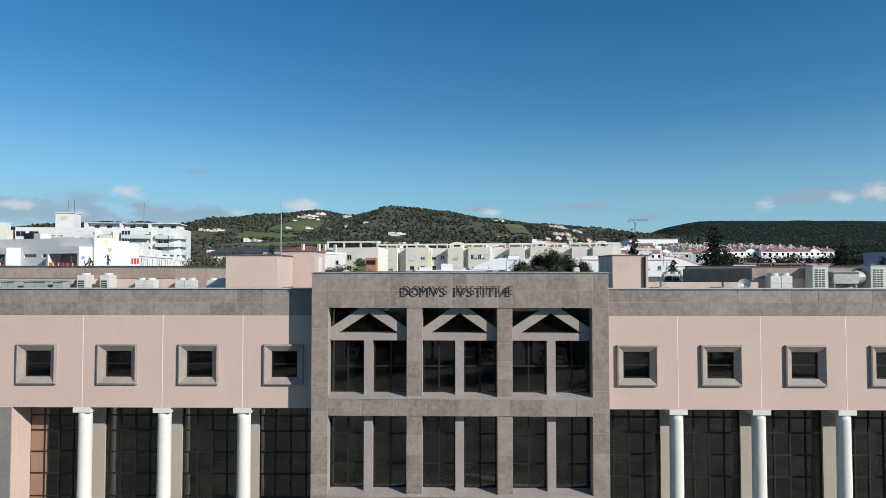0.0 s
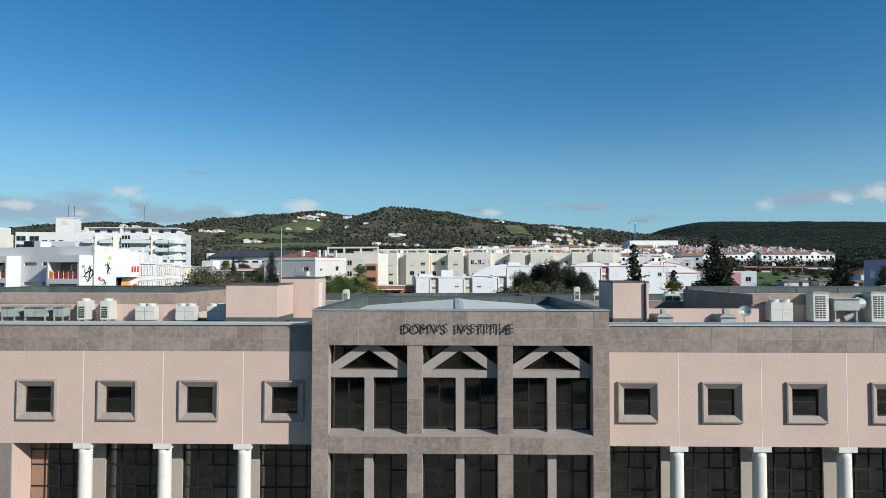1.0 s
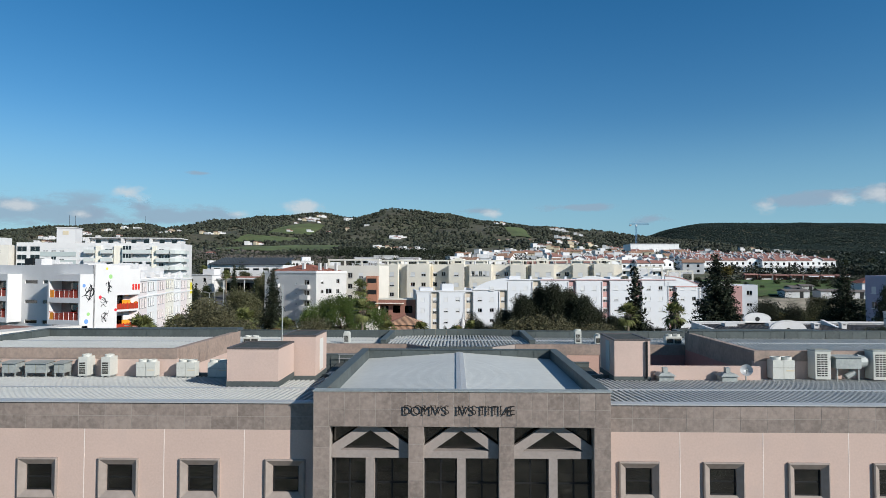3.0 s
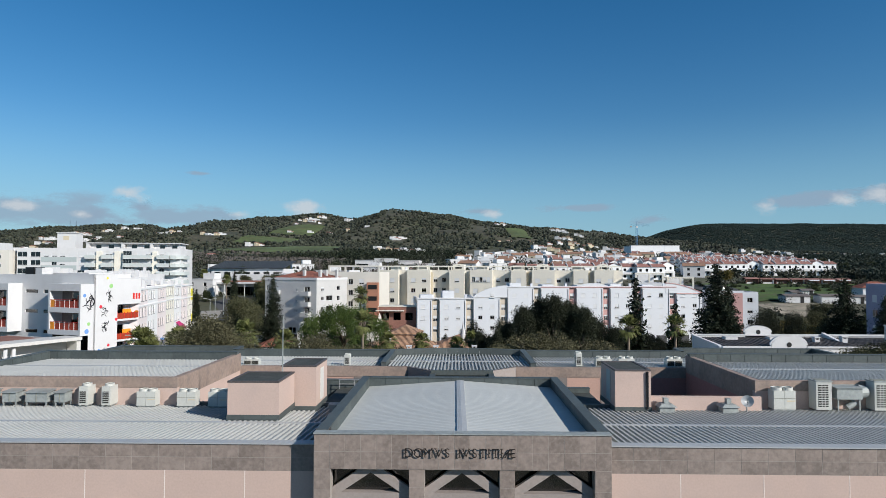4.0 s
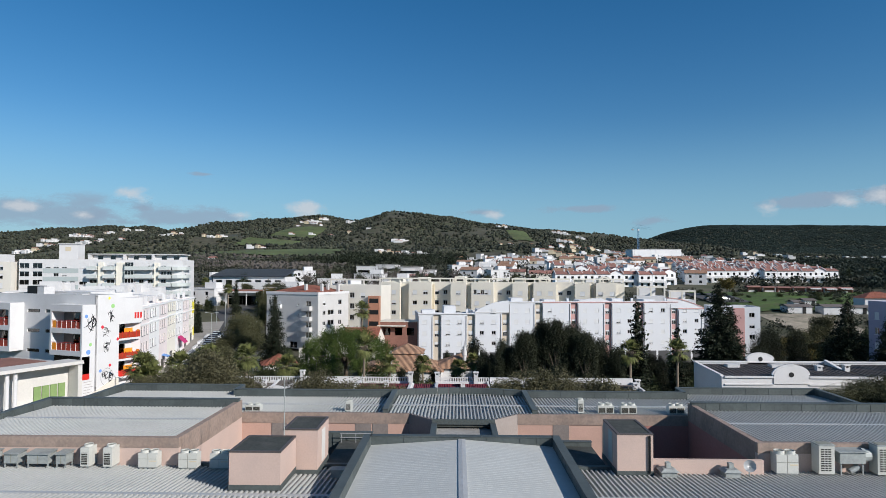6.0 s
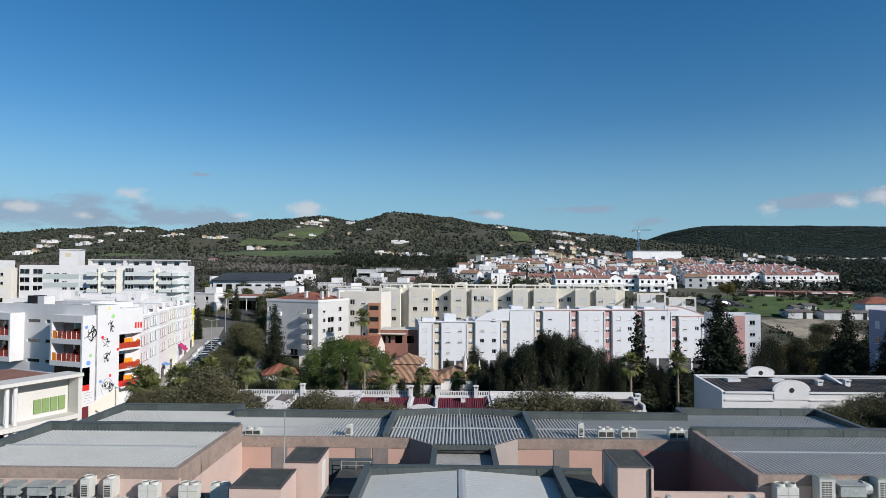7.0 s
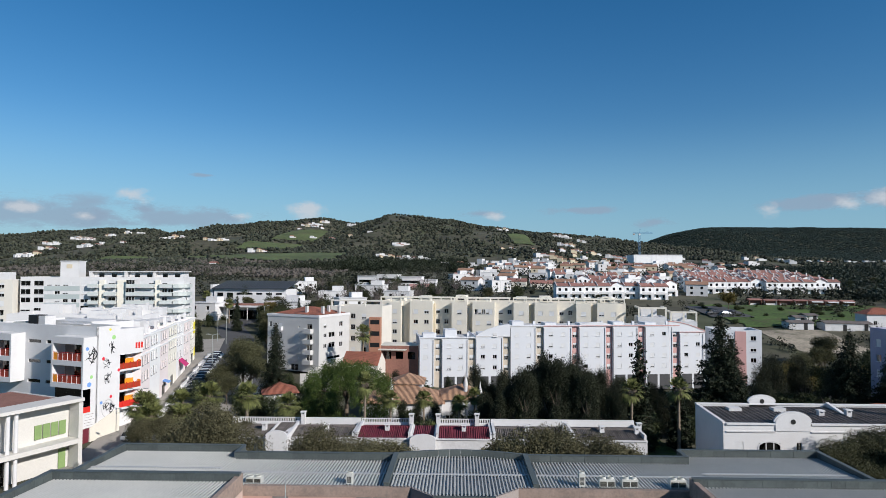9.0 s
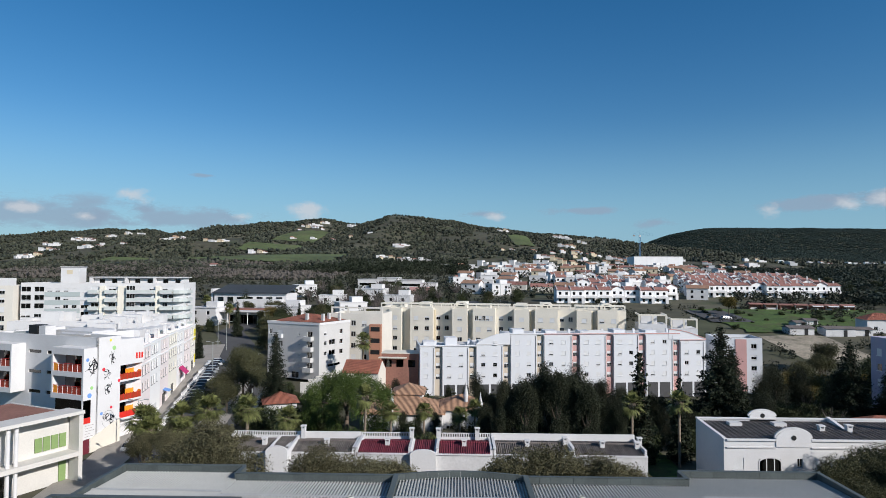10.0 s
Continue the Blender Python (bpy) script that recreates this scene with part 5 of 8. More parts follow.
M_SPOT = {c: mat("paint_" + c, v, 0.7, 0.05, bump=0) for c, v in (("blue", (0.15, 0.3, 0.62)), ("green", (0.3, 0.55, 0.2)), ("red", (0.65, 0.03, 0.05)), ("yellow", (0.75, 0.65, 0.05)))}


def dot(y, z, r, material):
    n = 18
    part("painted_dot", Shape().extrude_x([(y + r * math.cos(2 * math.pi * i / n), z + r * math.sin(2 * math.pi * i / n)) for i in range(n)], 0.004, 0.012), material, S, "round spot of paint")


for y, z, r, c in ((0.6, 14.4, 0.28, "blue"), (4.7, 15.8, 0.36, "green"), (4.1, 17.1, 0.22, "yellow"), (3.1, 12.5, 0.28, "red"), (5.6, 10.3, 0.26, "red"), (1.3, 9.9, 0.28, "green"), (1.0, 8.75, 0.38, "blue"),
                   (4.4, 6.2, 0.24, "red"), (2.9, 5.5, 0.26, "blue"), (3.1, 1.9, 0.42, "blue"), (2.7, 1.4, 0.3, "green")):
    dot(y * 1.19, z, r, M_SPOT[c])


def brush(y, z, size, seed):
    """A loose black brush mark: bent tapered strokes round a blot."""
    r = random.Random(seed)
    for i in range(13):
        a, ln, w = r.uniform(0, 2 * math.pi), r.uniform(0.45, 1.15) * size, r.uniform(0.03, 0.085) * size
        cy, cz = y + r.uniform(-0.32, 0.32) * size, z + r.uniform(-0.5, 0.5) * size
        up, across = Vector((math.cos(a) * 0.7, math.sin(a))), Vector((-math.sin(a), math.cos(a)))
        ring = []
        for q, ww in ((0, 0.1), (0.35, 1), (0.7, 0.7), (1, 0.05)):
            ring.append(tuple(Vector((cy, cz)) + up * ln * (q - 0.5) + across * (math.sin(q * 3) * 0.2 * size + ww * w)))
        for q, ww in ((1, 0.05), (0.7, 0.7), (0.35, 1), (0, 0.1)):
            ring.append(tuple(Vector((cy, cz)) + up * ln * (q - 0.5) + across * (math.sin(q * 3) * 0.2 * size - ww * w)))
        e = 0.004 + 0.001 * i
        part("brush_stroke", Shape().extrude_x(ring[::-1], e, e + 0.004), M_BLACK, S, "loose black painted stroke")


for i, (y, z, size) in enumerate(((1.3, 13.2, 1.9), (4.4, 14.2, 1.3), (3.7, 11.6, 1.25), (3.9, 9.4, 1.35), (4.6, 4.3, 1.2), (3.7, 4.6, 1.1))):
    brush(y * 1.19, z, size, 30 + i)
n = 22
for k in range(n):
    a, b = 2 * math.pi * k / n, 2 * math.pi * (k + 1) / n
    part("painted_arc", Shape().add([(0.008, 4.7 + 1.15 * math.cos(a), 4.4 + 1.4 * math.sin(a)), (0.008, 4.7 + 1.15 * math.cos(b), 4.4 + 1.4 * math.sin(b)), (0.008, 4.7 + 1.11 * math.cos(b), 4.4 + 1.36 * math.sin(b)), (0.008, 4.7 + 1.11 * math.cos(a), 4.4 + 1.36 * math.sin(a))], [(0, 1, 2, 3)]), M_BLACK, S)
for i in range(6):
    part("painted_line", Shape().box(0.004, 0.01, 0.5, 0.5 + (1.6, 1.3, 1.7, 1.1, 1.5, 1.2)[i], 4.1 - i * 0.42, 4.15 - i * 0.42), M_STONE_TRIM, S, "line of small painted writing")
# balcony wing at the end of the painted wall
S2 = thing("balcony_wing", "white school wing with orange and red balcony fronts", "school", pose(-56.04, 103.98, 0.5, 0, 0, 70))
wins = [(0.4, 2.6, z, z + 2.3) for z in (10.3, 6.9, 4.0)] + [(3.1 + k * 0.58, 3.1 + k * 0.58 + 0.42, 13.5, 14.5) for k in range(3)]
back = part("recessed_wall", wall_shape(5.0, 16.6, 0.3, wins), M_WHITE, S2, at=pose(0, 1.5, 0))
part("upper_box", Shape().box(0.003, 4.75, 0.0, 1.497, 12.7, 17.0), M_WHITE, S2, "white projecting upper wall")
for x0, x1, z0, z1 in wins[:3]:
    part("balcony_door", Shape().box(x0, x1, 1.68, 1.7, z0, z1), M_PANE, S2)
for x0, x1, z0, z1 in wins[3:]:
    part("red_window", Shape().box(x0 - 0.02, x1 - 0.06, -0.03, -0.003, z0, z1), M_RED, S2, "red-framed narrow window")
part("dark_room", Shape().box(0.05, 4.9, 2.6, 2.7, 0, 16.2), M_INSIDE, S2)
part("rear_block", Shape().box(0.003, 5.0, 2.8, 12, 0, 16.4), M_WHITE, S2)
part("end_wall", Shape().box(4.7, 5.0, 1.803, 2.79, 0, 16.6), M_WHITE, S2)
part("roof", Shape().box(0.003, 5.0, 1.51, 12, 16.603, 16.8), M_WHITE_DIRTY, S2)
for z, m2 in ((10.3, M_ORANGE_DEEP), (6.9, M_ORANGE_DEEP), (4.0, M_RED)):
    b = part("balcony", Shape().box(0.003, 4.4, 0.05, 1.497, z - 0.35, z - 0.02), M_WHITE, S2)
    part("railing", Shape().box(0.05, 4.35, 0.1, 0.15, z, z + 0.95), m2, b, "orange-red glass railing")
    part("side_rail", Shape().box(4.3, 4.35, 0.16, 1.48, z, z + 1.2), M_AMBER, b, "amber railing panel")
    part("inner_screen", Shape().box(2.2, 4.25, 1.3, 1.34, z, z + 1.5), M_AMBER, b, "amber glass screen")
    for k in range(7):
        part("rail_post", Shape().box(0.05 + k * 0.71, 0.11 + k * 0.71, 0.06, 0.18, z, z + 1.1), M_RED, b)
# townhouses along the street
random.seed(5)
tx, ty = -54.75, 108.4
for i, (m2, ln, hh) in enumerate(((M_FACADE_ROSE, 6.5, 14.6), (M_FACADE_WHITE, 8.0, 14.2), (M_FACADE_ROSE, 7.5, 13.6), (M_FACADE_CREAM, 8.5, 13.2), (M_FACADE_WHITE, 8.0, 12.4), (M_FACADE_ROSE, 8.0, 11.7), (M_FACADE_CREAM, 7.0, 11.2))):
    rows = [z for z in (hh - 2.3, hh - 5.1, hh - 7.9) if z > 3]
    b = block("townhouse", ("white rendered townhouse", "pale pink rendered townhouse", "cream rendered townhouse")[(M_FACADE_WHITE, M_FACADE_ROSE, M_FACADE_CREAM).index(m2)] + " with narrow windows and shop below", "townhouse",
              pose(tx, ty, terrain(tx, ty) + 0.2, 0, 0, 103.4), ln, 11, hh, m2, grid([1.2 + 1.9 * k for k in range(int((ln - 0.8) // 1.9))], rows, 0.95, 1.6) + [(ln / 2, 0.1, 3.2, 2.3)], group="townhouses along the street", chance=0.2, frame_mat=M_FRAME_GREY)
    part("string_course", Shape().box(0.02, ln - 0.02, -0.1, -0.003, hh - 3.3, hh - 3.05).box(0.02, ln - 0.02, -0.14, -0.003, hh - 0.35, hh), M_FACADE_WHITE, b)
    part("roof_room", Shape().box(1, ln - 2, 4, 8, hh - 0.7, hh + random.uniform(0.6, 1.6)), M_WHITE, b)
    part("chimney", Shape().box(ln - 1.4, ln - 0.8, 2.0, 2.6, hh - 0.7, hh + 1.2), M_WHITE, b)
    part("roof_terrace_tiles", Shape().box(0.4, ln - 0.4, 0.5, 3.2, hh - 0.697, hh - 0.6), M_TERRA_DULL if i in (2, 4) else M_WHITE_DIRTY, b)
    if i == 2:
        part("awning", Shape().extrude_x([(-1.2, 2.75), (0, 3.1), (0, 3.2), (-1.2, 2.85)], 2.6, 4.9), M_SPOT["blue"], b, "blue shop awning")
    if i == 4:
        part("awning", Shape().extrude_x([(-1.5, 2.6), (0, 4.0), (0, 4.1), (-1.5, 2.7)], 2.5, 6.5), M_MAGENTA, b, "magenta shop awning")
    if i == 6:
        part("yellow_panel", Shape().box(5.4, 6.9, -0.05, -0.003, 1.5, 3.6), M_SPOT["yellow"], b)
        part("yellow_panel", Shape().box(4.4, 6.9, -0.05, -0.003, 7.2, 10.0), M_SPOT["yellow"], b)
    tx, ty = tx + ln * math.cos(radians(103.4)), ty + ln * math.sin(radians(103.4))
gw = thing("street_wall", "low white rendered wall along the footway", "wall", pose(-54.75, 108.4, 0.3, 0, 0, 103.4))
for k in range(8):
    za = terrain(-54.75 - 1.6 * k, 108.4 + 6.5 * k) - terrain(-54.75, 108.4)
    s = part("wall_length", Shape().box(-9 + 7.0 * k, -2.004 + 7.0 * k, -3.3, -3.05, za - 1.0, za + 1.9), M_FACADE_WHITE, gw)
    part("wall_coping", Shape().box(-9 + 7.0 * k, -2.004 + 7.0 * k, -3.36, -2.99, za + 1.903, za + 2.0), M_WHITE_DIRTY, s)
# white roofs between the school and the slab
random.seed(6)
for x, y, w, d, h in ((-88, 124, 16, 12, 15.0), (-76, 122, 10, 12, 16.0), (-100, 138, 20, 12, 16.5), (-84, 145, 12, 14, 17.0), (-78, 136, 9, 12, 16.4)):
    b = block("town_house", "white flat-roofed town building with roof rooms", "building", pose(x, y, 1, 0, 0, 10), w, d, h, M_WHITE, grid((2, 5), (h - 3, h - 6), 1.2, 1.2))
    for k in range(3):
        a = random.uniform(1, w - 5)
        part("roof_room", Shape().box(a, a + random.uniform(2, 4), 2 + 3 * k, 4.2 + 3 * k, h - 0.7, h + random.uniform(0.8, 2.2)), M_WHITE, b)
    part("chimney", Shape().box(w - 2, w - 1.4, 3, 3.6, h - 0.7, h + 1.6), M_WHITE, b)

# ---- pale canteen with canopies ----
K = thing("canteen", "pale concrete canteen with deep canopy and green panels", "building", pose(-51.6, 86.4, 0, 0, 0, -24))
# local +x looks to the street; the long side runs to -y
part("long_wall", wall_shape(34, 9.0, 0.3, [(1.3, 5.6, 4.9, 7.6), (1.3, 5.6, 0.3, 3.0), (7.8, 11.5, 0.3, 3.2), (13, 17, 0.3, 3.2)]), M_CREAM_PALE, K, at=pose(-2.2, -34, 0, 0, 0, 90) @ pose(0, 0, 0))
K2 = part("end_wall", Shape().box(-16, 0, -0.3, 0, 0, 9.3), M_CREAM_PALE, K)
part("end_cheek", Shape().box(-2.0, 0.0, -0.6, -0.3, 0, 9.3), M_CREAM_PALE, K)
part("canopy", Shape().box(-3.2, 0.3, -34, 0.003, 9.3, 9.75), M_CREAM_PALE, K, "flat pale canopy")
part("mid_slab", Shape().box(-2.2, 0.2, -20, -0.6, 3.7, 4.3), M_CREAM_PALE, K)
part("roof", Shape().box(-16, -3.2, -34, 0, 8.9, 9.2), M_TERRA_DULL, K, "dull red roof surface")
for y in (-8.6, -9.6):
    part("post", Shape().rod((-0.5, y, 0), (-0.5, y, 9.3), 0.24, sides=14), M_WHITE, K)
for q in (-5.3, -4.2, -3.1, -2.0):
    part("green_panel", Shape().box(-2.1, -2.0, q, q + 0.94, 4.9, 6.75), M_GREEN, K, "lime green window panel")
    if q > -3.0:
        part("green_panel", Shape().box(-2.1, -2.0, q, q + 0.98, 0.3, 2.9), M_GREEN, K, "lime green window panel")
part("white_panel", Shape().box(-2.15, -2.0, -14.5, -10.2, 4.6, 7.6), M_WHITE, K)
part("glass_door", Shape().box(-2.15, -2.05, -12.6, -9.0, 0.1, 3.2), M_PANE, K)
part("back_body", Shape().box(-16, -2.6, -34, -0.31, 0, 8.89), M_CREAM_PALE, K)

# ---- row of low houses behind the courthouse ----
random.seed(8)


def tile_rows(parent, x0, x1, ya, za, yb, zb, material, pitch=0.25):
    """Half-round roof tiles laid in real rolls up a slope from (ya, za) to (yb, zb)."""
    n = max(1, round((x1 - x0) / pitch))
    p = (x1 - x0) / n
    prof = []
    for i in range(n):
        a = x0 + i * p
        prof += [(a, 0), (a + 0.25 * p, 0.0), (a + 0.38 * p, 0.05), (a + 0.62 * p, 0.07), (a + 0.86 * p, 0.05)]
    prof.append((x1, 0))
    k = len(prof)
    s = Shape().add([(x, y, z + h) for y, z in ((ya, za), (yb, zb)) for x, h in prof], [(i, i + 1, k + i + 1, k + i) for i in range(k - 1)])
    return part("roof_tiles", s, material, parent)


def chimney(parent, x, y, z0, z1, w=0.52):
    c = part("chimney", Shape().box(x - w / 2, x + w / 2, y - w / 2, y + w / 2, z0, z1 - 0.35), M_WHITE_DIRTY, parent)
    part("chimney_cap", Shape().box(x - w / 2 - 0.08, x + w / 2 + 0.08, y - w / 2 - 0.08, y + w / 2 + 0.08, z1 - 0.12, z1).box(x - w / 2, x - w / 2 + 0.12, y - w / 2, y + w / 2, z1 - 0.35, z1 - 0.12).box(x + w / 2 - 0.12, x + w / 2, y - w / 2, y + w / 2, z1 - 0.35, z1 - 0.12), M_WHITE, c)


def row_house(x0, x1, material, rail, chim, label, y0=74.2, y1=80.0):
    w, d = x1 - x0, y1 - y0
    h = thing("row_house", label, "house", pose(x0, y0, 0), "low row houses")
    part("front_wall", wall_shape(w, 7.85, 0.3, [(w * 0.3 - 0.6, w * 0.3 + 0.6, 4.4, 5.7), (w * 0.7 - 0.6, w * 0.7 + 0.6, 4.4, 5.7)]), M_WHITE_DIRTY, h)
    for q in (0.3, 0.7):
        window(h, pose(w * q, 0, 4.4), 1.2, 1.3, 0.4)
    part("gutter", Shape().box(0, w, -0.14, 0, 7.7, 7.84), M_WHITE, h)
    part("side_wall", Shape().box(0, 0.28, 0.3, d, 0, 8.4), M_WHITE_DIRTY, h)
    part("side_wall", Shape().box(w - 0.28, w, 0.3, d, 0, 8.4), M_WHITE_DIRTY, h)
    part("side_coping", Shape().box(-0.03, 0.31, 0.1, d, 8.403, 8.5), M_WHITE, h)
    tile_rows(h, 0.3, w - 0.3, 0.0, 7.82, d * 0.55, 8.3, material)
    tile_rows(h, 0.3, w - 0.3, d * 0.55, 8.3, d - 0.3, 8.0, material)
    part("ridge", Shape().rod((0.3, d * 0.55, 8.33), (w - 0.3, d * 0.55, 8.33), 0.13, sides=8), M_TILE_DARK if material is M_TILEROW_DARK else material, h)
    part("rear_wall", Shape().box(0, w, d - 0.28, d, 0, 8.32 if rail else 8.85), M_WHITE, h)
    if rail:
        r = part("terrace_rail", Shape().box(0, w, d - 0.18, d - 0.08, 8.74, 8.84), M_WHITE, h, "white terrace balustrade")
        bal = Shape().box(-0.07, 0.07, -0.03, 0.03, 8.32, 8.74).mesh("baluster")
        n = int(w / 0.3)
        for i in range(n + 1):
            part("baluster", bal, M_WHITE, r, at=pose(0.05 + i * (w - 0.1) / n, d - 0.13, 0))
    for cx, cy, ch in chim:
        chimney(h, cx * w, cy * d, 7.9, ch)
    return h


row_house(-28.4, -20.2, M_TILEROW_DARK, True, ((0.62, 0.35, 9.0),), "white row house with a weathered grey-brown tile roof")
row_house(-20.2, -12.2, M_TILEROW_DARK, False, ((0.1, 0.9, 9.7), (0.55, 0.35, 8.9)), "white row house with old tile roof and plain parapet")
row_house(-12.1, -5.6, M_TILEROW_WINE, True, ((0.55, 0.4, 8.95), (0.97, 0.85, 9.6)), "white row house with a wine-red tile roof")
row_house(-2.6, 4.0, M_TILEROW_WINE, True, ((0.5, 0.4, 8.95), (0.02, 0.85, 9.6), (0.75, 0.92, 9.6)), "white row house with a wine-red tile roof")
row_house(4.1, 13.3, M_TILEROW_DARK, False, ((0.45, 0.4, 8.95), (0.95, 0.5, 9.2)), "white row house with dark tile roof and high parapet")
row_house(13.3, 21.9, M_TILEROW_DARK, False, ((0.45, 0.4, 8.95), (0.92, 0.35, 8.95), (1.0, 0.6, 9.1)), "white row house with dark tile roof and high parapet")
for x0, x1, y0, up in ((-22.1, -19.6, 72.4, 1.4), (-5.6, -2.6, 73.4, 0.9)):
    g = thing("gabled_porch", "white porch with an arched top and tile roof", "porch", pose(x0, y0, 0), "arched porches")
    w = x1 - x0
    n = 10
    e = 7.0 + up
    ring = [(0, 0), (w, 0), (w, e)] + [(w / 2 + w / 2 * math.cos(math.pi * i / n), e + 0.6 * math.sin(math.pi * i / n)) for i in range(1, n)] + [(0, e)]
    part("porch_front", Shape().extrude_y(ring, 0, 0.3), M_WHITE, g)
    for q in (0, w - 0.25):
        part("porch_side", Shape().hull([(q, 0.3, 0), (q + 0.25, 0.3, 0), (q + 0.25, 5.8, 0), (q, 5.8, 0)], [(q, 0.3, e), (q + 0.25, 0.3, e), (q + 0.25, 5.8, e + 0.35), (q, 5.8, e + 0.35)]), M_WHITE, g)
    tile_rows(g, 0.25, w - 0.25, 0.3, e - 0.15, 5.8, e + 0.2, M_TILEROW_WINE if x0 > -10 else M_TILEROW_DARK)
    part("slot_window", Shape().box(0.15, 0.7, -0.02, 0.0, 4.6, 6.0), M_PANE, g)

# ---- white school hall with arched gables ----
A = thing("arched_hall", "white hall with arched gables, round vents and dark tile roof", "school hall", pose(29.7, 72.0, 0))
WA = 34
n = 16


def arch(x, w, zb, zs, rise, q0, q1):
    ring = [(x - w / 2, zb), (x + w / 2, zb), (x + w / 2, zs)] + [(x + w / 2 * math.cos(math.pi * i / n), zs + rise * math.sin(math.pi * i / n)) for i in range(1, n)] + [(x - w / 2, zs)]
    return Shape().extrude_y(ring, q0, q1)


part("front_wall", wall_shape(WA, 10.48, 0.35, [(1.1, 2.2, 7.1, 8.4), (3.9, 6.3, 6.4, 8.3), (8.1, 8.7, 7.4, 8.4), (12.5, 14.9, 6.4, 8.3), (18, 19, 7.1, 8.4)]), M_WHITE, A)
part("cornice", Shape().box(0.3, 5.7, -0.12, -0.003, 9.5, 9.65).box(9.7, WA, -0.12, -0.003, 9.5, 9.65), M_WHITE_DIRTY, A)
part("eaves_band", Shape().box(0.3, 5.7, -0.16, -0.003, 10.32, 10.52).box(9.7, WA, -0.16, -0.003, 10.32, 10.52), M_WHITE, A)
part("side_wall", Shape().hull([(0, 0.35, 0), (0.35, 0.35, 0), (0.35, 8, 0), (0, 8, 0)], [(0, 0.35, 10.58), (0.35, 0.35, 10.58), (0.35, 8, 10.95), (0, 8, 10.95)]), M_WHITE, A)
part("rear_wall", Shape().box(0, WA, 8, 8.35, 0, 10.9), M_WHITE, A)
part("rear_coping", Shape().box(-0.05, WA, 7.9, 8.45, 10.903, 11.05), M_WHITE, A)
for a, b in ((0.4, 9.0), (9.4, 16.0), (16.4, 24), (24.4, 33.5)):
    tile_rows(A, a, b, 0.36, 10.42, 7.9, 10.68, M_TILEROW_DARK, 0.3)
part("roof_core", Shape().box(0.35, WA, 0.36, 8, 8.6, 10.3), M_INSIDE, A)
for x, w, zb, zs, rise, y in ((7.7, 3.9, 9.65, 10.55, 1.05, -0.1), (8.1, 3.2, 10.3, 11.2, 0.7, 8.0), (26, 3.6, 9.65, 10.5, 1.0, -0.1)):
    gb = part("arched_gable", arch(x, w, zb, zs, rise, y, y + 0.4), M_WHITE, A, "white arched gable")
    part("gable_rim", arch(x, w + 0.3, zs + 0.1, zs + 0.12, rise + 0.12, y + 0.05, y + 0.3), M_WHITE_DIRTY, gb)
    part("round_vent", Shape().rod((x, y - 0.03, zs + 0.15), (x, y + 0.1, zs + 0.15), 0.28, sides=16), M_FRAME, gb, "dark round vent")
for x in (5.1, 13.7):
    aw = part("arched_window", arch(x, 2.6, 6.3, 7.9, 0.65, -0.04, 0.02), M_WHITE_DIRTY, A)
    part("pane", arch(x, 2.3, 6.45, 7.9, 0.5, -0.06, -0.041), M_PANE, aw)
    part("mullion", Shape().box(x - 0.48, x - 0.38, -0.09, -0.061, 6.45, 8.3), M_WHITE, aw)
    part("mullion", Shape().box(x + 0.38, x + 0.48, -0.09, -0.061, 6.45, 8.3), M_WHITE, aw)
for x, z in ((1.65, 7.1), (8.4, 7.4), (18.5, 7.1)):
    window(A, pose(x, 0, z), 1.1 if x != 8.4 else 0.6, 1.3 if x != 8.4 else 1.0, 1.0 if x < 3 else 0.0)
for q in (3.0, 8.3):
    part("skylight", Shape().box(q, q + 1.5, 5.5, 6.6, 10.2, 11.0), M_WHITE_DIRTY, A)
for x, z in ((13.0, 11.2), (16.2, 11.3), (21.5, 12.6)):
    chimney(A, x, 4.0, 9.5, z, 0.6)
part("curved_wall", Shape().hull([(15.9, 0.3, 9.0), (16.3, 0.3, 9.0), (16.3, 8, 9.0), (15.9, 8, 9.0)], [(15.9, 0.3, 9.8), (16.3, 0.3, 9.8), (16.3, 8, 11.3), (15.9, 8, 11.3)]), M_WHITE, A)

# ---- villas among the trees ----


def villa(name, label, at, w, d, h, rise, tile, wallm, chim=()):
    v = thing(name, label, "house", at)
    part("wall", wall_shape(w, h, 0.3, [(w * 0.25 - 0.6, w * 0.25 + 0.6, 1.0, 2.3), (w * 0.7 - 0.6, w * 0.7 + 0.6, 1.0, 2.3)]), wallm, v)
    window(v, pose(w * 0.25, 0, 1.0), 1.2, 1.3)
    window(v, pose(w * 0.7, 0, 1.0), 1.2, 1.3)
    part("rear_wall", Shape().box(0, 0.3, 0.3, d, 0, h).box(w - 0.3, w, 0.3, d, 0, h).box(0.3, w - 0.3, d - 0.3, d, 0, h), wallm, v)
    hip_roof(v, 0, w, 0, d, h, h + rise, tile, 0.5, "clay tile hip roof")
    for cx, cy, z in chim:
        chimney(v, cx, cy, h, h + z)
    return v


villa("villa", "white villa with a weathered clay tile hip roof", pose(-15.6, 104, 1.0), 13.0, 10, 4.7, 2.2, M_TILEROW_CLAY, M_WHITE)
villa("villa_annex", "raised villa room with its own clay tile roof", pose(-11.2, 109.0, 1.0), 5.0, 6, 7.0, 1.4, M_TILEROW_CLAY, M_WHITE)
villa("villa_wing", "white villa wing with clay tile roof", pose(-3.4, 106.5, 1.0), 8.0, 8, 4.9, 2.0, M_TILEROW_CLAY, M_WHITE)
tw = thing("pointed_turret", "slim white garden turret with a pointed cap", "turret", pose(-10.9, 103.2, 1.0), "pointed white turrets")
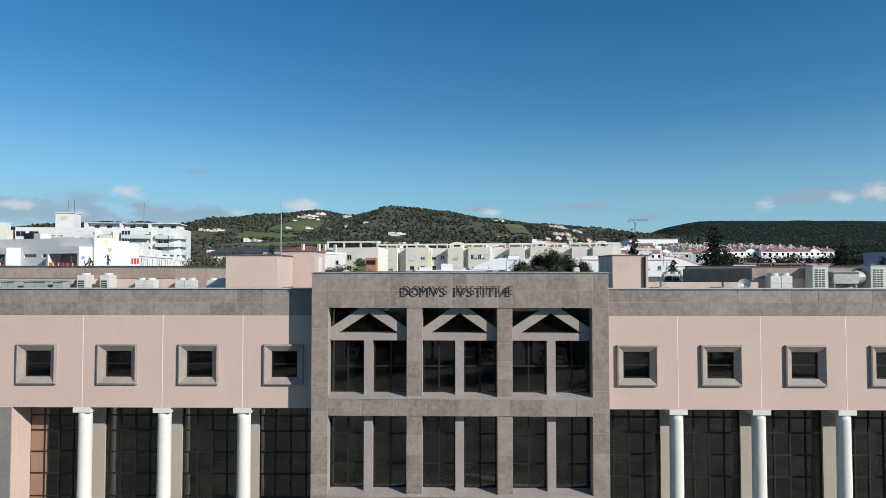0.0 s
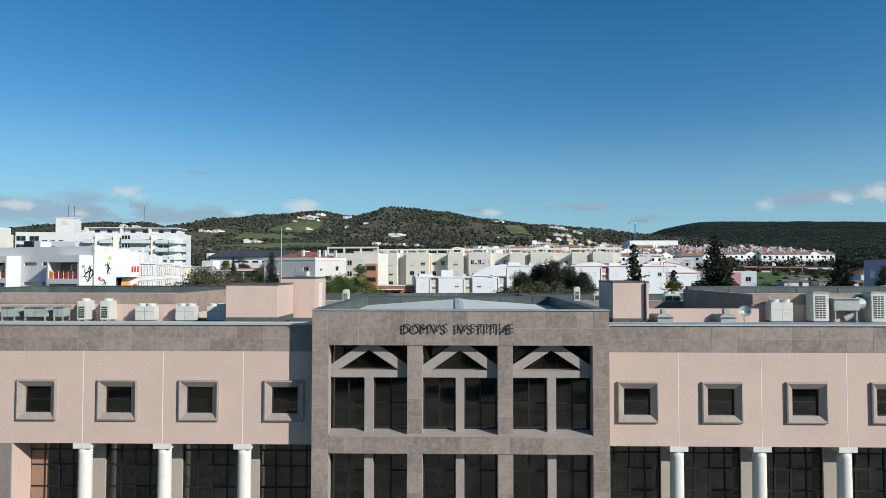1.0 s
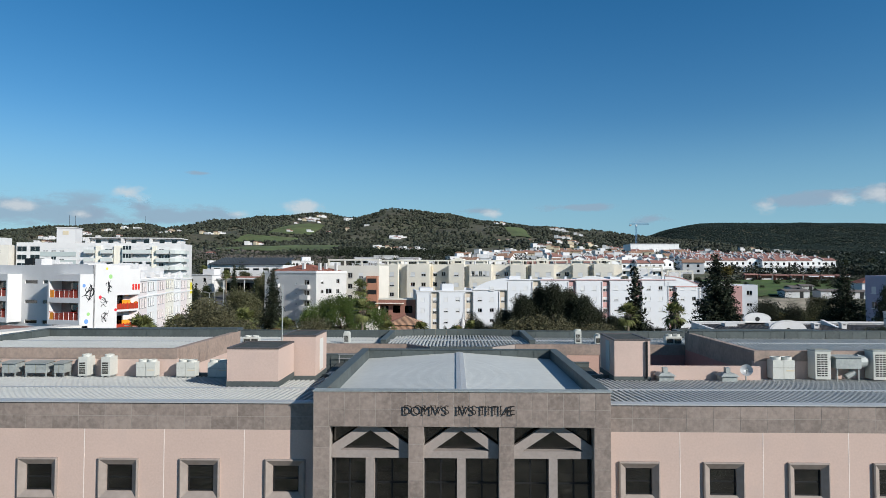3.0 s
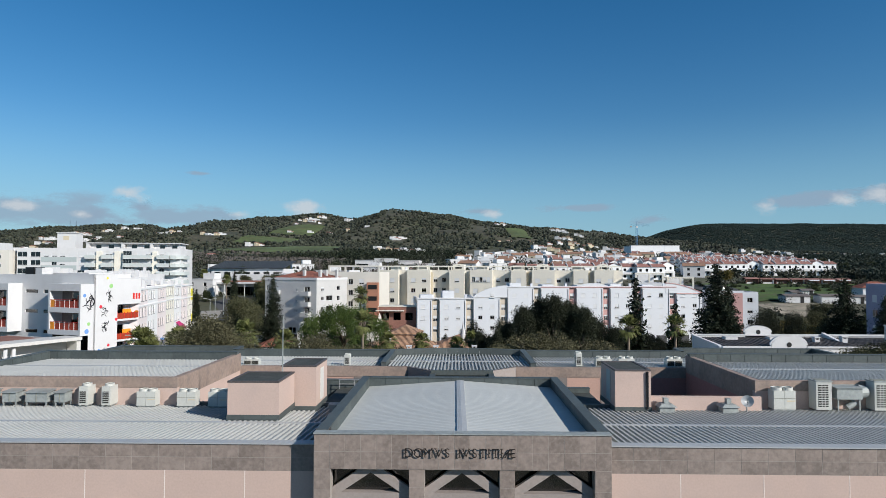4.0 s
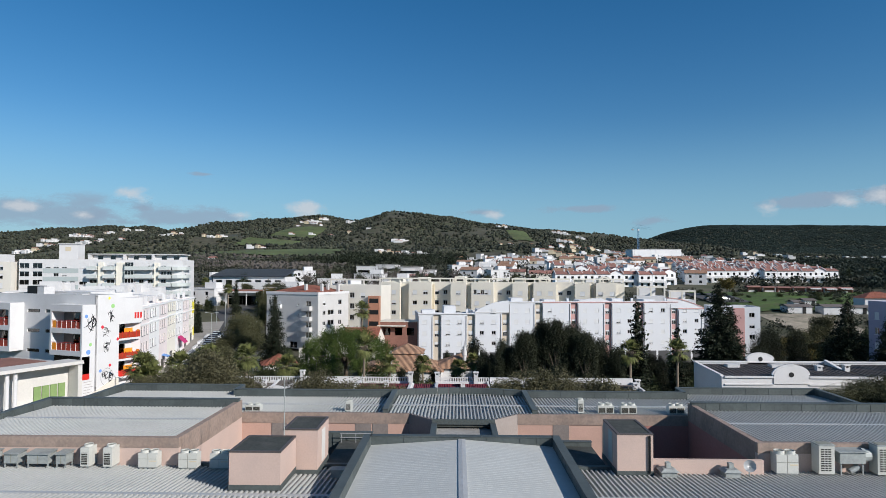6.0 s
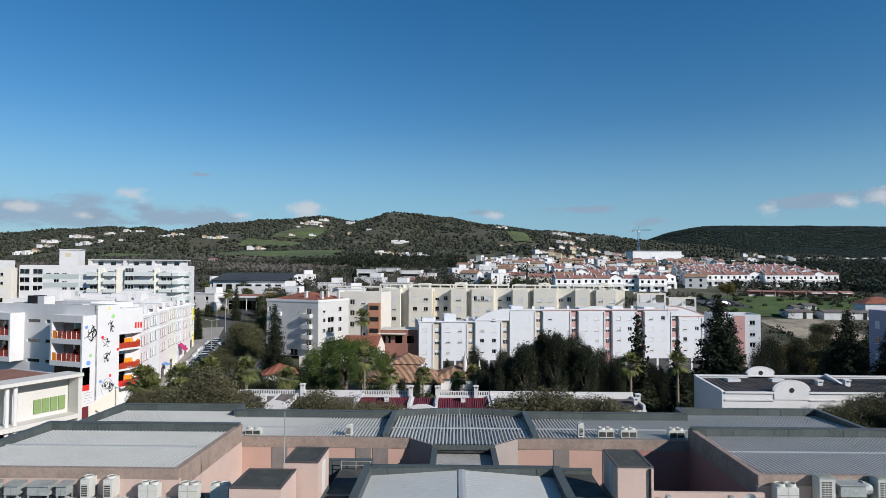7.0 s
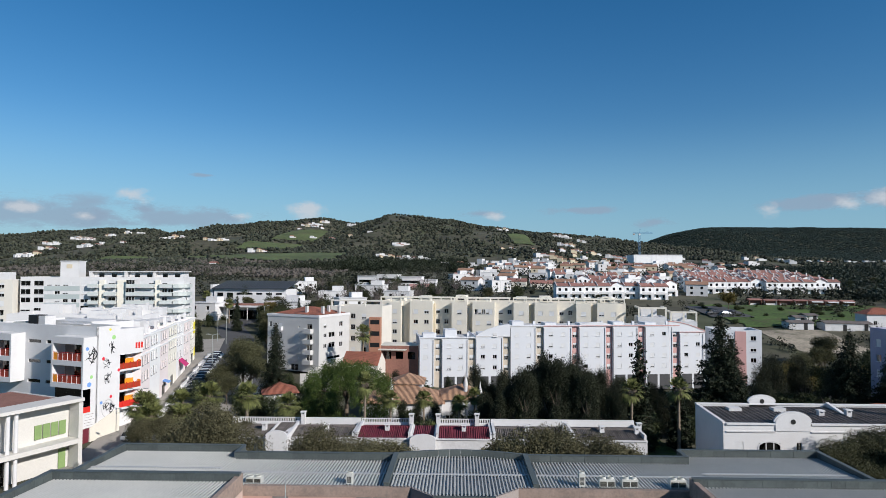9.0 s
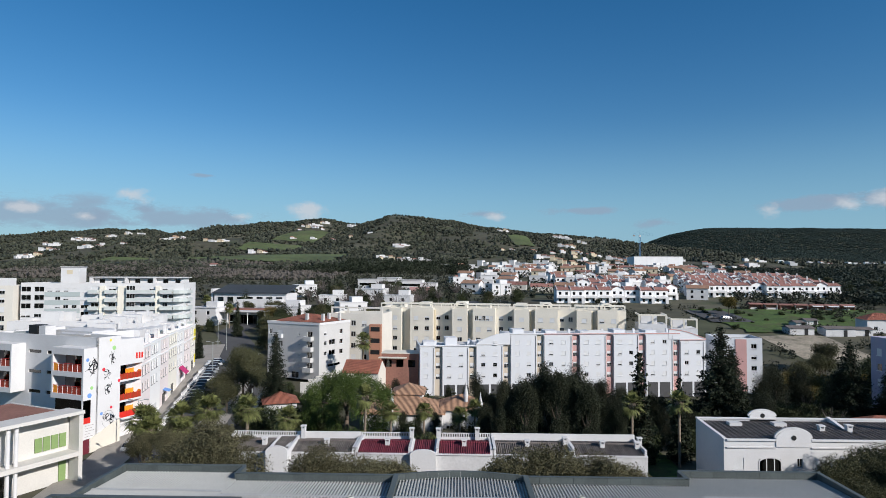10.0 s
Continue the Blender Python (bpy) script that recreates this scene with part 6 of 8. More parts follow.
part("shaft", Shape().lathe(0, 0, [(0.36, 0), (0.33, 6.6), (0.42, 6.65), (0.42, 6.85)], 14), M_WHITE, tw)
part("cap", Shape().lathe(0, 0, [(0.4, 6.85), (0.36, 7.3), (0.22, 7.9), (0.1, 8.5), (0.02, 9.1)], 14), M_WHITE_DIRTY, tw)
copy_thing(tw, pose(3.6, 103.5, 0.4))
copy_thing(tw, pose(1.3, 108.5, 1.2))
villa("garden_house", "small white house with bright red tile roof", pose(-34.2, 112, 2.0, 0, 0, 20), 5.5, 6, 3.4, 1.6, M_TILEROW_RED, M_WHITE)
RH = thing("red_roof_house", "cream house with a dark red tile gable roof", "house", pose(-24.6, 134, 1.9, 0, 0, -6))
part("wall", Shape().extrude_x([(0, 0), (7, 0), (7, 5.6), (3.5, 7.9), (0, 5.6)], 0.0, 7.9), M_WHITE_WARM, RH)
gable_roof(RH, 0.2, 7.6, 0, 7, 5.75, 8.05, M_TILEROW_RED, 0.25, label="dark red clay tile roof")
for x in (1.6, 5.6):
    window(RH, pose(x, -0.02, 2.6), 1.1, 1.2)
GW = thing("garden_wall", "pale rendered garden wall stepping up a drive", "wall", pose(0, 128, 0))
for k in range(4):
    x = -32.0 + k * 1.62
    part("wall_length", Shape().box(x, x + 1.6, 0, 0.3, 2.6, 6.4 + k * 0.62), M_CREAM_PALE, GW)
    part("coping", Shape().box(x, x + 1.6, -0.04, 0.34, 6.403 + k * 0.62, 6.5 + k * 0.62), M_CREAM_LIGHT, GW)
RW = thing("ramp_wall", "white sloping wall of a drive", "wall", pose(0, 118, 0))
part("wall", Shape().hull([(-38.2, 0, 2.5), (-35.7, 0, 2.5), (-35.7, 0.3, 2.5), (-38.2, 0.3, 2.5)], [(-38.2, 0, 4.6), (-35.7, 0, 7.6), (-35.7, 0.3, 7.6), (-38.2, 0.3, 4.6)]), M_WHITE, RW)
villa("tiled_house", "low white house with clay tile hip roof", pose(58, 94, 0.5, 0, 0, -8), 11, 9, 5.0, 2.2, M_TILEROW_RED, M_WHITE)
block("grey_house", "shade-tinted grey and rose apartment house at the edge of town", "apartment building", pose(84.0, 118, 0.5, 0, 0, 4), 16, 12, 16.0, M_GREYWHITE_SHADE, grid((1.6, 4.4, 7.2), (5, 8, 11), 1.4, 1.4), left=grid((2, 5, 8.5), (3.4, 6.4, 9.4, 12.4), 1.3, 1.4))
part("rose_strip", Shape().box(-0.06, -0.003, 2.2, 4.4, 0, 15.6), M_ROSE, scene.objects["grey_house"])
part("rose_strip", Shape().box(2.7, 3.6, -0.1, 0, 0, 15.6).box(5.4, 6.4, -0.1, 0, 0, 15.6), M_ROSE, scene.objects["grey_house"])
villa("red_roof_farmhouse", "small white farmhouse with a red tile roof", pose(141, 222, terrain(145, 224), 0, 0, -6), 11, 8, 4.6, 2.2, M_TILEROW_RED, M_WHITE)
for x, y, w, h in ((113, 219, 8.0, 2.4), (124, 217, 9.5, 2.7), (133.6, 218, 6.5, 2.3), (122, 232, 3.0, 1.9), (128, 236, 4, 2.0)):
    b = thing("shed", "low weathered white shed with a brown roof", "shed", pose(x, y, terrain(x, y), 0, 0, -4), "white sheds")
    part("wall", Shape().box(0, w, 0, 6, 0, h), M_WHITE_DIRTY, b)
    gable_roof(b, 0, w, 0, 6, h + 0.003, h + 0.7, M_TILE_DARK)
    part("door", Shape().box(w * 0.6, w * 0.6 + 1.2, -0.04, 0, 0, 2.2), M_FRAME, b)

# ---- far houses ----
random.seed(15)


def house_kind(w, d, h, rise, wallm, roofm, along):
    v = thing("far_house", {M_TILE.name: "white house with a red tile roof", M_TILE_PALE.name: "pale house with an orange tile roof", M_ROOFGREY.name: "white house with a flat grey roof"}[roofm.name], "house", None, "houses of the far town")
    wins = [(w * 0.25, h - 2.3), (w * 0.72, h - 2.3)] + ([(w * 0.25, 0.9), (w * 0.72, 0.9)] if h > 4.5 else [])
    part("wall", wall_shape(w, h, 0.3, [(x - 0.6, x + 0.6, z, z + 1.3) for x, z in wins]), wallm, v)
    part("house_body", Shape().box(0, w, 0.9, d, 0, h).box(0, 0.3, 0.3, 0.9, 0, h).box(w - 0.3, w, 0.3, 0.9, 0, h), wallm, v)
    # black sheet behind the window holes stands for the unlit rooms
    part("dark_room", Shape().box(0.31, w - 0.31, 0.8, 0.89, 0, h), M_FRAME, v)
    if roofm is M_ROOFGREY:
        part("roof", Shape().box(-0.2, w + 0.2, -0.2, d + 0.2, h + 0.003, h + 0.3), M_WHITE_DIRTY, v)
        part("roof_room", Shape().box(w * 0.5, w * 0.9, d * 0.3, d * 0.8, h + 0.303, h + 2.3), wallm, v)
    else:
        gable_roof(v, 0, w, 0, d, h + 0.02, h + rise, roofm, 0.35, along)
        if along == "y":
            part("gable", Shape().extrude_y([(0, h), (w, h), (w / 2, h + rise - 0.15)], 0.02, d - 0.02), wallm, v)
        else:
            part("gable", Shape().extrude_x([(0, h), (d, h), (d / 2, h + rise - 0.15)], 0.02, w - 0.02), wallm, v)
        part("chimney", Shape().box(w * 0.7, w * 0.7 + 0.6, d * 0.4, d * 0.4 + 0.6, h + 0.3, h + rise + 0.9), M_WHITE, v)
    if w < 7:
        part("party_wall", Shape().extrude_x([(-0.3, h - 0.2), (d + 0.3, h - 0.2), (d + 0.3, h + 0.5), (d / 2, h + rise + 0.55), (-0.3, h + 0.5)], -0.12, 0.14), M_WHITE, v)
        b = part("balcony", Shape().box(0.5, w - 1.6, -1.5, 0.0, 2.5, 2.7).box(0.5, w - 1.6, -1.5, -1.38, 2.7, 3.6), M_WHITE, v)
        part("porch_wall", Shape().box(w - 1.5, w - 0.1, -1.2, 0.0, 0, 3.4), M_WHITE, v)
    return v


KINDS = [house_kind(6.4, 8, 6.3, 1.5, M_FACADE_WHITE, M_TILE, "x"), house_kind(6.4, 9, 6.4, 1.7, M_FACADE_WHITE, M_TILE, "y"), house_kind(10, 8, 5.8, 1.7, M_WHITE, M_TILE_PALE, "x"),
         house_kind(11, 9, 6.2, 0, M_WHITE, M_ROOFGREY, "x"), house_kind(12, 9, 3.3, 1.8, M_WHITE_WARM, M_TILE, "x"), house_kind(10, 9, 6.0, 1.8, M_YELLOW, M_TILE_PALE, "x"), house_kind(14, 10, 5.5, 0, M_WHITE, M_ROOFGREY, "x")]


def distant_house(w, d, h, rise, wallm, roofm):
    v = thing("distant_house", "small white house on the hillside" if wallm is M_WHITE else "small yellow house on the hillside", "house", None, "houses on the hills")
    a, z = w * 0.58, h * 0.66
    part("wall", Shape().box(0, a, 0, d, 0, h).box(a + 0.01, w, 1.8, d, 0, z), wallm, v)
    s = Shape()
    if rise:
        ym = d / 2
        s.extrude_x([(-0.3, h), (ym, h + rise - 0.15), (d + 0.3, h), (d + 0.3, h + 0.15), (ym, h + rise), (-0.3, h + 0.15)], -0.3, a + 0.3)
        s.extrude_x([(1.5, z), (d + 0.3, z), (d + 0.3, z + 0.15), (d * 0.6, z + rise * 0.7), (1.5, z + 0.15)], a + 0.32, w + 0.3)
    else:
        s.box(-0.2, a + 0.2, -0.2, d + 0.2, h + 0.003, h + 0.35).box(a + 0.22, w + 0.2, 1.6, d + 0.2, z + 0.003, z + 0.3)
    part("roof", s, roofm, v)
    return v


FAR_KINDS = {2: distant_house(10, 8, 5.5, 1.7, M_WHITE, M_TILE_PALE), 3: distant_house(11, 9, 6.0, 0, M_WHITE, M_WHITE_DIRTY), 4: distant_house(12, 8, 3.6, 1.6, M_WHITE, M_TILE), 5: distant_house(10, 9, 5.6, 1.6, M_YELLOW, M_TILE_PALE), 6: distant_house(16, 9, 4.2, 0, M_WHITE, M_WHITE_DIRTY)}
for i, k in enumerate(FAR_KINDS.values()):
    k.matrix_basis = pose(-300 + 33 * i, 1120 + 12 * i, terrain(-300 + 33 * i, 1120 + 12 * i) - 0.8)


LOTS = []


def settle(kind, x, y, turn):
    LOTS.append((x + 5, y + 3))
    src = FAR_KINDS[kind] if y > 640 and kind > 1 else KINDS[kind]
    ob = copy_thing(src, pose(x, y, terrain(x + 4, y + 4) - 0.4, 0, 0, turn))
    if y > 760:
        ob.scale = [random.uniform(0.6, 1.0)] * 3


for i, k in enumerate(KINDS):
    k.matrix_basis = pose(60 + i * 15, 392 + 3 * i, terrain(64 + i * 15, 396 + 3 * i) - 0.4, 0, 0, 5)
# terraces of attached houses in straight rows
for x0, y0, count, turn in ((46, 297, 8, 1), (120, 331, 12, -1), (124, 351, 12, -1), (128, 372, 12, -2), (136, 394, 12, 1), (146, 418, 11, -1), (66, 352, 7, 2)):
    for i in range(count):
        step = (0.0, 1.6, 3.0)[(i // 2) % 3]
        settle(1 if (i + count) % 5 == 2 else 0, x0 + i * 6.5 * math.cos(radians(turn)), y0 + i * 6.5 * math.sin(radians(turn)) + step, turn)
# looser houses beyond and on the hill sides
taken = []


def scatter(count, x0, x1, y0, y1, kinds, gap=15):
    made = 0
    for _ in range(count * 12):
        x, y = random.uniform(x0, x1), random.uniform(y0, y1)
        if any(abs(x - a) < gap and abs(y - b) < gap for a, b in taken):
            continue
        taken.append((x, y))
        settle(random.choice(kinds), x, y, random.uniform(-25, 25))
        made += 1
        if made >= count:
            break


scatter(15, -4, 52, 330, 440, (2, 3, 3, 2, 4), 12)
scatter(22, 50, 116, 314, 440, (0, 1, 2, 3), 10)
scatter(50, 20, 200, 440, 640, (0, 2, 3, 4, 5), 13)
scatter(22, -22, 96, 640, 745, (3, 6, 3, 5), 10)
scatter(64, 96, 330, 640, 980, (2, 3, 4, 5, 6, 5), 14)
scatter(8, -110, -30, 225, 320, (3, 6), 20)


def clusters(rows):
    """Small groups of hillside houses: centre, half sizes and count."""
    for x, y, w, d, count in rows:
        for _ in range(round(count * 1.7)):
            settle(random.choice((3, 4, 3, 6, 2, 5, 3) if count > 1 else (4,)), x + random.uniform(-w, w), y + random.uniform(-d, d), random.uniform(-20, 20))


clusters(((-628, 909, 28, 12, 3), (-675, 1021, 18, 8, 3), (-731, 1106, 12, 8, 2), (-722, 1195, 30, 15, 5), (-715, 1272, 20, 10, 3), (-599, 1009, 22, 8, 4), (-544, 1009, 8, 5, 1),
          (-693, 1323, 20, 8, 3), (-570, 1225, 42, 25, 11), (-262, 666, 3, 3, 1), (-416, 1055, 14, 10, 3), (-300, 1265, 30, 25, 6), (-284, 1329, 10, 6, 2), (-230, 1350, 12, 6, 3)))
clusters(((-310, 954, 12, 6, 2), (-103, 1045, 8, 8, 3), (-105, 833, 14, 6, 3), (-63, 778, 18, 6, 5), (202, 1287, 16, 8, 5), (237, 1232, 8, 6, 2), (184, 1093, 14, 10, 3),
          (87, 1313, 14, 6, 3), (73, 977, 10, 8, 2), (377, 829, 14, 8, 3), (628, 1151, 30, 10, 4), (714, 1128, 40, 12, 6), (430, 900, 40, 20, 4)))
WL, WZ = 53.0, 46.7                           # length and roof height of the warehouse
wh = thing("warehouse", "long white warehouse with a flat roof below the ridge", "warehouse", pose(193.4, 700, 0))
part("wall", Shape().box(0, WL, 0, 30, WZ - 22, WZ), M_FACADE_WHITE, wh)
part("roof_edge", Shape().box(-0.3, WL + 0.3, -0.3, 30.3, WZ + 0.003, WZ + 0.6), M_WHITE_DIRTY, wh)
for i in range(9):
    part("pilaster", Shape().box(2 + i * (WL - 4) / 8.5, 2.4 + i * (WL - 4) / 8.5, -0.12, -0.003, WZ - 22, WZ - 0.2), M_FACADE_WHITE, wh)
LOTS.append((203, 700))
LOTS.append((219, 700))
LOTS.append((235, 700))
# market stalls at the foot of the rows
rq = random.Random(19)
for i in range(7):
    x = 127 + i * 6.3
    y = 279 - i * 0.5
    st = thing("market_stall", "low brown-roofed hut with an open front", "hut", pose(x, y, terrain(x, y) - 0.1, 0, 0, -5 + rq.uniform(-2, 2)), "row of market huts")
    h = rq.uniform(2.2, 2.5)
    part("wall", Shape().box(0, 5.2, 1.2, 4.5, 0, h), M_TERRA_DULL, st)
    for x in (0, 5.0):
        part("side_wall", Shape().box(x, x + 0.2, 0.2, 1.19, 0, h), M_WHITE_DIRTY if i % 2 else M_TERRA_DULL, st)
    part("counter", Shape().box(0.3, rq.uniform(2.2, 4.8), 0.5, 0.9, 0, 1.0), M_CREAM_PALE, st)
    gable_roof(st, 0, 5.2, 0, 4.6, h + 0.02, h + 0.55, M_TILE, 0.25)
    if i in (4, 5, 6):
        part("awning", Shape().extrude_x([(-1.6, h - 0.5), (0, h - 0.1), (0, h - 0.02), (-1.6, h - 0.42)], 0.3, 4.6), M_SHUTTER, st, "white cloth awning")
# halls beyond the street
hl = thing("dark_roofed_hall", "long white hall with a dark ribbed sheet roof", "hall", pose(-102, 262, 11, 0, 0, -4))
part("wall", Shape().box(0, 31, 0.5, 14, 0, 8.6), M_WHITE, hl)
for i in range(7):
    part("window", Shape().box(1.5 + i * 4.2, 4.0 + i * 4.2, 0.44, 0.497, 5.2, 7.2), M_PANE, hl)
part("roof", Shape().hull([(-0.6, -0.6, 8.7), (31.6, -0.6, 8.7), (31.6, 14.6, 11.7), (-0.6, 14.6, 11.7)], [(-0.6, -0.6, 8.95), (31.6, -0.6, 8.95), (31.6, 14.6, 11.95), (-0.6, 14.6, 11.95)]), M_NAVY_SHEET, hl)
for i in range(26):
    q = -0.4 + i * 1.27
    part("roof_rib", Shape().hull([(q, -0.6, 8.953), (q + 0.12, -0.6, 8.953), (q + 0.12, 14.6, 11.953), (q, 14.6, 11.953)], [(q, -0.6, 9.1), (q + 0.12, -0.6, 9.1), (q + 0.12, 14.6, 12.1), (q, 14.6, 12.1)]), M_SLATE, hl)
part("side_room", Shape().box(-1.8, -0.7, 1, 9, 0, 10.5), M_WHITE, hl)
part("front_room", Shape().box(12, 30, -5, 0.4, 0, 6.4), M_WHITE, hl)
ps = thing("white_pavilion", "pale pavilion with slim posts and a dull red roof", "pavilion", pose(-88, 228, 7.5, 0, 0, -4))
part("wall", Shape().box(0, 22, 3, 12, 0, 6.5), M_WHITE, ps)
part("glazing", Shape().box(4, 20, 2.94, 2.997, 2.2, 5.4), M_PANE, ps)
part("canopy", Shape().box(-0.5, 32, -0.2, 3.0, 6.6, 7.1), M_WHITE, ps)
part("roof", Shape().box(2, 18, 3.2, 11, 6.503, 7.6), M_TERRA_DULL, ps)
for i in range(9):
    part("post", Shape().rod((0.5 + i * 3.8, 0.2, 0), (0.5 + i * 3.8, 0.2, 6.6), 0.14, sides=8), M_WHITE, ps)
lh = thing("low_white_hall", "long low white hall of stepped flat-roofed blocks", "hall", pose(-56, 352, terrain(-36, 356), 0, 0, -4))
for a, b, d, h in ((0, 11, 14, 6.5), (11.003, 22, 16, 7.4), (22.003, 36, 12, 6.2), (36.003, 44, 10, 4.6)):
    v = part("wall", Shape().box(a, b, 0, d, -2, h), M_WHITE, lh)
    part("roof", Shape().box(a - 0.2, b + 0.2, -0.3, d + 0.2, h + 0.003, h + 0.35), M_WHITE_DIRTY, v)
    part("window_band", Shape().box(a + 1, b - 1, -0.05, -0.003, h - 3.2, h - 1.9), M_PANE, v)
part("rose_wall", Shape().box(30, 41, -6, -0.3, -2, 2.6), M_ROSE, lh, "low rose-pink wing")
# tower crane
cr = thing("tower_crane", "blue tower crane with a slim jib", "crane", pose(251, 880, terrain(251, 880)))
M_CRANE = mat("blue_crane_paint", (0.08, 0.2, 0.36), 0.5, 0.08, bump=0)
mast = Shape()
for sx in (-0.9, 0.9):
    for sy in (-0.9, 0.9):
        mast.rod((sx, sy, 0), (sx, sy, 36), 0.16, sides=5)
for i in range(12):
    s = 1 if i % 2 else -1
    mast.rod((-0.9 * s, -0.9, i * 3), (0.9 * s, -0.9, i * 3 + 3), 0.11, sides=4)
    mast.rod((0.9, -0.9 * s, i * 3), (0.9, 0.9 * s, i * 3 + 3), 0.11, sides=4)
part("mast", mast, M_CRANE, cr)
jib = Shape()
for q in ((0, -0.7, 36), (0, 0.7, 36), (0, 0, 37.4)):
    jib.rod((-9, q[1], q[2]), (18, q[1], q[2]), 0.12, sides=4)
jib.rod((0, 0, 36), (0, 0, 42), 0.15, sides=5).rod((0, 0, 42), (16, 0, 37.4), 0.06, sides=4).rod((0, 0, 42), (-8, 0, 37.4), 0.06, sides=4)
part("jib", jib, M_CRANE, cr)
part("cab", Shape().box(-1.0, 1.0, -1.9, -0.9, 33.5, 35.8), M_WHITE, cr)
part("counterweight", Shape().box(-9, -6.5, -0.9, 0.9, 34, 36), M_ROOFGREY, cr)

# ---- plant on the courthouse roof ----
random.seed(3)


def roof_z(y):
    return 12.08 + (11.46 - 12.08) * (y - 24.62) / (34.2 - 24.62) + 0.155


def tall_ac(w=0.5, d=0.82, h=1.2):
    a = thing("air_conditioner", "cream upright air conditioner with one round fan", "air conditioner", None, "roof air conditioners")
    part("body", Shape().box(-w / 2, w / 2, 0, d, 0.08, h), M_AC, a)
    part("foot_rail", Shape().box(-w / 2 + 0.05, -w / 2 + 0.15, 0.02, d - 0.02, 0, 0.08).box(w / 2 - 0.15, w / 2 - 0.05, 0.02, d - 0.02, 0, 0.08), M_ZINC, a)
    part("fan_ring", Shape().lathe(0, d / 2, [(0.25, h), (0.25, h + 0.13), (0.21, h + 0.13), (0.2, h + 0.05)], 20), M_AC, a)
    part("fan_grille", Shape().lathe(0, d / 2, [(0.2, h + 0.05), (0.2, h + 0.09)], 16), M_AC_GRILL, a)
    g = part("side_grille", Shape().box(-w / 2 - 0.012, -w / 2, 0.08, d - 0.08, 0.2, h - 0.15), M_AC_GRILL, a)
    for i in range(8):
        part("fin", Shape().box(-w / 2 - 0.03, -w / 2 - 0.013, 0.1, d - 0.1, 0.24 + i * 0.12, 0.29 + i * 0.12), M_AC, g)
    f = part("front_grille", Shape().box(-w / 2 + 0.06, w / 2 - 0.1, -0.012, 0, 0.2, h - 0.3), M_COIL, a, "dark coil behind a wire guard")
    for i in range(6):
        part("guard_bar", Shape().box(-w / 2 + 0.06, w / 2 - 0.1, -0.03, -0.013, 0.3 + i * 0.11, 0.325 + i * 0.11), M_AC, f)
    return a


def twin_ac(w=1.04, d=0.62, h=0.9):
    a = thing("twin_air_conditioner", "cream air conditioner with two round fans on top", "air conditioner", None, "roof air conditioners")
    part("body", Shape().box(-w / 2, -0.01, 0, d, 0.06, h), M_AC, a)
    part("body", Shape().box(0.01, w / 2, 0, d, 0.06, h), M_AC, a)
    part("foot_rail", Shape().box(-w / 2, w / 2, 0.05, 0.15, 0, 0.06).box(-w / 2, w / 2, d - 0.15, d - 0.05, 0, 0.06), M_ZINC, a)
    for x in (-w / 4, w / 4):
        part("fan_ring", Shape().lathe(x, d / 2, [(0.25, h), (0.25, h + 0.14), (0.21, h + 0.14), (0.2, h + 0.05)], 20), M_AC, a)
        part("fan_grille", Shape().lathe(x, d / 2, [(0.2, h + 0.05), (0.2, h + 0.1)], 16), M_AC_GRILL, a)
        part("panel_seam", Shape().box(x - 0.25, x + 0.25, -0.008, 0, h * 0.62, h * 0.64), M_AC_GRILL, a)
    part("badge", Shape().box(0.1, 0.5, -0.008, 0, h * 0.45, h * 0.52), M_YELLOW, a)
    return a


t_ac, w_ac = tall_ac(), twin_ac()
y = 33.42
t_ac.matrix_basis = pose(-19.85, y, roof_z(y))
twin = copy_thing(t_ac, pose(-18.62, y, roof_z(y)))
w_ac.matrix_basis = pose(-16.48, y, roof_z(y))
second = copy_thing(w_ac, pose(-14.32, y, roof_z(y)))
third = copy_thing(w_ac, pose(-12.65, y, roof_z(y)))
for unit in (t_ac, twin, w_ac, second, third):
    unit.scale = (0.95, 0.95, 0.88)
big = copy_thing(w_ac, pose(17.12, y, roof_z(y)))
big.scale = (1.08, 1.05, 1.14)
tall2 = thing("air_handler", "tall grey-white cabinet air conditioner", "air conditioner", pose(19.12, 33.38, roof_z(33.4)), "roof air conditioners")
part("body", Shape().box(-0.4, 0.4, 0, 0.72, 0.06, 1.5), M_AC, tall2)
part("top_tray", Shape().box(-0.43, 0.43, -0.03, 0.75, 1.503, 1.57), M_ZINC, tall2)
part("fan_grille", Shape().box(-0.33, 0.33, 0.1, 0.62, 1.572, 1.59), M_AC_GRILL, tall2)
g = part("front_grille", Shape().box(-0.3, 0.22, -0.012, 0, 0.22, 1.36), M_COIL, tall2, "dark coil behind a wire guard")
for i in range(9):
    part("guard_bar", Shape().box(-0.3, 0.22, -0.03, -0.013, 0.29 + i * 0.12, 0.33 + i * 0.12), M_AC, g)
for x in (-0.14, 0.02):
    part("guard_post", Shape().box(x, x + 0.03, -0.034, -0.03, 0.22, 1.36), M_AC, g)
copy_thing(tall2, pose(22.1, 33.35, roof_z(33.4)))
db = thing("duct_fan", "galvanised duct fan box on legs with a bent spout", "ventilation unit", pose(20.5, 33.3, roof_z(33.3)))
part("box", Shape().box(-0.75, 0.55, 0, 0.9, 0.62, 1.2), M_ZINC, db)
part("lid", Shape().box(-0.85, 0.65, -0.08, 0.98, 1.203, 1.25), M_ZINC, db)
part("spout", Shape().rod((0.55, 0.45, 0.95), (1.0, 0.45, 0.95), 0.38, 0.3, 14), M_ZINC, db)
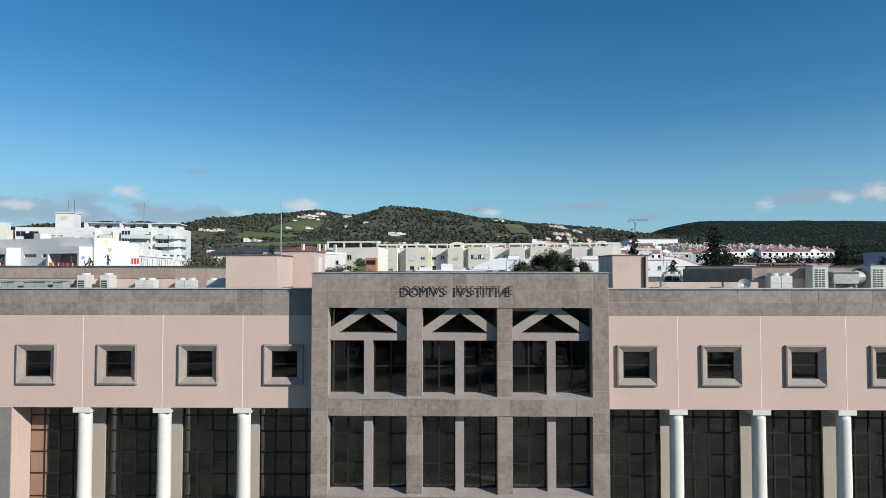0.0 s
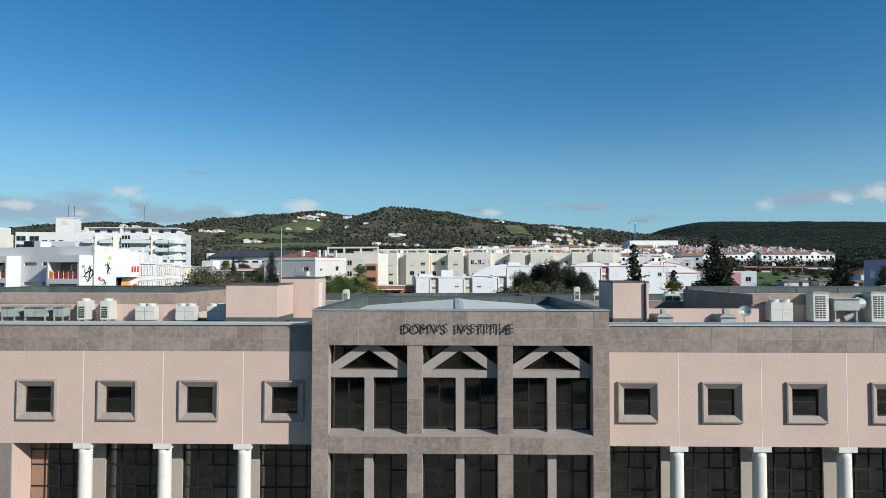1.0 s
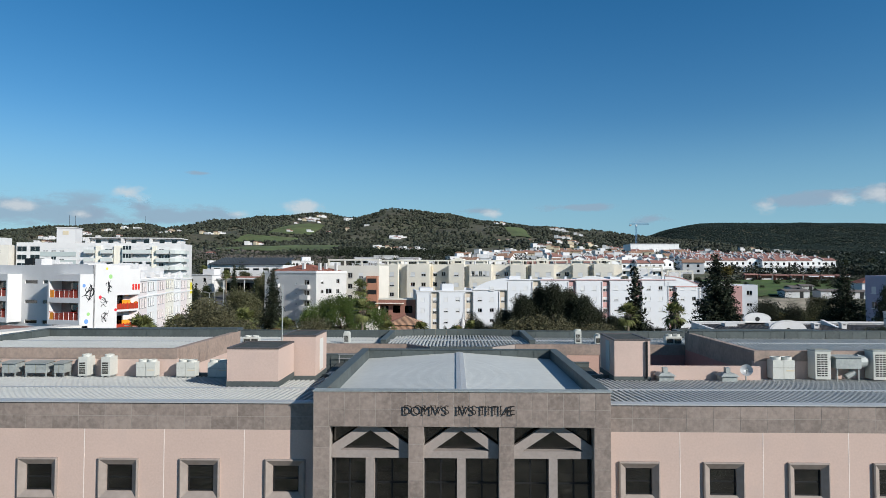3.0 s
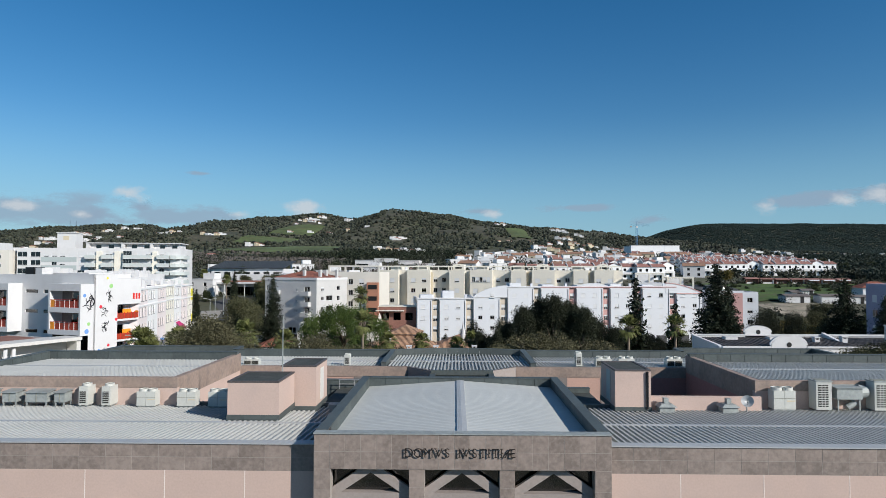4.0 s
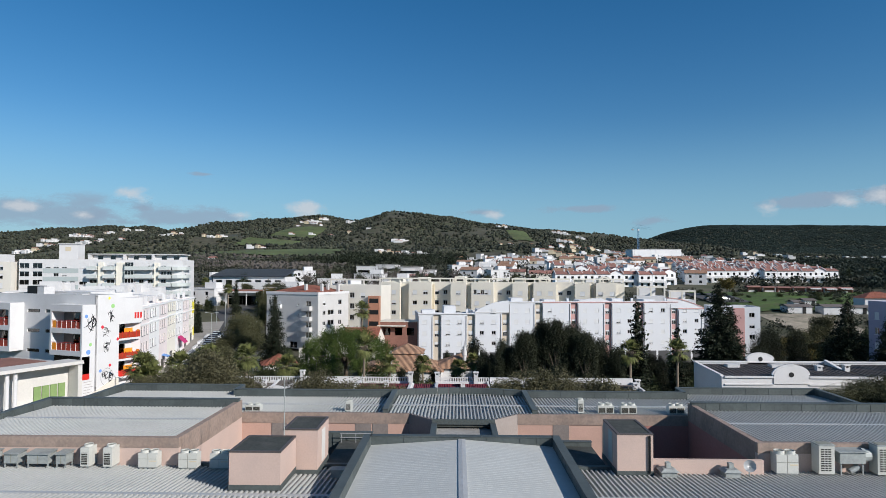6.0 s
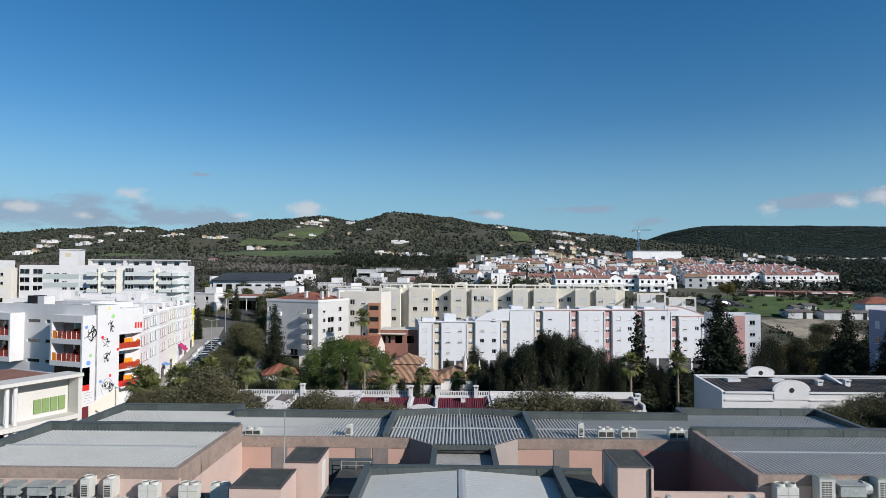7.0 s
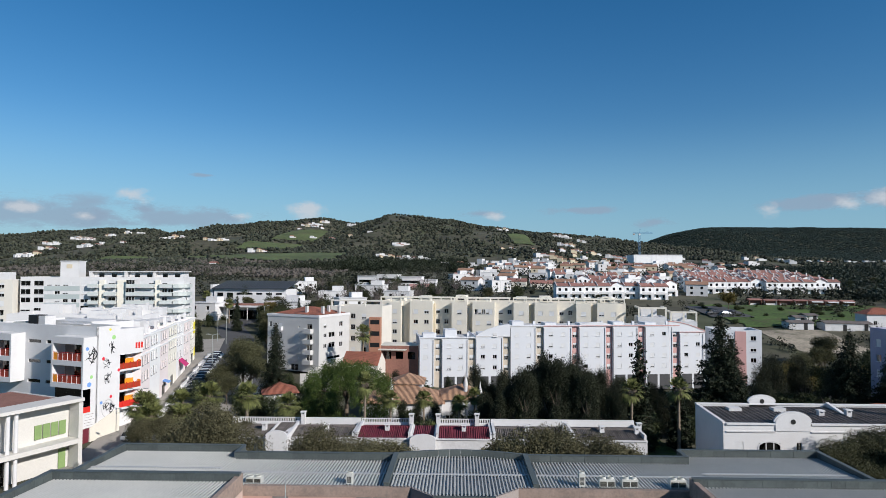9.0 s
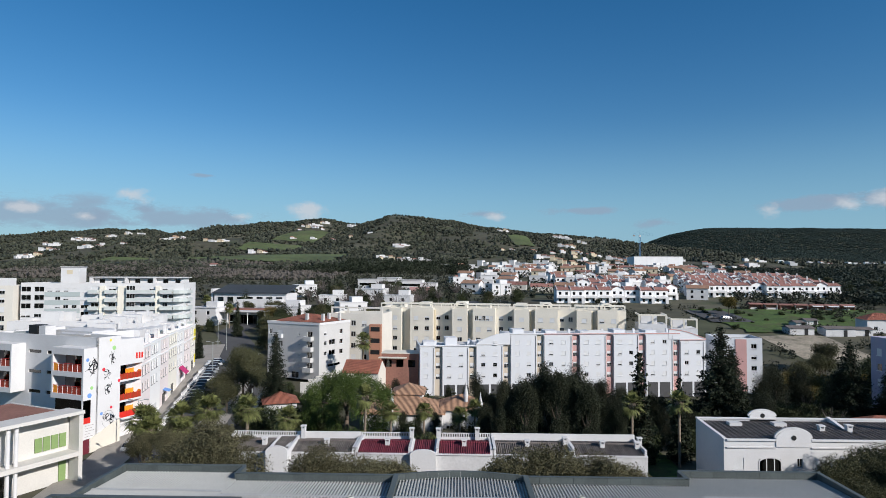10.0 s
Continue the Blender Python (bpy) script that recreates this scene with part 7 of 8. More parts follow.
for x in (-0.65, 0.45):
    for yy in (0.1, 0.8):
        part("leg", Shape().box(x - 0.03, x + 0.03, yy - 0.03, yy + 0.03, 0, 0.62), M_ZINC, db)
part("motor", Shape().rod((-0.1, 0.3, 0.15), (0.35, 0.3, 0.4), 0.16, sides=10), M_ZINC, db)
# boxes with hoods by the other wing's wall
for x, w in ((-23.75, 0.75), (-22.3, 1.15), (-25.1, 0.8), (-21.05, 0.55)):
    e = thing("ventilation_box", "galvanised ventilation box on legs with a flat hood", "ventilation unit", pose(x, 33.3, roof_z(33.3)), "ventilation boxes")
    part("box", Shape().box(-w / 2, w / 2, 0, 0.7, 0.22, 0.7), M_ZINC, e)
    q = w / 2 + 0.06
    part("hood", Shape().hull([(-q, -0.1, 0.72), (q, -0.1, 0.72), (q, 0.78, 0.78), (-q, 0.78, 0.78)], [(-q, -0.1, 0.75), (q, -0.1, 0.75), (q, 0.78, 0.81), (-q, 0.78, 0.81)]), M_ZINC, e)
    for q in (-w / 2 + 0.05, w / 2 - 0.05):
        for yy in (0.05, 0.65):
            part("leg", Shape().box(q - 0.03, q + 0.03, yy - 0.03, yy + 0.03, 0, 0.22), M_ZINC, e)
    part("seam", Shape().box(-0.02, 0.02, -0.01, 0, 0.22, 0.7), M_AC_GRILL, e)
# small roof vents and a dish
for x in (10.8, 14.0):
    v = thing("roof_vent", "low grey metal roof vent with a pitched hood", "roof vent", pose(x, 33.0, roof_z(33.0)), "low roof vents")
    part("base", Shape().box(-0.4, 0.4, -0.35, 0.35, 0, 0.28), M_ZINC, v)
    part("hood", Shape().hull([(-0.5, -0.45, 0.283), (0.5, -0.45, 0.283), (0.5, 0.45, 0.283), (-0.5, 0.45, 0.283)], [(-0.3, -0.3, 0.42), (0.3, -0.3, 0.42), (0.3, 0.3, 0.42), (-0.3, 0.3, 0.42)]), M_ZINC, v)
    part("stub", Shape().box(-0.1, 0.14, -0.1, 0.2, 0.42, 0.68), M_ZINC, v)
    v.scale = (0.95, 0.95, 1.0)
dish = thing("satellite_dish", "grey satellite dish on a short post", "satellite dish", pose(14.95, 32.9, roof_z(32.9)))
ds = Shape()
rings = [(0.02, 0.0), (0.17, 0.03), (0.3, 0.09)]
k = 20
ds.v = [(r * math.cos(2 * math.pi * i / k), -0.0 - q, r * math.sin(2 * math.pi * i / k)) for r, q in rings for i in range(k)]
ds.f = [(j * k + i, j * k + (i + 1) % k, (j + 1) * k + (i + 1) % k, (j + 1) * k + i) for j in range(2) for i in range(k)] + [tuple(range(k))]
part("bowl", ds, M_FLASH, dish, at=pose(0, 0, 0.55, -18, 0, -25), smooth=True)
part("post", Shape().rod((0, 0.08, 0), (0, 0.08, 0.6), 0.035), M_ZINC, dish)
part("feed_arm", Shape().rod((0, 0, 0.35), (-0.2, -0.45, 0.6), 0.015).rod((-0.2, -0.45, 0.6), (-0.2, -0.5, 0.66), 0.04), M_ZINC, dish)
mast = solo("antenna_mast", Shape().rod((0, 0, 0), (0, 0, 4.8), 0.045, 0.02, 8), M_ZINC, "slim grey antenna mast", "mast", pose(-8.95, 32.53, 11.8))
eb = solo("junction_box", Shape().box(-0.25, 0.25, 0, 0.2, 0, 0.6).box(-0.22, 0.22, -0.02, 0, 0.04, 0.56), M_ZINC, "grey metal junction box on the wall", "junction box", pose(17.2, 33.98, 12.1))
# units on the rear roof
def rear_z(yy):
    return 12.16


def rear_unit(x):
    """A low unit with two blowing fans on top and open dark coils in front."""
    a = thing("condenser_unit", "low white condenser unit with two fans and dark coil front", "air conditioner", pose(x, 44.98, rear_z(45)), "rear roof condensers")
    part("body", Shape().box(-0.55, 0.55, 0, 0.6, 0.05, 0.66), M_AC, a)
    part("foot_rail", Shape().box(-0.55, 0.55, 0.05, 0.13, 0, 0.05).box(-0.55, 0.55, 0.47, 0.55, 0, 0.05), M_ZINC, a)
    for q in (-0.27, 0.27):
        part("fan_ring", Shape().lathe(q, 0.3, [(0.23, 0.66), (0.23, 0.83), (0.2, 0.83), (0.19, 0.72)], 18), M_AC, a)
        part("fan_grille", Shape().lathe(q, 0.3, [(0.19, 0.7), (0.19, 0.75)], 14), M_AC_GRILL, a)
        g = part("coil_grille", Shape().box(q - 0.23, q + 0.23, -0.012, 0, 0.1, 0.5), M_COIL, a, "dark coil behind a wire guard")
        for k in range(4):
            part("guard_bar", Shape().box(q - 0.23, q + 0.23, -0.022, -0.013, 0.17 + k * 0.09, 0.178 + k * 0.09), M_AC_GRILL, g)
    return a


for x in (-14.6, 10.45, 12.05, 15.4):
    rear_unit(x).scale = (1, 1, 0.62 if x < 0 else 0.86)
for x, k in ((-7.75, 0.62), (8.7, 0.78)):
    copy_thing(t_ac, pose(x, 45.0, rear_z(45))).scale = (0.85, 0.7, k)
bx = solo("roof_box", Shape().box(-0.3, 0.3, -0.25, 0.25, 0, 0.35).box(-0.36, 0.36, -0.31, 0.31, 0.35, 0.42), M_ZINC, "small grey roof box", "roof box", pose(-6.1, 32.2, roof_z(32.2)))

# ---- trees ----
rng = np.random.default_rng(7)


def leaf_mesh(name, centres, size, material, flat=0.35, droop=None, aspect=0.6):
    """Many small leaf clumps: one bent leaf-shaped quad pair each, at the given centres."""
    n = len(centres)
    c = np.asarray(centres, float)
    d = rng.normal(size=(n, 3))
    d[:, 2] *= flat
    if droop is not None:
        d = d * 0.35 + droop
    d /= np.linalg.norm(d, axis=1)[:, None]
    e = np.cross(d, rng.normal(size=(n, 3)))
    e /= np.linalg.norm(e, axis=1)[:, None]
    up = np.cross(d, e)
    s = (size * rng.uniform(0.6, 1.4, n))[:, None]
    v = np.stack([c - d * s * 0.5, c + e * s * 0.5 * aspect + up * s * 0.1, c + d * s * 0.5, c - e * s * 0.5 * aspect + up * s * 0.1], 1).reshape(-1, 3)
    f = np.arange(4 * n).reshape(n, 4)
    m = bpy.data.meshes.new(name)
    m.from_pydata(v.tolist(), [], f.tolist())
    m.materials.append(material)
    return m


def lobes(spec, count, shell=0.55):
    """Points in ellipsoid lobes (x, y, z, rx, ry, rz), denser near the skin."""
    w = np.array([a[3] * a[4] * a[5] for a in spec]) ** 0.67
    out = []
    for a, k in zip(spec, (w / w.sum() * count).astype(int)):
        p = rng.normal(size=(k, 3))
        p /= np.linalg.norm(p, axis=1)[:, None]
        r = rng.uniform(shell, 1.0, k)[:, None] * (1 + 0.12 * np.sin(p[:, :1] * 7 + a[0]) + 0.1 * np.sin(p[:, 1:2] * 9 + a[2]))
        out.append(p * r * np.array(a[3:6]) + np.array(a[:3]))
    return np.concatenate(out)


def trunk_shape(h, r, limbs, seed):
    q = random.Random(seed)
    s = Shape()
    p = Vector((0, 0, -0.4))
    for i in range(4):
        n2 = Vector((p.x + q.uniform(-0.15, 0.15) * r * 3, p.y + q.uniform(-0.15, 0.15) * r * 3, h * (i + 1) / 4))
        s.rod(p, n2, r * (1 - 0.18 * i), r * (1 - 0.18 * (i + 1)), 8)
        p = n2
    for x, y, z in limbs:
        a = Vector((0, 0, h * q.uniform(0.55, 0.95)))
        m = (a + Vector((x, y, z))) / 2 + Vector((0, 0, -0.2))
        s.rod(a, m, r * 0.45, r * 0.3, 6)
        s.rod(m, (x, y, z), r * 0.3, r * 0.1, 6)
    return s


def make_tree(name, label, category, trunk, crown_points, size, material, bark=None, flat=0.6, droop=None, aspect=0.6, group=""):
    t = thing(name, label, category, None, group)
    part("trunk", trunk, bark or M_BARK, t, smooth=True)
    part("crown", leaf_mesh("crown", crown_points, size, material, flat, droop, aspect), material, t)
    return t


def broad(seed, r=3.2, h=7.0, material=None, count=5200, size=0.3, name="olive_tree", label="low bushy grey-green broadleaf tree"):
    q = random.Random(seed)
    spec = [(q.uniform(-0.55, 0.55) * r, q.uniform(-0.55, 0.55) * r, h - r * q.uniform(0.35, 1.0), r * q.uniform(0.35, 0.62), r * q.uniform(0.35, 0.62), r * q.uniform(0.3, 0.5)) for _ in range(11)]
    return make_tree(name, label, "tree", trunk_shape(h - r * 1.1, 0.22, [a[:3] for a in spec[:8]], seed), lobes(spec, count, 0.5), size, material or M_LEAF_OLIVE)


def shaggy(seed, r=3.2, h=11.0, material=None, count=8000, size=0.36, name="dark_tree", label="dense dark green tree in a garden"):
    """A full tree, leafy nearly to the ground, with several upright tops."""
    q = random.Random(seed)
    spec = []
    for _ in range(26):
        z = h * q.uniform(0.12, 0.95)
        f = (1 - z / h) ** 0.45
        a = q.uniform(0, 6.3)
        rr = r * f * q.uniform(0.1, 0.75)
        spec.append((rr * math.cos(a), rr * math.sin(a), z, r * q.uniform(0.25, 0.45), r * q.uniform(0.25, 0.45), r * q.uniform(0.4, 0.7)))
    return make_tree(name, label, "tree", trunk_shape(h * 0.6, 0.25, [a[:3] for a in spec[:10]], seed), lobes(spec, count, 0.45), size, material or M_LEAF_DEEP, flat=1.6)


def shrub(seed, r, h):
    """A low bush leafy down to the ground, with no stem to be seen."""
    q = random.Random(seed)
    spec = [(r * q.uniform(-0.6, 0.6), r * q.uniform(-0.6, 0.6), h * q.uniform(0.15, 0.8), r * q.uniform(0.3, 0.5), r * q.uniform(0.3, 0.5), h * q.uniform(0.2, 0.35)) for _ in range(16)]
    return tagged(new("garden_shrub", leaf_mesh("garden_shrub", lobes(spec, 3200, 0.45), 0.22, M_LEAF_DEEP, 1.2)), "low dark green garden shrub", "shrub")


def pine_dome(seed):
    q = random.Random(seed)
    spec = []
    for i in range(95):
        a, rr = q.uniform(0, 2 * math.pi), math.sqrt(q.random()) * 5.4
        spec.append((rr * math.cos(a), rr * math.sin(a), 7.3 - 0.085 * rr * rr + q.uniform(-0.5, 0.35), q.uniform(0.5, 0.95), q.uniform(0.5, 0.95), q.uniform(0.9, 1.6)))
    for i in range(24):
        a = q.uniform(0, 2 * math.pi)
        spec.append((5.0 * math.cos(a), 5.0 * math.sin(a), q.uniform(0.6, 4.4), 1.3, 1.3, 1.4))
    return make_tree("stone_pine", "broad bright green domed pine tree", "tree", trunk_shape(4.5, 0.4, [a[:3] for a in spec[:8]], seed), lobes(spec, 60000, 0.5), 0.17, M_LEAF_PINE, flat=2.2, aspect=0.4)


def conifer(seed, h=13, r=2.6, material=None, name="conifer", label="tall dark pointed conifer", count=6500, size=0.42):
    """Layered drooping boughs round a straight stem."""
    q = random.Random(seed)
    pts = []
    s = trunk_shape(h * 0.96, 0.22, [], seed)
    z = h * 0.06
    while z < h:
        f = 1 - z / h
        rr = r * (f ** 0.8) + 0.1
        boughs = max(3, int(9 * f) + 2)
        a0 = q.uniform(0, 6.3)
        for b in range(boughs):
            a = a0 + 2 * math.pi * b / boughs + q.uniform(-0.25, 0.25)
            ln = rr * q.uniform(0.6, 1.15)
            s.rod((0, 0, z), (ln * math.cos(a) * 0.8, ln * math.sin(a) * 0.8, z - ln * 0.12), 0.05, 0.02, 4)
            k = max(5, int(count * ln / (h * r * 7.5)))
            for _ in range(k):
                u = q.random() ** 0.7
                pts.append((ln * u * math.cos(a) + q.gauss(0, 0.16 + 0.12 * u), ln * u * math.sin(a) + q.gauss(0, 0.16 + 0.12 * u), z - ln * u * 0.15 + q.gauss(0, 0.16) - u * 0.1))
        z += 0.36 + 0.2 * f
    return make_tree(name, label, "tree", s, np.array(pts), size, material or M_LEAF_DARK, flat=0.6)


def palm(seed, h=8.0, fronds=46, ln=2.6):
    q = random.Random(seed)
    t = thing("palm_tree", "palm tree with a shaggy crown of arching fronds", "palm tree", None, "garden palms")
    s = Shape()
    rings = 14
    prev = (0, 0, -0.3)
    lean = (q.uniform(-0.02, 0.02), q.uniform(-0.02, 0.02))
    for i in range(rings):
        z = h * (i + 1) / rings
        p = (lean[0] * z, lean[1] * z, z)
        s.rod(prev, p, 0.27 - 0.004 * i, 0.23 - 0.004 * i, 9)
        prev = p
    part("trunk", s, M_PALMBARK, t)
    v, f = [], []
    for i in range(fronds):
        a, lift0 = q.uniform(0, 2 * math.pi), q.uniform(-1.0, 1.4)
        d = Vector((math.cos(a) * math.cos(lift0), math.sin(a) * math.cos(lift0), math.sin(lift0)))
        side = Vector((-math.sin(a), math.cos(a), 0))
        L = ln * q.uniform(0.8, 1.1)
        base = Vector(prev)
        hub = base + d * L * 0.45
        w0 = side * 0.03
        k = len(v)
        v += [tuple(base - w0), tuple(base + w0), tuple(hub + w0), tuple(hub - w0)]
        f.append((k, k + 1, k + 2, k + 3))
        for b in range(-6, 7):
            t2 = b * 0.22 + q.uniform(-0.06, 0.06)
            e = d * math.cos(t2) + side * math.sin(t2)
            bl = L * 0.55 * (1 - 0.05 * abs(b)) * q.uniform(0.85, 1.1)
            across = (side * math.cos(t2) - d * math.sin(t2)) * L * 0.028
            mid = hub + e * bl * 0.6
            tip = hub + e * bl + Vector((0, 0, -bl * q.uniform(0.15, 0.4)))
            k = len(v)
            v += [tuple(hub), tuple(mid - across), tuple(tip), tuple(mid + across)]
            f.append((k, k + 1, k + 2, k + 3))
    sh = Shape()
    sh.v, sh.f = v, f
    part("crown", sh, M_LEAF_PALM, t)
    sk = leaf_mesh("dead_skirt", [(prev[0] + q.gauss(0, 0.3), prev[1] + q.gauss(0, 0.3), h - q.uniform(0, 1.3)) for _ in range(160)], 0.7, M_PALMBARK, 1, np.array([0, 0, -1.0]), 0.3)
    part("dry_skirt", sk, M_PALMBARK, t, "hanging dry brown fronds")
    return t


def bare(seed, h=6.0, r=2.6):
    q = random.Random(seed)
    s = trunk_shape(h * 0.4, 0.14, [], seed)
    for _ in range(70):
        a, rr = q.uniform(0, 6.3), r * math.sqrt(q.random())
        z = h * q.uniform(0.55, 1.0)
        m = Vector((rr * 0.35 * math.cos(a), rr * 0.35 * math.sin(a), z * 0.6))
        s.rod((0, 0, h * 0.35), m, 0.05, 0.03, 4)
        s.rod(m, (rr * math.cos(a), rr * math.sin(a), z), 0.03, 0.01, 4)
    return solo("bare_tree", s, M_TWIG, "leafless grey-brown winter tree", "tree", pose(0, 0, 0))


def put(src, places, scale=(1, 1), uneven=0.05):
    """Stands copies of a tree on the ground; the first place takes the tree itself."""
    for i, (x, y, *s) in enumerate(places):
        k = s[0] if s else random.uniform(*scale)
        m = pose(x, y, terrain(x, y), 0, 0, random.uniform(0, 360))
        if i == 0:
            src.matrix_basis = m
            ob = src
        else:
            ob = copy_thing(src, m)
        ob.scale = (k, k, k * random.uniform(1 - uneven, 1 + uneven))


random.seed(31)
hedge = [broad(41, 2.7, 9.0, None, 21000, 0.125), broad(42, 3.0, 8.6, None, 21000, 0.125), broad(43, 2.5, 9.3, None, 21000, 0.125)]
spots = [(-29.2, 63, 1.1), (-27.0, 59.5, 1.3), (-24.0, 60, 1.42), (-21.4, 58.5, 1.32), (-14.6, 57.2, 1.22), (-13.0, 58, 1.24), (-11.2, 57.4, 1.25), (-9.4, 58, 1.25), (-7.6, 57.4, 1.2), (-5.8, 58, 1.17), (-4.4, 57.4, 1.08),
         (2.6, 57.6, 1.14), (4.2, 58, 1.24), (6.0, 57.4, 1.3), (7.8, 58, 1.34), (9.6, 57.4, 1.36), (11.4, 58, 1.3), (13.2, 57.4, 1.26), (15.0, 58, 1.2), (16.6, 57.4, 1.02),
         (-38.5, 77, 0.85), (-35.5, 77, 0.85), (-31.5, 76, 0.85), (-36.5, 81, 0.8), (-30.5, 81, 0.8), (-27, 78, 0.75)]
for k in range(3):
    put(hedge[k], spots[k::3])
put(broad(44, 2.9, 8.9, M_LEAF_STREET, 21000, 0.13, "dusty_tree", "rounded dusty olive-brown tree beside the hall"),
    [(37.5, 64, 1.0), (40, 63.5, 1.12), (42.5, 65, 1.1), (45.5, 64, 1.24), (48, 65, 1.28), (35.8, 62, 0.86), (51, 63, 1.28), (43.5, 61, 1.1), (39, 61, 1.0)])
dome = pine_dome(51)
put(dome, [(-17.3, 98)], (1.2, 1.2))
dome.scale.z = 1.26
dk = shaggy(52, 4.7, 9.0, M_LEAF_CYPRESS, 36000, 0.14)
dk2 = shaggy(53, 4.0, 10.5, M_LEAF_CYPRESS, 36000, 0.14)
put(dk, [(18, 108, 0.86), (25, 110, 0.62), (9.2, 112, 0.72), (5.8, 110, 0.55), (24.0, 108, 0.74), (27.4, 109, 0.68), (30.6, 110, 0.6), (33.6, 110, 0.55), (20.5, 111, 0.8), (15, 111, 0.84), (30, 108, 0.36), (12.5, 108, 0.8), (28, 106, 0.45), (47, 100, 0.75), (63, 108, 0.9), (40, 104, 0.36), (12.5, 118, 0.75), (-26, 121, 0.45), (70, 100, 0.9), (58, 118, 0.9), (-48, 205, 1.0), (36, 112, 0.3)], uneven=0.16)
put(dk2, [(14.2, 105, 0.9), (21.6, 106, 0.74), (10.8, 106, 0.76), (26.5, 104, 0.5), (16.8, 106, 0.92), (19.4, 105, 0.9), (7.4, 105, 0.68), (1.4, 113, 0.6), (4.2, 112, 0.62), (12.0, 112, 0.7), (23, 112, 0.62), (29, 113, 0.55), (35.5, 112, 0.5), (3.5, 126, 0.6), (9, 124, 0.66), (-2, 129, 0.32), (-13, 132, 0.42), (53, 112, 0.85), (34, 100, 0.35), (75, 108, 0.9), (45, 112, 0.5), (66, 125, 0.9), (-60, 215, 1.0), (24, 100, 0.6)], uneven=0.16)
put(shaggy(59, 2.7, 11.0, M_LEAF_CYPRESS, 30000, 0.14, "dark_garden_tree", "tall dark feathery tree behind the low houses"),
    [(13.4, 86, 1.21), (11.6, 87.5, 1.17), (15.7, 87, 1.16), (9.1, 85.5, 1.08), (17.2, 85, 1.1), (7.2, 87, 0.86), (5.6, 86, 0.74), (19.2, 87, 0.84), (21.4, 86, 0.78), (3.4, 88, 0.7)], uneven=0.03)
gr = broad(54, 3.8, 8.0, M_LEAF_STREET, 13000, 0.2, "street_tree", "rounded grey-green street tree")
put(gr, [(-44.2, 130, 1.38), (-46.6, 125, 0.9), (-41.2, 125, 1.05), (-43.6, 119, 0.75), (-52, 176, 1.1), (-58, 196, 1.0), (-30, 205, 1.2), (90, 160, 1.0), (80, 150, 1.0), (98, 172, 1.1)])
au = broad(55, 3.4, 7.5, M_LEAF_AUTUMN, 5500, 0.34, "autumn_tree", "yellow-brown autumn tree by the lot")
put(au, [(66, 131, 1.1), (72, 136, 1.0), (60, 126, 0.9), (79, 140, 0.9), (-50, 192, 0.9), (110, 260, 1.1), (-66, 224, 1.0)])
cf = conifer(61, 14.5, 3.1, count=30000, size=0.22)
put(cf, [(-33.9, 117, 1.04), (43.5, 112, 0.2)], (1, 1))
bigc = conifer(62, 15.5, 4.9, count=30000, size=0.3, name="big_conifer", label="broad dark spruce-like conifer")
put(bigc, [(43.4, 106, 1.2), (65.0, 107, 1.0), (69, 103, 0.8), (46.5, 109, 0.85)])
sc = conifer(63, 12.5, 1.9, name="slim_conifer", label="slim dark conifer with short boughs", count=4500)
put(sc, [(24.9, 88.2, 1.18), (30.9, 89.6, 0.95), (-100, 205, 0.7), (-72, 205, 0.9), (-54, 214, 0.8), (-70, 170, 0.7)])
pm = palm(71, 7.4, 84, 2.4)
put(pm, [(-28.4, 85, 1.0), (-37.4, 85, 1.12), (-33.9, 85.5, 1.08), (-41, 82, 1.15), (-22.7, 84, 0.85), (-39.4, 80.5, 1.0), (-35.6, 81, 0.9), (-9.8, 92, 0.76), (-5.0, 93, 0.74), (2.5, 96, 0.72), (0.2, 93, 0.7), (-12.8, 84, 0.55), (-3.5, 84, 0.5), (12.0, 87, 0.5)])
pt = palm(72, 10.2, 44, 2.5)
put(pt, [(-13.0, 88, 0.83), (23.3, 86.2, 0.86), (30.0, 87.2, 0.86), (-21.1, 141, 1.05)])
sb = shrub(56, 2.4, 3.6)
gp = random.Random(77)
put(sb, [(gp.uniform(-34, 62), gp.uniform(83, 101), gp.uniform(0.8, 1.5)) for _ in range(40)] + [(gp.uniform(5, 72), gp.uniform(100, 119), gp.uniform(0.8, 1.3)) for _ in range(46)] + [(gp.uniform(-50, -18), gp.uniform(100, 136), gp.uniform(0.6, 1.2)) for _ in range(24)])
bt = bare(81)
put(bt, [(84, 112, 1.2), (72, 118, 1.0), (-40, 101, 1.0), (-24, 250, 1.6), (-34, 262, 1.7), (-44, 255, 1.6), (-30, 275, 1.6), (-16, 268, 1.6), (88, 122, 1.1), (57, 98, 1.0)])
# garden and street trees further out
rs = random.Random(9)
fd = shaggy(57, 4.4, 9.0, M_LEAF_DEEP, 4600, 0.38)
fg = broad(58, 3.8, 8.0, M_LEAF_STREET, 4200, 0.36, "street_tree", "rounded grey-green street tree")
put(fd, [(-88, 262)], (0.9, 0.9))
put(fg, [(-52, 236)], (0.9, 0.9))
far_spots = [(rs.uniform(-120, 30), rs.uniform(195, 360)) for _ in range(104)] + [(rs.uniform(182, 260), rs.uniform(190, 400)) for _ in range(24)] + [(rs.uniform(-112, -44), rs.uniform(176, 262)) for _ in range(70)] + [(rs.uniform(142, 190), rs.uniform(190, 216)) for _ in range(14)] + [(rs.uniform(40, 220), rs.uniform(370, 620)) for _ in range(36)]
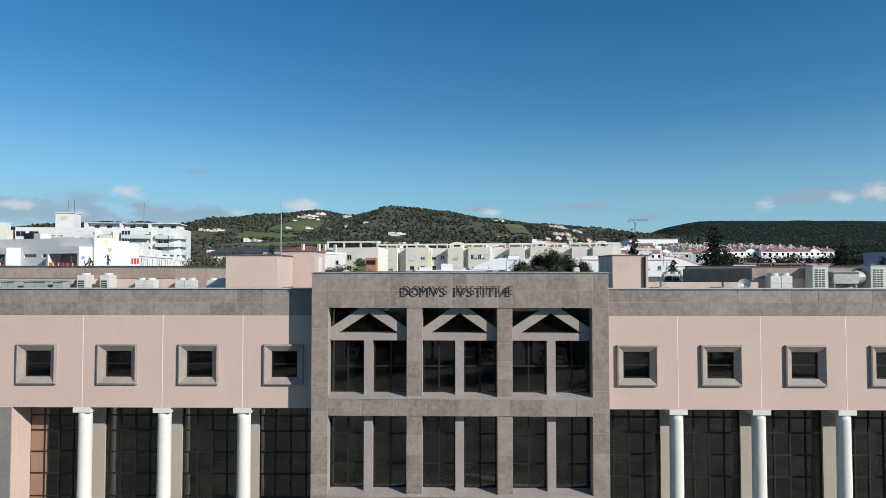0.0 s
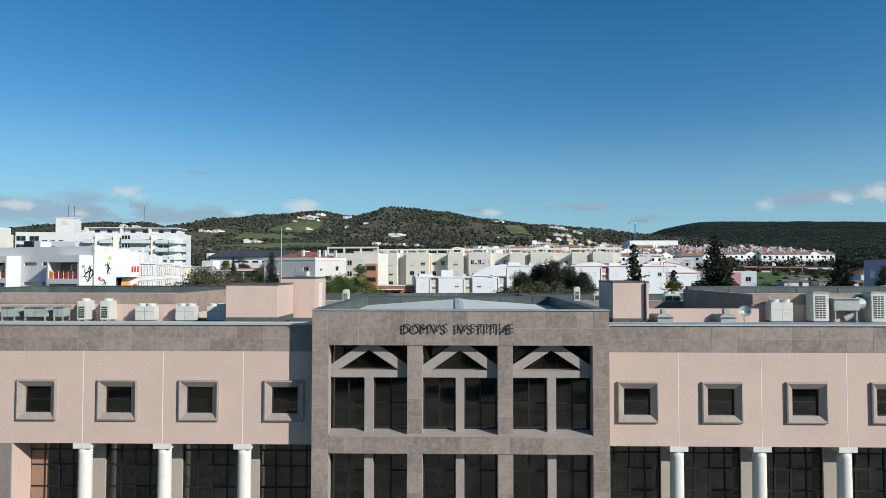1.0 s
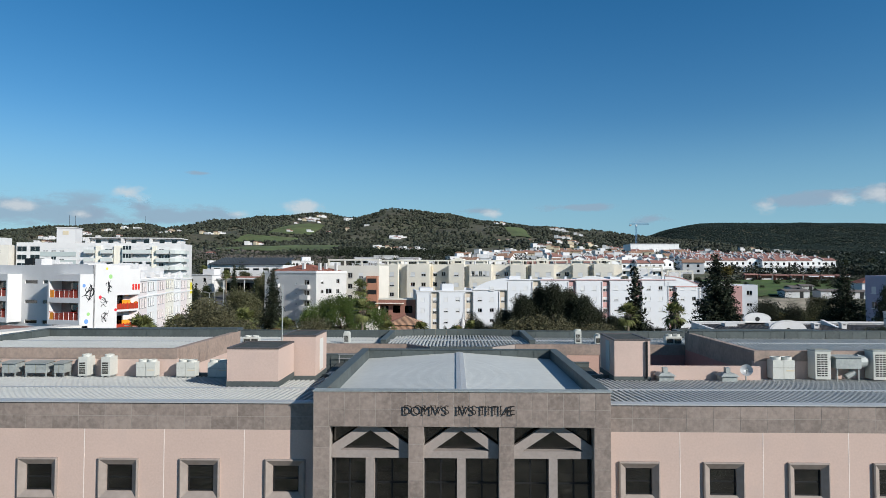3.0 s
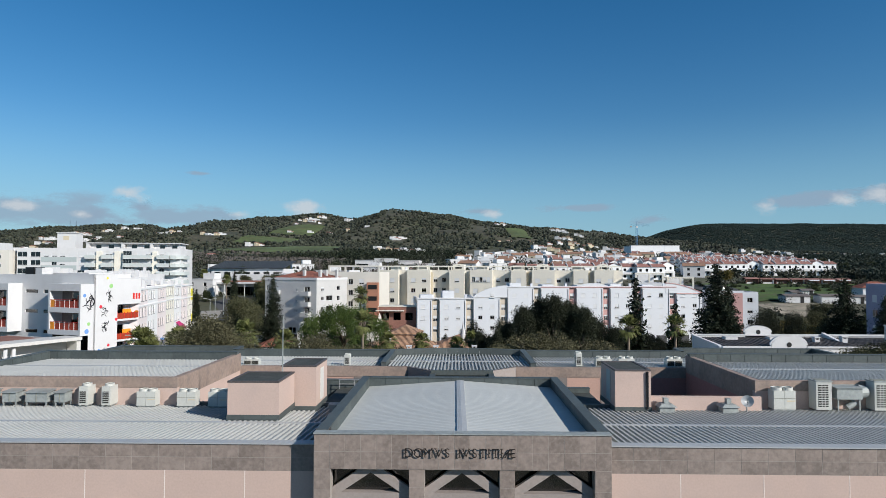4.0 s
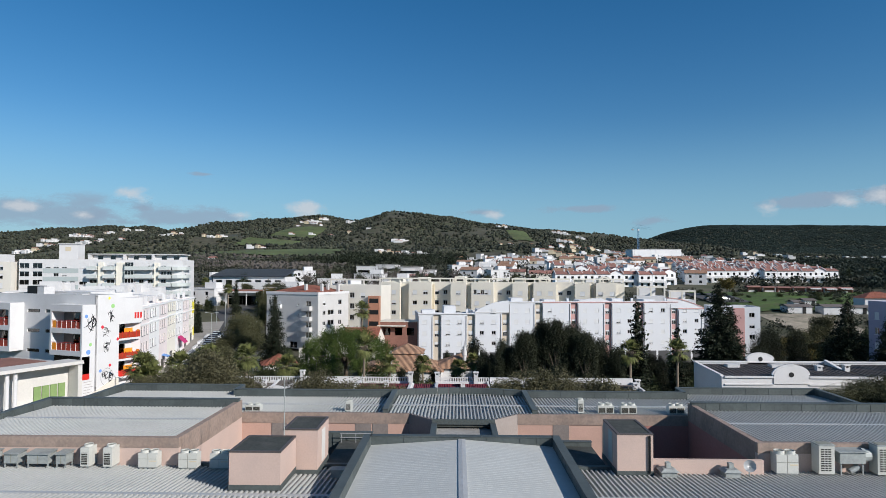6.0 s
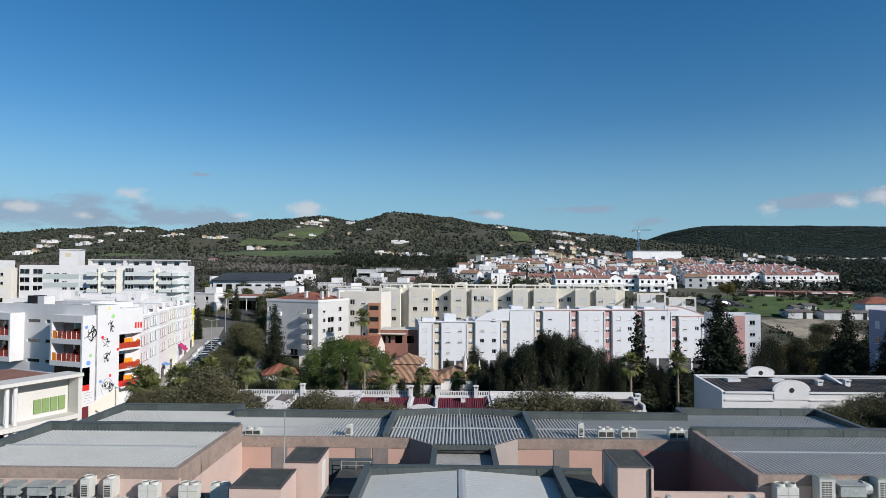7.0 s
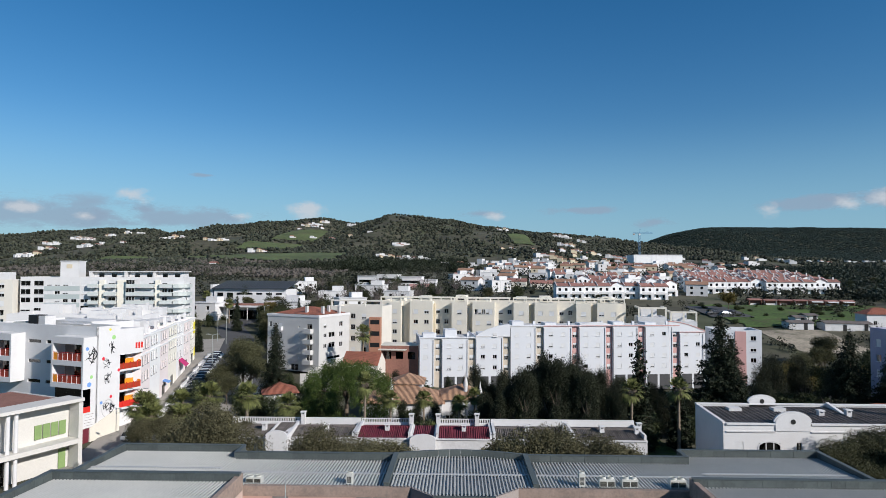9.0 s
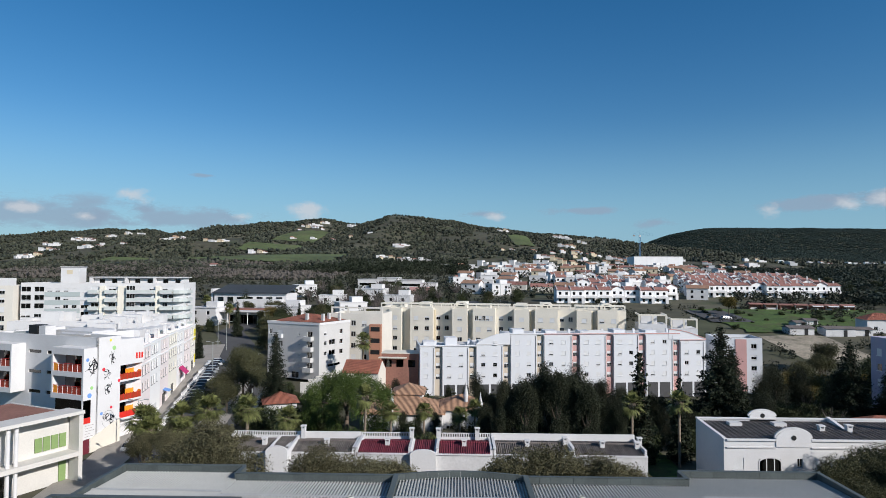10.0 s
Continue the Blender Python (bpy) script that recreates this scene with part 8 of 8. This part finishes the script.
far_spots = [p for p in far_spots if not (92 < p[0] < 182 and 180 < p[1] < 385) and not (-106 < p[0] < -54 and 218 < p[1] < 280) and not (p[0] < -62 and p[1] < 200) and abs(p[0] + 66 + (p[1] - 190) * 0.3) > 7]
for i, src in enumerate((fd, fg, fd, fg)):
    for x, y in far_spots[i::4]:
        ob = copy_thing(src, pose(x, y, terrain(x, y), 0, 0, rs.uniform(0, 360)))
        k = rs.uniform(0.5, 1.0)
        ob.scale = (k, k, k * 0.9)
for x, y in [(rs.uniform(66, 125), rs.uniform(118, 160)) for _ in range(30)]:
    ob = copy_thing(rs.choice((fd, au, fg, au, bt)), pose(x, y, terrain(x, y), 0, 0, rs.uniform(0, 360)))
    k = rs.uniform(0.55, 0.95)
    ob.scale = (k, k, k)
for x, y in [(rs.uniform(98, 180), rs.uniform(224, 282)) for _ in range(56)] + [(rs.uniform(-90, 0), rs.uniform(190, 330)) for _ in range(24)]:
    ob = copy_thing(sb, pose(x, y, terrain(x, y), 0, 0, rs.uniform(0, 360)))
    k = rs.uniform(0.2, 0.75)
    ob.scale = (k, k, k * 0.8)
for x, y in [(rs.uniform(-95, 5), rs.uniform(230, 340)) for _ in range(30)]:
    ob = copy_thing(bt, pose(x, y, terrain(x, y), 0, 0, rs.uniform(0, 360)))
    k = rs.uniform(1.0, 1.5)
    ob.scale = (k, k, k)
# trees across the street, behind the drone
for i in range(16):
    ob = copy_thing((fd, fg)[i % 2], pose(-48 + i * 6.4, -34 - (i % 3) * 5, 0, 0, 0, i * 50))
    ob.scale = (1.25, 1.25, 1.1)


def scrub(name, label, count, x0, x1, y0, y1, size, material, keep, coarse=False):
    """Far woods: very many small irregular crowns in one mesh."""
    t = (1 + 5 ** 0.5) / 2
    ico = np.array([(-1, t, 0), (1, t, 0), (-1, -t, 0), (1, -t, 0), (0, -1, t), (0, 1, t), (0, -1, -t), (0, 1, -t), (t, 0, -1), (t, 0, 1), (-t, 0, -1), (-t, 0, 1)]) / 1.9
    tri = np.array([(0, 11, 5), (0, 5, 1), (0, 1, 7), (0, 7, 10), (0, 10, 11), (1, 5, 9), (5, 11, 4), (11, 10, 2), (10, 7, 6), (7, 1, 8), (3, 9, 4), (3, 4, 2), (3, 2, 6), (3, 6, 8), (3, 8, 9), (4, 9, 5), (2, 4, 11), (6, 2, 10), (8, 6, 7), (9, 8, 1)])
    if coarse:
        ico = np.array([(1, 0, 0), (0, 1, 0), (-1, 0, 0), (0, -1, 0), (0, 0, 1), (0, 0, -1)])
        tri = np.array([(0, 1, 4), (1, 2, 4), (2, 3, 4), (3, 0, 4), (1, 0, 5), (2, 1, 5), (3, 2, 5), (0, 3, 5)])
    m = len(ico)
    vs, fs, k = [], [], 0
    for _ in range(count):
        y = y0 + (y1 - y0) * rng.random()
        x = rng.uniform(max(x0, -0.85 * y), min(x1, 0.8 * y))
        if not keep(x, y, rng.random()):
            continue
        s = size * rng.uniform(0.5, 1.3)
        p = ico * rng.uniform(0.6, 1.25, (m, 1)) * (s, s, s * rng.uniform(0.7, 1.3) * (0.45 if coarse else 1))
        vs.append(p + (x, y, terrain(x, y) + s * (0.2 if coarse else 0.55)))
        fs.append(tri + m * k)
        k += 1
    m = bpy.data.meshes.new(name)
    m.from_pydata(np.concatenate(vs).tolist(), [], np.concatenate(fs).tolist())
    m.materials.append(material)
    ob = new(name, m)
    return tagged(ob, label, "trees", kind="stuff")


FIELDS = ((-390, -150, 742, 925), (-352, -258, 990, 1058), (-328, -252, 1100, 1226), (-505, -440, 850, 910), (92, 128, 1050, 1190), (100, 180, 222, 277))
LOT_X, LOT_Y = np.array(LOTS).T


def wood(x, y, r):
    if any(a < x < b and c < y < d for a, b, c, d in FIELDS):
        return False
    if 225 < x < 335 and 790 < y < 930:
        return False
    if y > 600 and bool(((np.abs(LOT_X - x) < 10) & (LOT_Y - y > -8) & (LOT_Y - y < 34)).any()):
        return False
    f = noise.noise(Vector((x / 90, y / 90, 2.0))) * 0.9 + noise.noise(Vector((x / 30, y / 30, 7.0))) * 0.5
    return r < 0.62 + f * 1.25


scrub("hill_woods", "scattered dark green trees covering the hills", 52000, -1150, 760, 600, 1540, 2.6, M_SCRUB, wood)


def tufts(name, label, count, x0, x1, y0, y1, size, material, keep, leaves=44):
    """Nearer woods: crowns of loose leaf clumps, all in one mesh."""
    pts = []
    for _ in range(count):
        y = y0 + (y1 - y0) * rng.random()
        x = rng.uniform(max(x0, -0.85 * y), min(x1, 0.85 * y))
        if not keep(x, y, rng.random()):
            continue
        s = size * rng.uniform(0.45, 1.35)
        p = rng.normal(size=(leaves, 3))
        p /= np.linalg.norm(p, axis=1)[:, None]
        p *= rng.uniform(0.5, 1.0, (leaves, 1)) * (s, s, s * rng.uniform(0.8, 1.4))
        pts.append(p + (x, y, terrain(x, y) + s * 0.8))
    m = leaf_mesh(name, np.concatenate(pts), size * 0.42, material, 0.8, None, 0.75)
    return tagged(new(name, m), label, "trees", kind="stuff")


def open_lot(x, y):
    return 100 < x < 124 and 186 < y < 218


tufts("valley_woods", "trees and hedges between the fields and houses", 3600, -420, 420, 290, 640, 2.6, M_SCRUB, wood)
tufts("lot_scrub", "low bushes and brambles round the field and lot", 2600, 56, 182, 140, 292, 1.2, M_SCRUB, lambda x, y, r: not open_lot(x, y) and noise.noise(Vector((x / 16, y / 16, 4))) > r * 0.4 - 0.12 + (0.22 if y > 222 else 0), 36)
tufts("verge_bushes", "low dark bushes at the foot of the flats", 420, -18, 62, 112, 134, 1.2, M_LEAF_DEEP, lambda x, y, r: True, 60)
scrub("ridge_woods", "dark continuous scrub on the distant ridge", 60000, 300, 2400, 1900, 2950, 5.2, M_SCRUB_DARK, lambda x, y, r: True, True)
tufts("pine_belt", "belt of dense dark pines below the hill", 1500, -150, 10, 520, 760, 3.3, M_LEAF_DARK, lambda x, y, r: x > -140 + (y - 520) * 0.05, 40)
tufts("edge_woods", "dark dense trees at the edge of town", 2600, 100, 460, 190, 620, 3.0, M_SCRUB_DARK, lambda x, y, r: x > 186 + max(0, (y - 300) * 0.12) and r < 0.85)
scrub("winter_woods", "band of leafless brown winter trees", 15000, -420, -90, 440, 735, 1.7, M_WINTER, lambda x, y, r: r < 0.7 and noise.noise(Vector((x / 40, y / 40, 1))) > -0.15)
for i, (x, y) in enumerate(((-83, 249), (-92, 252), (-75, 250), (-100, 250), (-70, 243), (-96, 222), (-56, 184), (-53, 192), (-50, 200), (-57, 203), (-61, 214), (-86, 197), (-82, 188), (-90, 206), (-63, 222), (-47, 188), (-70, 226), (-44, 196), (-54, 210), (-80, 220), (-95, 215), (-50, 176), (-48, 182))):
    ob = copy_thing((fg, fd, fd, pm)[i % 4], pose(x, y, terrain(x, y), 0, 0, rs.uniform(0, 360)))
    k = rs.uniform(0.65, 0.95)
    ob.scale = (k, k, k)
for x, y, k in ((0, 101, 0.42), (4.6, 101.5, 0.5), (-3.6, 101, 0.36), (7.5, 103, 0.55), (-8.8, 101, 0.36), (-6.4, 100.5, 0.34), (28, 97, 0.55), (31.5, 98, 0.5), (35, 97, 0.5), (24, 96, 0.5)):
    ob = copy_thing(dk if x < 10 else dk2, pose(x, y, terrain(x, y), 0, 0, rs.uniform(0, 360)))
    ob.scale = (k, k, k)
for x, y, k in ((92, 141, 1.0), (97, 151, 0.95), (104, 161, 0.9), (88, 130, 1.0), (84, 142, 0.8), (110, 170, 0.8), (100, 140, 1.0)):
    ob = copy_thing(fd, pose(x, y, terrain(x, y), 0, 0, rs.uniform(0, 360)))
    ob.scale = (k, k, k)

# ---- fields, roads, cars and lamps ----
def drape(name, label, ring_x, ring_y, z, material, category):
    """A patch of ground surface between y0..y1 and x0..x1 lying on the terrain."""
    (x0, x1), (y0, y1) = ring_x, ring_y
    nx, ny = 14, 10
    s = Shape()
    s.v = []
    for j in range(ny + 1):
        for i in range(nx + 1):
            x, y = x0 + (x1 - x0) * i / nx, y0 + (y1 - y0) * j / ny
            ed = noise.noise(Vector((x * 0.13, y * 0.13, 3))) * 0.06
            x += (x1 - x0) * ed * (abs(i / nx - 0.5) > 0.45)
            y += (y1 - y0) * ed * (abs(j / ny - 0.5) > 0.45)
            s.v.append((x, y, terrain(x, y) + z))
    s.f = [(j * (nx + 1) + i, j * (nx + 1) + i + 1, (j + 1) * (nx + 1) + i + 1, (j + 1) * (nx + 1) + i) for j in range(ny) for i in range(nx)]
    return solo(name, s, material, label, category, kind="structure", smooth=True)


M_FIELD = mat("winter_grass", (0.055, 0.095, 0.018), 0.95, 0.45, 0.9, 0.07, 0.2, stain=(0.07, 0.06, 0.03), stain_amount=0.9)
M_DIRT = mat("bare_dirt", (0.29, 0.25, 0.19), 0.95, 0.3, 1.2, 0.12, 0.2, stain=(0.09, 0.1, 0.05), stain_amount=0.8)
M_MEADOW = mat("bright_meadow", (0.082, 0.108, 0.038), 0.95, 0.35, 0.2, 0.02, 0.2, stain=(0.11, 0.11, 0.045), stain_amount=0.6)
for x0, x1, y0, y1 in FIELDS:
    a, b = (x0, x1), (y0, y1)
    drape("field", "green winter grass field", a, b, 0.35 if y0 < 300 else 1.5, M_FIELD if y0 < 300 else M_MEADOW, "field")
drape("dirt_lot", "bare pale dirt lot", (101, 123), (188, 217), 0.15, M_DIRT, "ground")
drape("lawn", "green lawn among garden trees", (21.8, 29.4), (82, 96), 0.1, M_FIELD, "lawn")
drape("car_park", "asphalt car park", (96, 112), (242, 272), 0.45, M_ASPHALT, "car park")
drape("pavement_square", "pale paved forecourt", (-54, 20), (56, 64), 0.05, M_PAVING, "pavement")


def strip(name, label, pts, w, z, material, category, thick=0.0):
    s = Shape()
    dense = []
    for (ax, ay), (bx, by) in zip(pts[:-1], pts[1:]):
        n = max(1, int(math.hypot(bx - ax, by - ay) / 5))
        dense += [(ax + (bx - ax) * i / n, ay + (by - ay) * i / n) for i in range(n)]
    dense.append(pts[-1])
    k = len(dense)
    v = []
    for i, (x, y) in enumerate(dense):
        a, b = dense[max(0, i - 1)], dense[min(k - 1, i + 1)]
        d = Vector((b[0] - a[0], b[1] - a[1])).normalized()
        for sg in (-1, 1):
            px, py = x - d.y * w / 2 * sg, y + d.x * w / 2 * sg
            v.append((px, py, terrain(px, py) + z))
    s.v = v
    s.f = [(2 * i + 1, 2 * i, 2 * i + 2, 2 * i + 3)[::-1] for i in range(k - 1)]
    return solo(name, s, material, label, category, kind="structure")


ST = [(-40, 40), (-43, 80), (-48.5, 112), (-57.5, 160), (-66, 190), (-77, 212), (-76, 240), (-50, 270), (10, 300)]
strip("road", "asphalt town street", ST, 9.0, 0.12, M_ASPHALT, "road")
strip("pavement", "pale paved footway along the street", [(x - 7.6, y) for x, y in ST[:5]], 6.4, 0.24, M_PAVING, "pavement")
strip("pavement", "pale paved footway along the street", [(x + 6.0, y) for x, y in ST[:4]], 2.6, 0.24, M_PAVING, "pavement")
strip("side_road", "asphalt side road", [(-44, 100), (-38, 130), (-50, 150)], 6, 0.14, M_ASPHALT, "road")
strip("far_road", "grey road climbing away through the town", [(-30, 330), (0, 380), (20, 460)], 7, 0.3, M_ASPHALT, "road")


def car(color, at, label):
    c = thing("parked_car", label, "car", at, "parked cars")
    low = [(-2.1, -0.85), (2.1, -0.85), (2.1, 0.85), (-2.1, 0.85)]
    part("body", Shape().hull([(x, y, 0.3) for x, y in low], [(x * 0.98, y, 0.62) for x, y in low]).hull([(x * 0.98, y, 0.62) for x, y in low], [(x * 0.93, y * 0.95, 0.88) for x, y in low]), color, c)
    part("cabin_glass", Shape().hull([(-1.75, -0.78, 0.883), (1.0, -0.78, 0.883), (1.0, 0.78, 0.883), (-1.75, 0.78, 0.883)], [(-1.35, -0.62, 1.36), (0.35, -0.62, 1.36), (0.35, 0.62, 1.36), (-1.35, 0.62, 1.36)]), M_BLACK_GLOSS, c)
    part("roof", Shape().hull([(-1.38, -0.63, 1.362), (0.38, -0.63, 1.362), (0.38, 0.63, 1.362), (-1.38, 0.63, 1.362)], [(-1.2, -0.55, 1.43), (0.2, -0.55, 1.43), (0.2, 0.55, 1.43), (-1.2, 0.55, 1.43)]), color, c)
    for x in (-1.3, 1.3):
        for y in (-0.8, 0.8):
            part("wheel", Shape().rod((x, y - 0.1, 0.31), (x, y + 0.1, 0.31), 0.31, sides=12), M_BLACK, c)
    return c


M_BLACK_GLOSS = mat("car_glass", (0.02, 0.022, 0.025), 0.08, 0.05, bump=0, spec=0.6)
paints = [(mat("car_paint_" + n, c, 0.28, 0.03, bump=0, metal=0.2), n) for n, c in (("white", (0.55, 0.55, 0.55)), ("silver", (0.3, 0.31, 0.32)), ("dark_grey", (0.06, 0.065, 0.07)), ("black", (0.015, 0.015, 0.017)), ("slate", (0.12, 0.13, 0.14)))]
rc = random.Random(12)
for i in range(14):
    y = 126 + i * 2.9
    x = -53.2 - (y - 107.6) * 0.236 + 3.4
    p, n = rc.choice(paints)
    car(p, pose(x, y, terrain(x, y) + 0.13, 0, 0, 205 + rc.uniform(-4, 4)), n.replace("_", " ") + " car parked at an angle by the kerb")
for x, y, a in ((-40, 104, 90), (-45, 113, 100), (-34, 120, 60), (98, 248, 10), (101, 250, 8), (104, 249, 12), (107, 252, 5), (-52, 100, 100)):
    p, n = rc.choice(paints)
    car(p, pose(x, y, terrain(x, y) + 0.2, 0, 0, a), n.replace("_", " ") + " car parked in the open")
lamp = thing("street_lamp", "tall grey street lamp with two short arms", "street lamp", None, "street lamps")
part("pole", Shape().rod((0, 0, 0), (0, 0, 8.2), 0.09, 0.06, 8), M_ZINC, lamp)
part("arm", Shape().rod((-1.1, 0, 8.35), (0, 0, 8.1), 0.04).rod((0, 0, 8.1), (1.1, 0, 8.35), 0.04), M_ZINC, lamp)
for sx in (-1.2, 1.2):
    part("lamp_head", Shape().box(sx - 0.35, sx + 0.35, -0.12, 0.12, 8.3, 8.42), M_ZINC, lamp)
for i, (x, y) in enumerate(((-50.4, 99), (-45.2, 92), (-58.5, 150), (-71, 186), (-63, 205), (-67, 182), (-44, 135), (-12, 330), (-4, 350), (4, 370), (60, 195), (20, 300))):
    m = pose(x, y, terrain(x, y), 0, 0, 10)
    if i == 0:
        lamp.matrix_basis = m
    else:
        copy_thing(lamp, m)

# ---- clouds low over the horizon ----
def cloud_mat(name, color, soft, noise_scale, stretch):
    m = bpy.data.materials.new(name)
    m.use_nodes = True
    n, l = m.node_tree.nodes, m.node_tree.links
    n.remove(n["Principled BSDF"])
    tc, ln, mp, ns = n.new("ShaderNodeTexCoord"), n.new("ShaderNodeVectorMath"), n.new("ShaderNodeMapping"), n.new("ShaderNodeTexNoise")
    ln.operation = "LENGTH"
    l.new(tc.outputs["Object"], ln.inputs[0])
    geo = n.new("ShaderNodeNewGeometry")
    mp.inputs["Scale"].default_value = (1, 1, stretch)
    l.new(geo.outputs["Position"], mp.inputs["Vector"])
    l.new(mp.outputs[0], ns.inputs["Vector"])
    ns.inputs["Scale"].default_value, ns.inputs["Detail"].default_value, ns.inputs["Roughness"].default_value = noise_scale, 7, 0.62
    inv = n.new("ShaderNodeMath")
    inv.operation = "SUBTRACT"
    inv.inputs[0].default_value = 1.0
    l.new(ln.outputs["Value"], inv.inputs[1])
    add = n.new("ShaderNodeMath")
    add.operation = "MULTIPLY_ADD"
    l.new(ns.outputs["Fac"], add.inputs[0])
    add.inputs[1].default_value = 1.9
    l.new(inv.outputs[0], add.inputs[2])
    r = n.new("ShaderNodeMapRange")
    r.interpolation_type = "SMOOTHSTEP"
    r.inputs["From Min"].default_value, r.inputs["From Max"].default_value = 1.22, 1.22 + soft
    r.inputs["To Max"].default_value = color[3]
    l.new(add.outputs[0], r.inputs["Value"])
    lim = n.new("ShaderNodeMath")
    lim.operation = "MULTIPLY"
    edge = n.new("ShaderNodeMapRange")
    edge.interpolation_type = "SMOOTHSTEP"
    edge.inputs["From Min"].default_value, edge.inputs["From Max"].default_value = 0.0, 0.45
    l.new(inv.outputs[0], edge.inputs["Value"])
    l.new(edge.outputs[0], lim.inputs[0])
    l.new(r.outputs[0], lim.inputs[1])
    t, e, x = n.new("ShaderNodeBsdfTransparent"), n.new("ShaderNodeEmission"), n.new("ShaderNodeMixShader")
    e.inputs["Color"].default_value = (*color[:3], 1)
    l.new(lim.outputs[0], x.inputs[0])
    l.new(t.outputs[0], x.inputs[1])
    l.new(e.outputs[0], x.inputs[2])
    l.new(x.outputs[0], n["Material Output"].inputs["Surface"])
    return m


# both sorts glow by emission: the daylight on the clouds is in their colour
M_CLOUD = cloud_mat("sunlit_cloud", (0.62, 0.66, 0.7, 0.8), 0.75, 0.006, 1.6)
M_HAZE = cloud_mat("grey_cloud_bank", (0.3, 0.4, 0.52, 0.75), 0.5, 0.0035, 2.5)
sheet = Shape()
k = 16
sheet.v = [(0, 0, 0)] + [(math.cos(2 * math.pi * i / k), 0, math.sin(2 * math.pi * i / k)) for i in range(k)]
sheet.f = [(0, 1 + (i + 1) % k, 1 + i) for i in range(k)]
for material, label in ((M_HAZE, "flat grey cloud bank over the horizon"), (M_CLOUD, "small bright cloud over the horizon")):
    me = sheet.mesh("cloud")
    me.materials.append(material)
    rows = ((-34.5, 4.9, 13.0, 1.6), (-24, 4.8, 9.0, 1.2), (10.5, 5.8, 5.0, 0.45), (29, 5.9, 6.0, 0.8), (17.2, 4.7, 3.0, 0.6), (-22, 8.4, 1.6, 0.25), (2.5, 5.6, 3.2, 0.5), (34, 6.1, 5.0, 0.8)) if material is M_HAZE else \
           ((-27.3, 6.5, 1.7, 0.9), (-13.4, 5.6, 2.5, 1.15), (3.4, 5.4, 1.5, 0.65), (25.9, 5.5, 1.3, 0.8), (31.2, 5.7, 1.6, 0.8), (33.6, 6.0, 2.0, 0.9), (-35, 5.1, 1.6, 0.6), (-31, 4.6, 1.2, 0.5), (-19, 5.0, 1.3, 0.5))
    for az, el, w, h in rows:
        rad = 4600 if material is M_CLOUD else 4700
        a, b = radians(az), radians(el)
        c = new("cloud", me)
        c.matrix_basis = Matrix.Translation((rad * math.sin(a), rad * math.cos(a), rad * math.tan(b))) @ pose(0, 0, 0, 0, 0, -az)
        c.scale = (rad * radians(w) * 1.2, 1, rad * radians(h) * 1.25)
        c.visible_shadow = False
        tagged(c, label, "cloud", kind="structure")
M_LOT = mat("gravel_and_paving", (0.13, 0.118, 0.09), 0.9, 0.6, 2.5, 0.3, 0.4, stain=(0.06, 0.07, 0.03), stain_amount=0.8)
# paved forecourt in front of the courthouse
solo("forecourt", Shape().box(-40, 40, -22, 25.2, -0.3, 0.04), M_LOT, "gravel and paved forecourt before the courthouse", "pavement", kind="structure")
